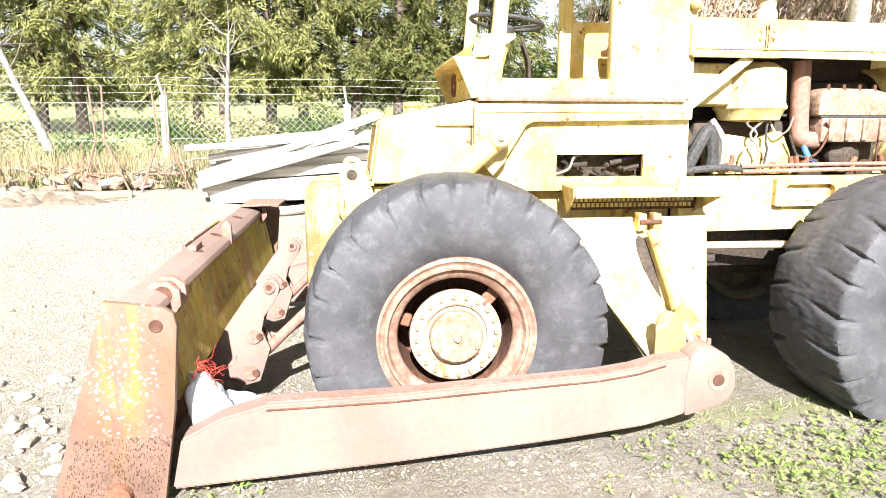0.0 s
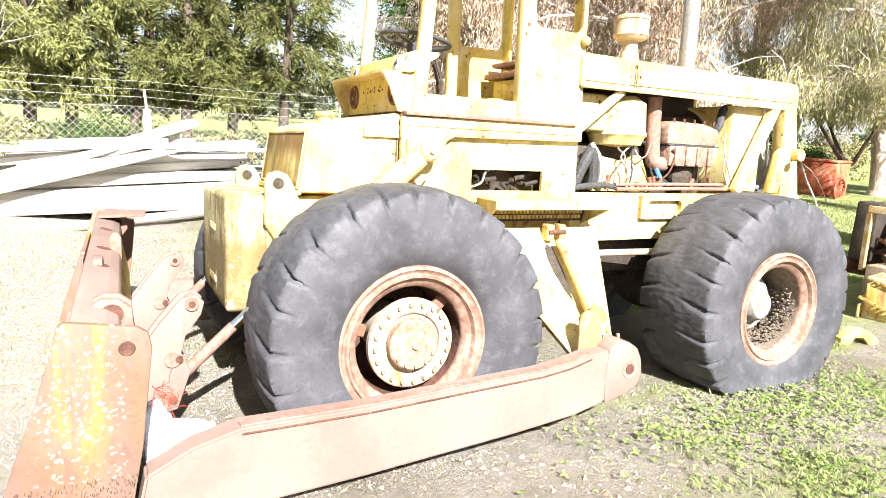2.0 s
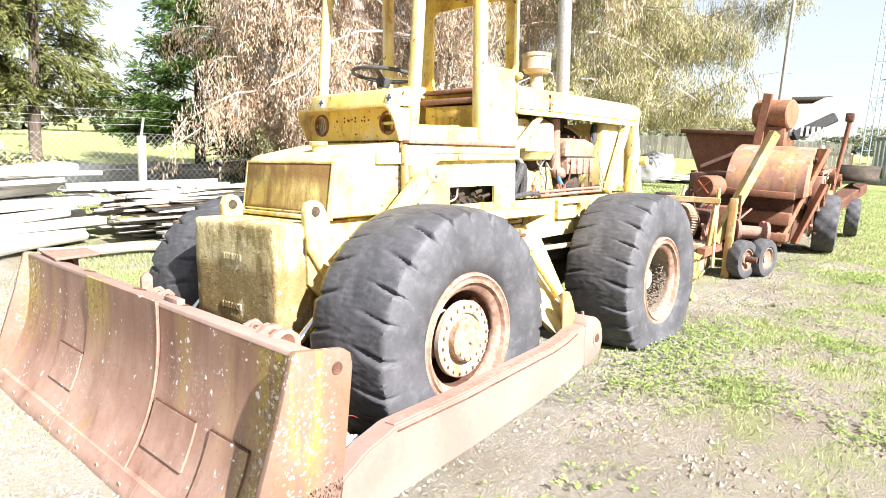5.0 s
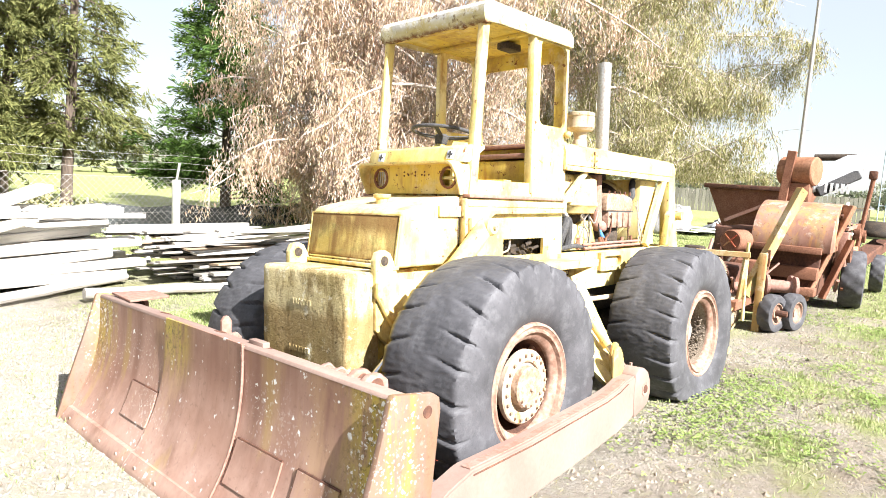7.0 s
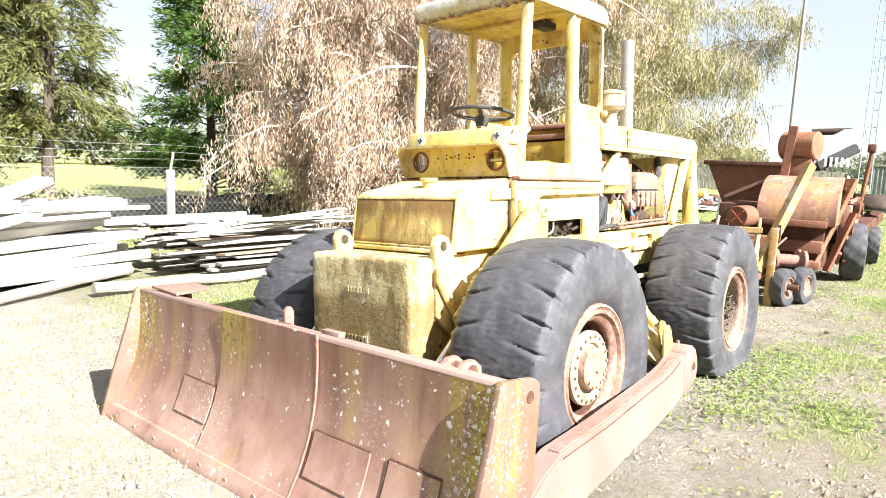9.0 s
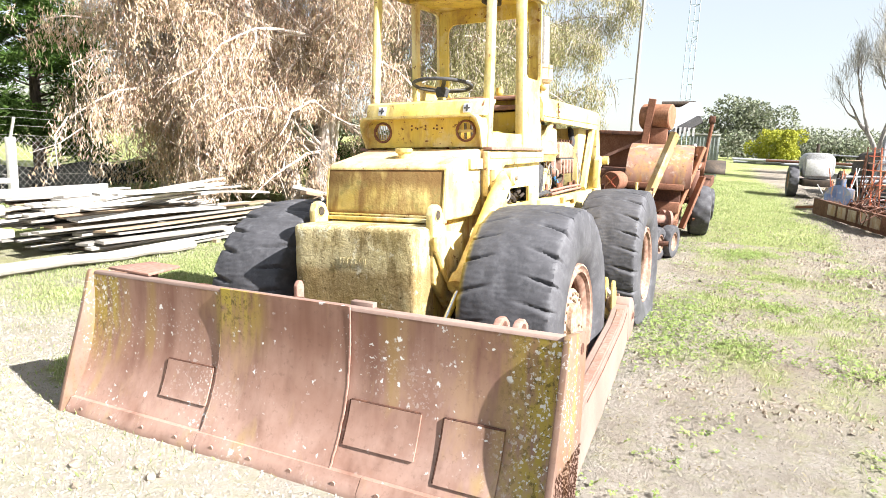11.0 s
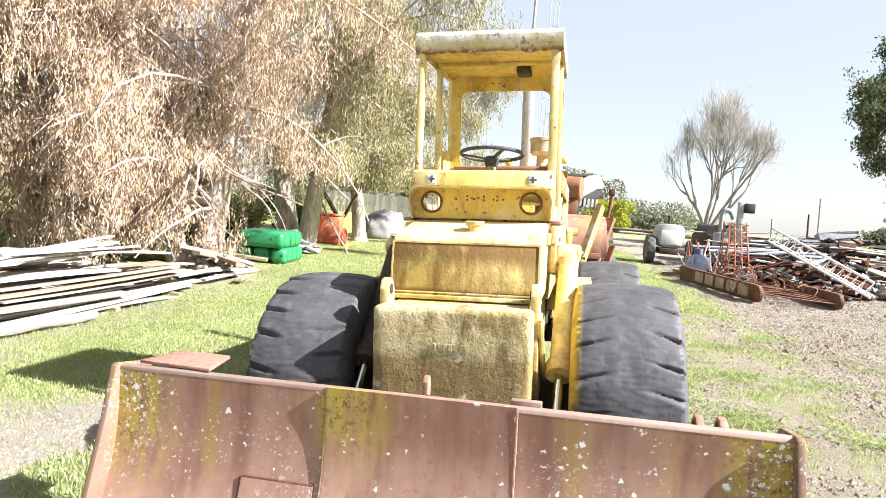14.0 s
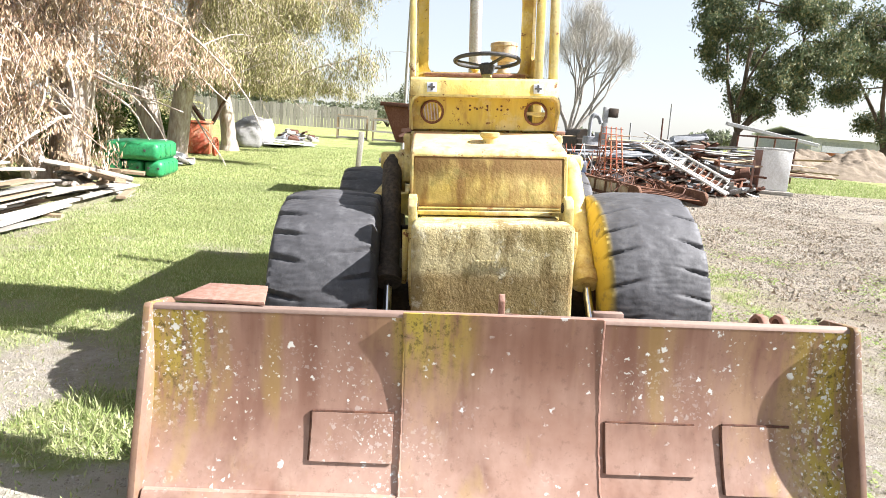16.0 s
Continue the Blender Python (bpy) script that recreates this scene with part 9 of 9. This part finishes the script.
heap("scrap_heap", "heap of dark machine parts and pipes", "scrap", 15.0, -4.0, 1.3, 1.4, 0.8, 170, [OIL_AND_SHADE, RUST_DARK, SLATE, RUST], 42, (0.12, 0.6), 0.15, 0.10)
heap("scrap_heap", "heap of grey sheet and scrap iron", "scrap", 24.5, -7.5, 3.0, 2.8, 1.3, 90, [GREY_METAL, SLATE, RUST_DARK, WHITE_SHEET], 43, (0.3, 1.1), 0.3)
for j in range(110):
    x, y = r.uniform(18.0, 24.0), r.uniform(-10.0, -3.6)
    k0 += 1
    plank(x, y, gz(x, y) + r.uniform(0.35, 1.3), r.uniform(1.2, 4.0), r.uniform(0.08, 0.34), r.uniform(0.015, 0.045), r.uniform(65, 115), r.uniform(-4, 4), 1500 + k0,
          (SLATE, GREY_WOOD, SLATE, BROWN_WOOD, GREY_METAL, RUST_DARK)[j % 6], "weathered board or sheet on the scrap heap", False, r.uniform(-15, 15))
heap("scrap_heap", "heap of tangled rusty bars and machine parts", "scrap", 16.2, -5.2, 1.5, 1.8, 1.1, 240, [RUST_DARK, GREY_METAL, OIL_AND_SHADE, RUST_DARK, GREY_WOOD, RUST], 44, (0.4, 1.3), 0.05, 0.035)
heap("scrap_heap", "heap of thin rusty bars behind the rake", "scrap", 14.6, -2.9, 1.0, 1.2, 0.9, 170, [RUST_DARK, RUST, OIL_AND_SHADE, GREY_METAL], 45, (0.3, 1.1), 0.05, 0.035)
heap("scrap_heap", "heap of grey sheet, pipe and boards", "scrap", 21.0, -7.5, 2.6, 3.0, 1.7, 150, [GREY_METAL, SLATE, OIL_AND_SHADE, RUST_DARK, GREY_WOOD], 46, (0.3, 1.4), 0.08, 0.16)
bw = thing("grain_blower", pose(21.0, -3.3, gz(21.0, -3.3)) @ Matrix.Diagonal((0.8, 0.65, 0.85, 1)), "grey grain blower with a bent spout", "machine")
bm = bmesh.new()
box(bm, (-0.4, -0.35, 0.2), (0.4, 0.35, 1.5), 0.05)
part("casing", bm, SLATE, bw)
part("spout", T(smoothline([(0, 0.1, 1.4), (0, 0.12, 2.1), (0, 0.0, 2.4), (0, -0.3, 2.38), (0, -0.5, 2.1)]), 0.11, 14), SLATE, bw)
part("hopper", P([(-0.3, 1.1), (-0.5, 1.7), (0.5, 1.7), (0.3, 1.1)], -0.9, -0.4, 0.02), GREY_METAL, bw)
for s in (-0.3, 0.3):
    part("leg", B((s - 0.04, -0.3, 0), (s + 0.04, 0.3, 0.22), 0.01), RUST_DARK, bw)
pa_ = thing("tractor_hulk", pose(23.0, -4.6, gz(23, -4.6)), "dark stripped machine with a tall post", "machine")
part("body", B((-1.2, -1.6, 0.3), (1.2, 1.6, 1.15), 0.1), OIL_AND_SHADE, pa_)
part("cowl", R((-1.0, 1.2, 1.15), (1.0, 1.2, 1.15), 0.35, None, 18), OIL_AND_SHADE, pa_)
part("tall_post", B((-0.1, 0.05, 1.1), (0.1, 0.25, 2.45), 0.02), GREY_METAL, pa_)
part("post_head", B((-0.16, -0.35, 2.05), (0.16, 0.06, 2.42), 0.05), OIL_AND_SHADE, pa_)
for s in (-1.0, 1.0):
    tyred_wheel(pa_, s, -1.3, 0.45, 0.45, 0.3, 90, 9)
    tyred_wheel(pa_, s, 1.3, 0.45, 0.45, 0.3, 90, 9)
sf = thing("gantry", pose(21.5, -10.6, gz(21.5, -10.6)), "rusty open steel frame standing on the heap", "frame")
for x in (-0.7, 0.7):
    for y in (-0.8, 0.8):
        part("post", R((x, y, 0), (x, y, 1.75), 0.035, None, 8), RUST_DARK, sf)
for z in (0.5, 1.1, 1.72):
    for y in (-0.8, 0.8):
        part("rail", R((-0.7, y, z), (0.7, y, z), 0.03, None, 8), RUST_DARK, sf)
    for x in (-0.7, 0.7):
        part("rail", R((x, -0.8, z), (x, 0.8, z), 0.03, None, 8), RUST_DARK, sf)
bm = bmesh.new()
bar(bm, (0, -2.2, 1.55), (0.3, 1.6, 2.15), 0.16, 0.14, 0.01)
part("auger_pipe", bm, GREY_METAL, sf)
for k, (x, y, h) in enumerate(((24.0, -7.4, 2.2), (26.0, -8.6, 2.9), (25.0, -6.4, 1.9))):
    pp = thing("chimney_pipe", pose(x, y, gz(x, y)), "thin upright rusty pipe in the scrap", "pipe", "upright pipes")
    part("tube", R((0, 0, 0), (0.05, 0.05, h), 0.04, 0.035, 10), GREY_METAL if k else RUST_DARK, pp)

# dirt mound with an old orange harrow
def mound(x, y, rx, ry, h, seed, n=110):
    v, f = [], []
    for j in range(n + 1):
        for i in range(n + 1):
            u, w = 2 * i / n - 1, 2 * j / n - 1
            d = math.hypot(u, w)
            z = h * max(0.0, 1 - d * d) ** 0.8 * (0.75 + 0.6 * noise.noise((u * 2.5, w * 2.5, seed))) + (0.22 * noise.fractal(Vector((u * 7, w * 14, seed)), 0.7, 2.0, 5)) * max(0, 1 - d) ** 0.5
            px, py = x + rx * u, y + ry * w
            v.append((px, py, gz(px, py) + z - 0.06))
    for j in range(n):
        for i in range(n):
            a = j * (n + 1) + i
            f.append((a, a + 1, a + n + 2, a + n + 1))
    o = strips("dirt_mound", v, f, SOIL, smooth=True)
    tagged(o, "long mound of dug brown soil, the small low one standing for shade", "mound")


mound(29.0, -19.5, 3.2, 7.0, 1.45, 2.0)
mound(26.5, -14.6, 2.0, 2.6, 0.9, 5.0, 60)
# added low mound: its dark soil stands for a shadow on the ground
mound(-3.9, 10.35, 1.5, 0.75, 0.16, 8.0, 40)
oh = thing("disc_harrow", pose(33.5, -24.0, gz(33.5, -24.0) + 0.6), "orange disc harrow on the mound", "harrow")
part("beam", B((-0.2, -3.6, 0.2), (0.2, 3.6, 0.5), 0.04), paint("orange_paint", (0.50, 0.13, 0.03), (0.50, 0.20, 0.08), 1, 0.2), oh)
for k in range(9):
    part("disc", R((0.25, -3.4 + 0.85 * k, 0.1), (0.32, -3.4 + 0.85 * k, 0.1), 0.35, None, 18), RUST, oh)
part("frame_leg", B((-0.1, -0.3, -0.7), (0.1, 0.3, 0.2), 0.02), RUST, oh)

# pipes stacked across the end of the yard, sheds beyond
for k in range(26):
    y = -9.5 + 0.4 * (k % 13)
    z = gz(47, -4) + 0.10 + 0.18 * (k // 13)
    ob = part("pipe", R((0, -2.6, 0), (0, 2.6, 0), 0.09, None, 10), (SLATE, RUST_DARK, GREY_METAL)[k % 3], None)
    ob.matrix_world = pose(46 + 0.2 * (k % 13), -4.5 + r.uniform(-2.0, 2.0), z, 0, 0, r.uniform(-4, 4))
    tagged(ob, "long grey pipe in a low stack", "pipe", "stacked pipes")
def shed(x, y, lx, ly, h, yaw, label, roof_mat):
    s = thing("shed", pose(x, y, gz(x, y), 0, 0, yaw), label, "shed")
    part("wall", B((-lx / 2, -ly / 2, -0.2), (lx / 2, ly / 2, h), 0.02), GREY_METAL, s)
    part("roof", P([(-lx / 2 - 0.3, h), (0, h + 0.9), (lx / 2 + 0.3, h), (lx / 2 + 0.3, h - 0.12), (0, h + 0.78), (-lx / 2 - 0.3, h - 0.12)], -ly / 2 - 0.3, ly / 2 + 0.3), roof_mat, s)
    for k in range(3):
        yy = -ly / 2 + ly * (k + 0.5) / 3
        part("door", B((-lx / 2 - 0.03, yy - ly * 0.11, 0), (-lx / 2 - 0.005, yy + ly * 0.11, h * 0.8), 0), SLATE, s)


shed(62, -47, 8, 22, 2.2, 8, "long low white-roofed shed across the field", WHITE_SHEET)

# sack, twine and clods by the blade
sack = bmesh.new()
bmesh.ops.create_uvsphere(sack, u_segments=48, v_segments=32, radius=1.0)
for v in sack.verts:
    c = v.co
    fold = 0.030 * math.sin(9 * c.x + 4 * c.y + 2.0 * noise.noise(c * 1.5)) + 0.018 * noise.fractal(c * 4.0, 0.8, 2.1, 4)
    k = 1 + 0.22 * noise.noise(c * 2.3)
    flat = math.copysign(abs(c.z) ** 0.7, c.z)
    v.co = Vector((c.x * 0.27 * k, c.y * 0.15 * k, max(-0.10, flat * 0.095 - 0.17 * c.x * c.x * c.x + fold)))
CLOTH = mottled("white_woven_sack", (0.70, 0.71, 0.74), (0.78, 0.78, 0.80), (0.55, 0.56, 0.60), 6, 0.8, 0, 90, 0.5)
so = part("woven_sack", sack, CLOTH, None, "", 1.2)
so.matrix_world = DOZER @ pose(-0.98, -1.22, 0.10, 0, 22, 8)
tagged(so, "crumpled white woven sack behind the blade", "sack")
neck = bmesh.new()
tube(neck, smoothline([(0, 0, 0), (-0.02, 0.0, 0.10), (-0.05, 0.02, 0.16)], 4), 0.07, 12, 0.03)
nk = part("sack_neck", neck, CLOTH, so)
nk.matrix_local = pose(-0.16, 0.0, 0.02, 0, -10, 0)
tw = thing("baling_twine", DOZER @ pose(-1.12, -1.30, 0.42), "frayed red baling twine hung on the blade", "twine")
rr = random.Random(2)
RED_TWINE = mottled("red_twine", (0.45, 0.05, 0.03), (0.5, 0.10, 0.06), (0.3, 0.02, 0.02), 20, 0.8, 0, 60, 0.2)
for k in range(12):
    p = [(0, 0, 0)]
    for j in range(5):
        p.append((p[-1][0] + rr.uniform(-0.02, 0.05), p[-1][1] + rr.uniform(-0.03, 0.03), p[-1][2] + rr.uniform(-0.05, 0.03)))
    part("strand", T(smoothline(p, 3), 0.0012, 4), RED_TWINE, tw)

# ---- ground cover: grass, clover, stones ----
def scatter_rng(seed):
    return np.random.default_rng(seed)


GRASS = leaf_material("grass_blades", (0.22, 0.295, 0.095), (0.35, 0.405, 0.165), (0.52, 0.51, 0.31), 0.6, 0.35)
DRY_GRASS = leaf_material("dry_grass_blades", (0.40, 0.34, 0.20), (0.34, 0.30, 0.15), (0.46, 0.40, 0.27), 0.8, 0.3)
CLOVER = leaf_material("clover_leaves", (0.19, 0.28, 0.07), (0.26, 0.34, 0.10), (0.36, 0.41, 0.16), 0.55, 0.3)


def blades(name, label, seed, count, area, height, width, mat, need, lean=0.45, kind="stuff"):
    """Upright blades scattered where the ground is green enough."""
    rng = scatter_rng(seed)
    x0, x1, y0, y1 = area
    px = rng.uniform(x0, x1, count)
    py = rng.uniform(y0, y1, count)
    keep = []
    for i in range(count):
        g = grass_amount(px[i], py[i])
        clump = 0.5 + 0.5 * noise.noise((px[i] * 3.5, py[i] * 3.5, 9.0 + seed))
        if need(g, clump, rng.random()):
            keep.append(i)
    px, py = px[keep], py[keep]
    n = len(px)
    pz = np.array([ground_z(x, y) for x, y in zip(px, py)])
    h = height * rng.uniform(0.5, 1.3, n)
    d = np.stack([rng.normal(0, lean, n), rng.normal(0, lean, n), np.ones(n)], 1)
    d = unit(d) * h[:, None] / 2
    c = np.stack([px, py, pz], 1) + d - np.array((0, 0, 0.004))
    side = unit(np.cross(d, rng.normal(0, 1, (n, 3)))) * (width * rng.uniform(0.6, 1.3, n))[:, None]
    ob = quads(name, c, d, side, mat)
    return tagged(ob, label, "grass", kind=kind)


lawn = lambda g, c, u: u < g * (0.35 + 0.8 * c)
blades("grass", "short green grass of the yard", 1, 200000, (-2.5, 9.0, -2.6, 2.8), 0.055, 0.0042, GRASS, lambda g, c, u: u < (g - 0.15) * 1.1 * (c ** 1.5 + 0.12))
blades("grass", "short green grass beyond the dozer", 2, 250000, (-1.5, 12.0, 4.2, 9.2), 0.042, 0.0042, GRASS, lawn)
blades("grass", "rough green grass of the yard", 3, 130000, (9.0, 26.0, -3.0, 9.5), 0.05, 0.008, GRASS, lawn)
blades("grass", "rough green grass behind the fence", 5, 40000, (-14.0, 12.0, 13.7, 26.0), 0.12, 0.012, GRASS, lawn)
blades("dry_grass", "dry pale grass scattered on the dirt", 4, 60000, (-3.0, 9.0, -3.0, 9.0), 0.035, 0.003, DRY_GRASS, lambda g, c, u: u < 0.16 + 0.5 * c * (1 - g), 1.6)
blades("grass", "longer tuft of grass at the end of the blade", 8, 1500, (-0.15, 0.62, 5.58, 6.25), 0.085, 0.004, GRASS, lambda g, c, u: u < 0.25 + 0.7 * c, 0.55)
blades("grass", "bright young grass before the dirt mound", 9, 26000, (16.5, 27.0, -17.0, -8.0), 0.09, 0.016, GRASS, lambda g, c, u: u < g)
blades("tall_weeds", "tall dry weeds along the fence", 6, 9000, (-6.5, -0.3, 11.0, 13.4), 0.55, 0.008, DRY_GRASS, lambda g, c, u: u < c, 0.25)
blades("green_weeds", "green weeds along the fence", 7, 9000, (-6.5, 0.5, 11.2, 13.5), 0.25, 0.012, GRASS, lambda g, c, u: u < c, 0.5)


def clover(seed, count, area, bias):
    rng = scatter_rng(seed)
    x0, x1, y0, y1 = area
    px, py = rng.uniform(x0, x1, count), rng.uniform(y0, y1, count)
    keep = [i for i in range(count) if rng.random() < bias(px[i], py[i])]
    px, py = px[keep], py[keep]
    n = len(px)
    pz = np.array([ground_z(x, y) for x, y in zip(px, py)]) + rng.uniform(0.008, 0.05, n)
    c = np.repeat(np.stack([px, py, pz], 1), 3, 0)
    a = np.tile(np.array([0, 2.094, 4.189]), n) + np.repeat(rng.uniform(0, 6.28, n), 3)
    s = np.repeat(rng.uniform(0.006, 0.013, n), 3)
    d = np.stack([np.cos(a), np.sin(a), rng.normal(0, 0.35, 3 * n)], 1) * s[:, None]
    w = np.stack([-np.sin(a), np.cos(a), rng.normal(0, 0.3, 3 * n)], 1) * (s * 0.8)[:, None]
    tagged(quads("clover", c + d, d, w, CLOVER), "low clover and broad weeds in the grass", "clover", kind="stuff")


def weedy(x, y):
    c = noise.noise((x * 1.1 + 4, y * 1.1, 2.0)) + 0.5 * noise.noise((x * 3.7, y * 3.7, 5.0))
    near_tyre = math.exp(-(((x - 3.0) / 0.9) ** 2 + ((y - 2.15) / 0.35) ** 2))
    return max(0.0, min(1.0, (c - 0.05) * 2.2)) * (0.25 + 0.75 * grass_amount(x, y)) + near_tyre


clover(21, 70000, (-1.5, 9.0, -2.2, 2.6), weedy)


def stones(name, label, seed, count, area, size, mat, need):
    rng = scatter_rng(seed)
    x0, x1, y0, y1 = area
    v, f = [], []
    base = np.array([(1, 0, -0.3), (0, 1, -0.3), (-1, 0, -0.3), (0, -1, -0.3), (0, 0, 1)], float)
    tri = [(0, 1, 4), (1, 2, 4), (2, 3, 4), (3, 0, 4)]
    for _ in range(count):
        x, y = rng.uniform(x0, x1), rng.uniform(y0, y1)
        if rng.random() > need(x, y):
            continue
        s = rng.uniform(*size) * rng.uniform(0.5, 1.0)
        p = base * (1 + rng.normal(0, 0.22, (5, 1))) * np.array((1, rng.uniform(0.6, 1), rng.uniform(0.4, 0.8))) * s
        a = rng.uniform(0, 6.28)
        ca, sa = math.cos(a), math.sin(a)
        tilt = rng.normal(0, 0.4)
        q = len(v)
        z0 = ground_z(x, y)
        for k in p:
            kx, ky, kz = k[0], k[1], k[2] + tilt * k[0]
            v.append((x + kx * ca - ky * sa, y + kx * sa + ky * ca, z0 + kz + s * 0.15))
        f += [(q + t[0], q + t[1], q + t[2]) for t in tri]
    ob = strips(name, v, f, mat)
    return tagged(ob, label, "stones", kind="stuff")


def stone_material(name, a, b, c):
    m, nt, bs = material(name, 0.9)
    col = mix(nt, island_random(nt), a, b)
    col = mix(nt, times(nt, fbm(nt, coords(nt), 40, 3), 0.5), col, c)
    finish(nt, bs, col)
    return m


GRAVEL = stone_material("gravel_stones", (0.19, 0.165, 0.135), (0.31, 0.28, 0.24), (0.15, 0.125, 0.10))
PALE_CRUMB = stone_material("pale_crumbs", (0.27, 0.24, 0.195), (0.44, 0.405, 0.345), (0.20, 0.17, 0.135))
stones("gravel", "loose gravel and crumbs of soil", 31, 48000, (-4.5, 9.0, -4.0, 3.0), (0.004, 0.012), GRAVEL, lambda x, y: (1.0 - 0.75 * grass_amount(x, y)) * (0.4 + 0.6 * max(0, noise.noise((x * 1.5, y * 1.5, 8.0)) + 0.5)))
CLOD = mottled("soil_clods", (0.24, 0.19, 0.14), (0.36, 0.31, 0.25), (0.13, 0.10, 0.07), 6.0, 0.95, 0, 40, 0.5)
stones("soil_clods", "rough brown clods of soil between the grass", 35, 26000, (0.6, 12.0, -4.5, 2.6), (0.010, 0.032), CLOD, lambda x, y: max(0.0, 0.25 + 1.1 * noise.noise((x * 2.2, y * 2.2, 5.0))))
stones("gravel", "coarse gravel of the driveway", 32, 34000, (3.0, 14.0, -7.0, 0.5), (0.008, 0.026), GRAVEL, lambda x, y: 1.0 - grass_amount(x, y))
stones("gravel", "loose dirt crumbs in front of the blade", 33, 30000, (-5.5, 1.0, 2.5, 9.0), (0.004, 0.016), PALE_CRUMB, lambda x, y: 1.0 - 0.8 * grass_amount(x, y))

stones("gravel", "coarse gravel and clods before the scrap", 34, 16000, (12.0, 24.0, -12.0, 0.0), (0.014, 0.045), GRAVEL, lambda x, y: 1.0 - grass_amount(x, y))
stones("soil_clods", "churned clods of dry soil along the driveway", 36, 12000, (1.5, 13.0, -6.5, 0.6), (0.020, 0.055), CLOD, lambda x, y: (1.0 - grass_amount(x, y)) * max(0.05, 0.3 + 1.2 * noise.noise((x * 0.9, y * 0.9, 3.0))))


def lump(bm, r, seed):
    bmesh.ops.create_icosphere(bm, subdivisions=2, radius=r)
    rr = random.Random(seed)
    o = Vector((rr.uniform(0, 50), rr.uniform(0, 50), 0))
    for v in bm.verts:
        n3 = noise.noise(v.co.normalized() * 1.6 + o)
        v.co *= 1 + 0.45 * n3
        v.co.z *= 0.75
    return bm


rr = random.Random(15)
for k in range(95):
    x, y = rr.uniform(-3.4, -1.1), rr.uniform(2.3, 5.6)
    bladeside = -0.45 - 0.08 * (y - 3.9)
    if x > bladeside - 0.45:
        continue
    r = 0.010 + 0.018 * rr.random() ** 2.5
    o = part("dirt_clod", lump(bmesh.new(), r, k), CLOD, None, "", 0.6)
    o.matrix_world = pose(x, y, gz(x, y) + r * 0.42, rr.uniform(-20, 20), rr.uniform(-20, 20), rr.uniform(0, 360))
    tagged(o, "pale dry clod of dug earth", "clod", "clods by the blade")

PALE_CLOD = stone_material("pale_clods", (0.28, 0.25, 0.205), (0.38, 0.35, 0.295), (0.19, 0.165, 0.13))
for k in range(230):
    x, y = rr.uniform(-2.1, -1.05), rr.uniform(1.95, 3.75)
    r = 0.010 + 0.034 * rr.random() ** 2.5
    if x > -1.2 and y > 3.0:
        continue
    o = part("dirt_clod", lump(bmesh.new(), r, 300 + k), PALE_CLOD, None, "", 0.5)
    o.matrix_world = pose(x, y, gz(x, y) + r * 0.4, rr.uniform(-20, 20), rr.uniform(-20, 20), rr.uniform(0, 360))
    tagged(o, "pale dry clod of dug earth", "clod", "clods by the blade")
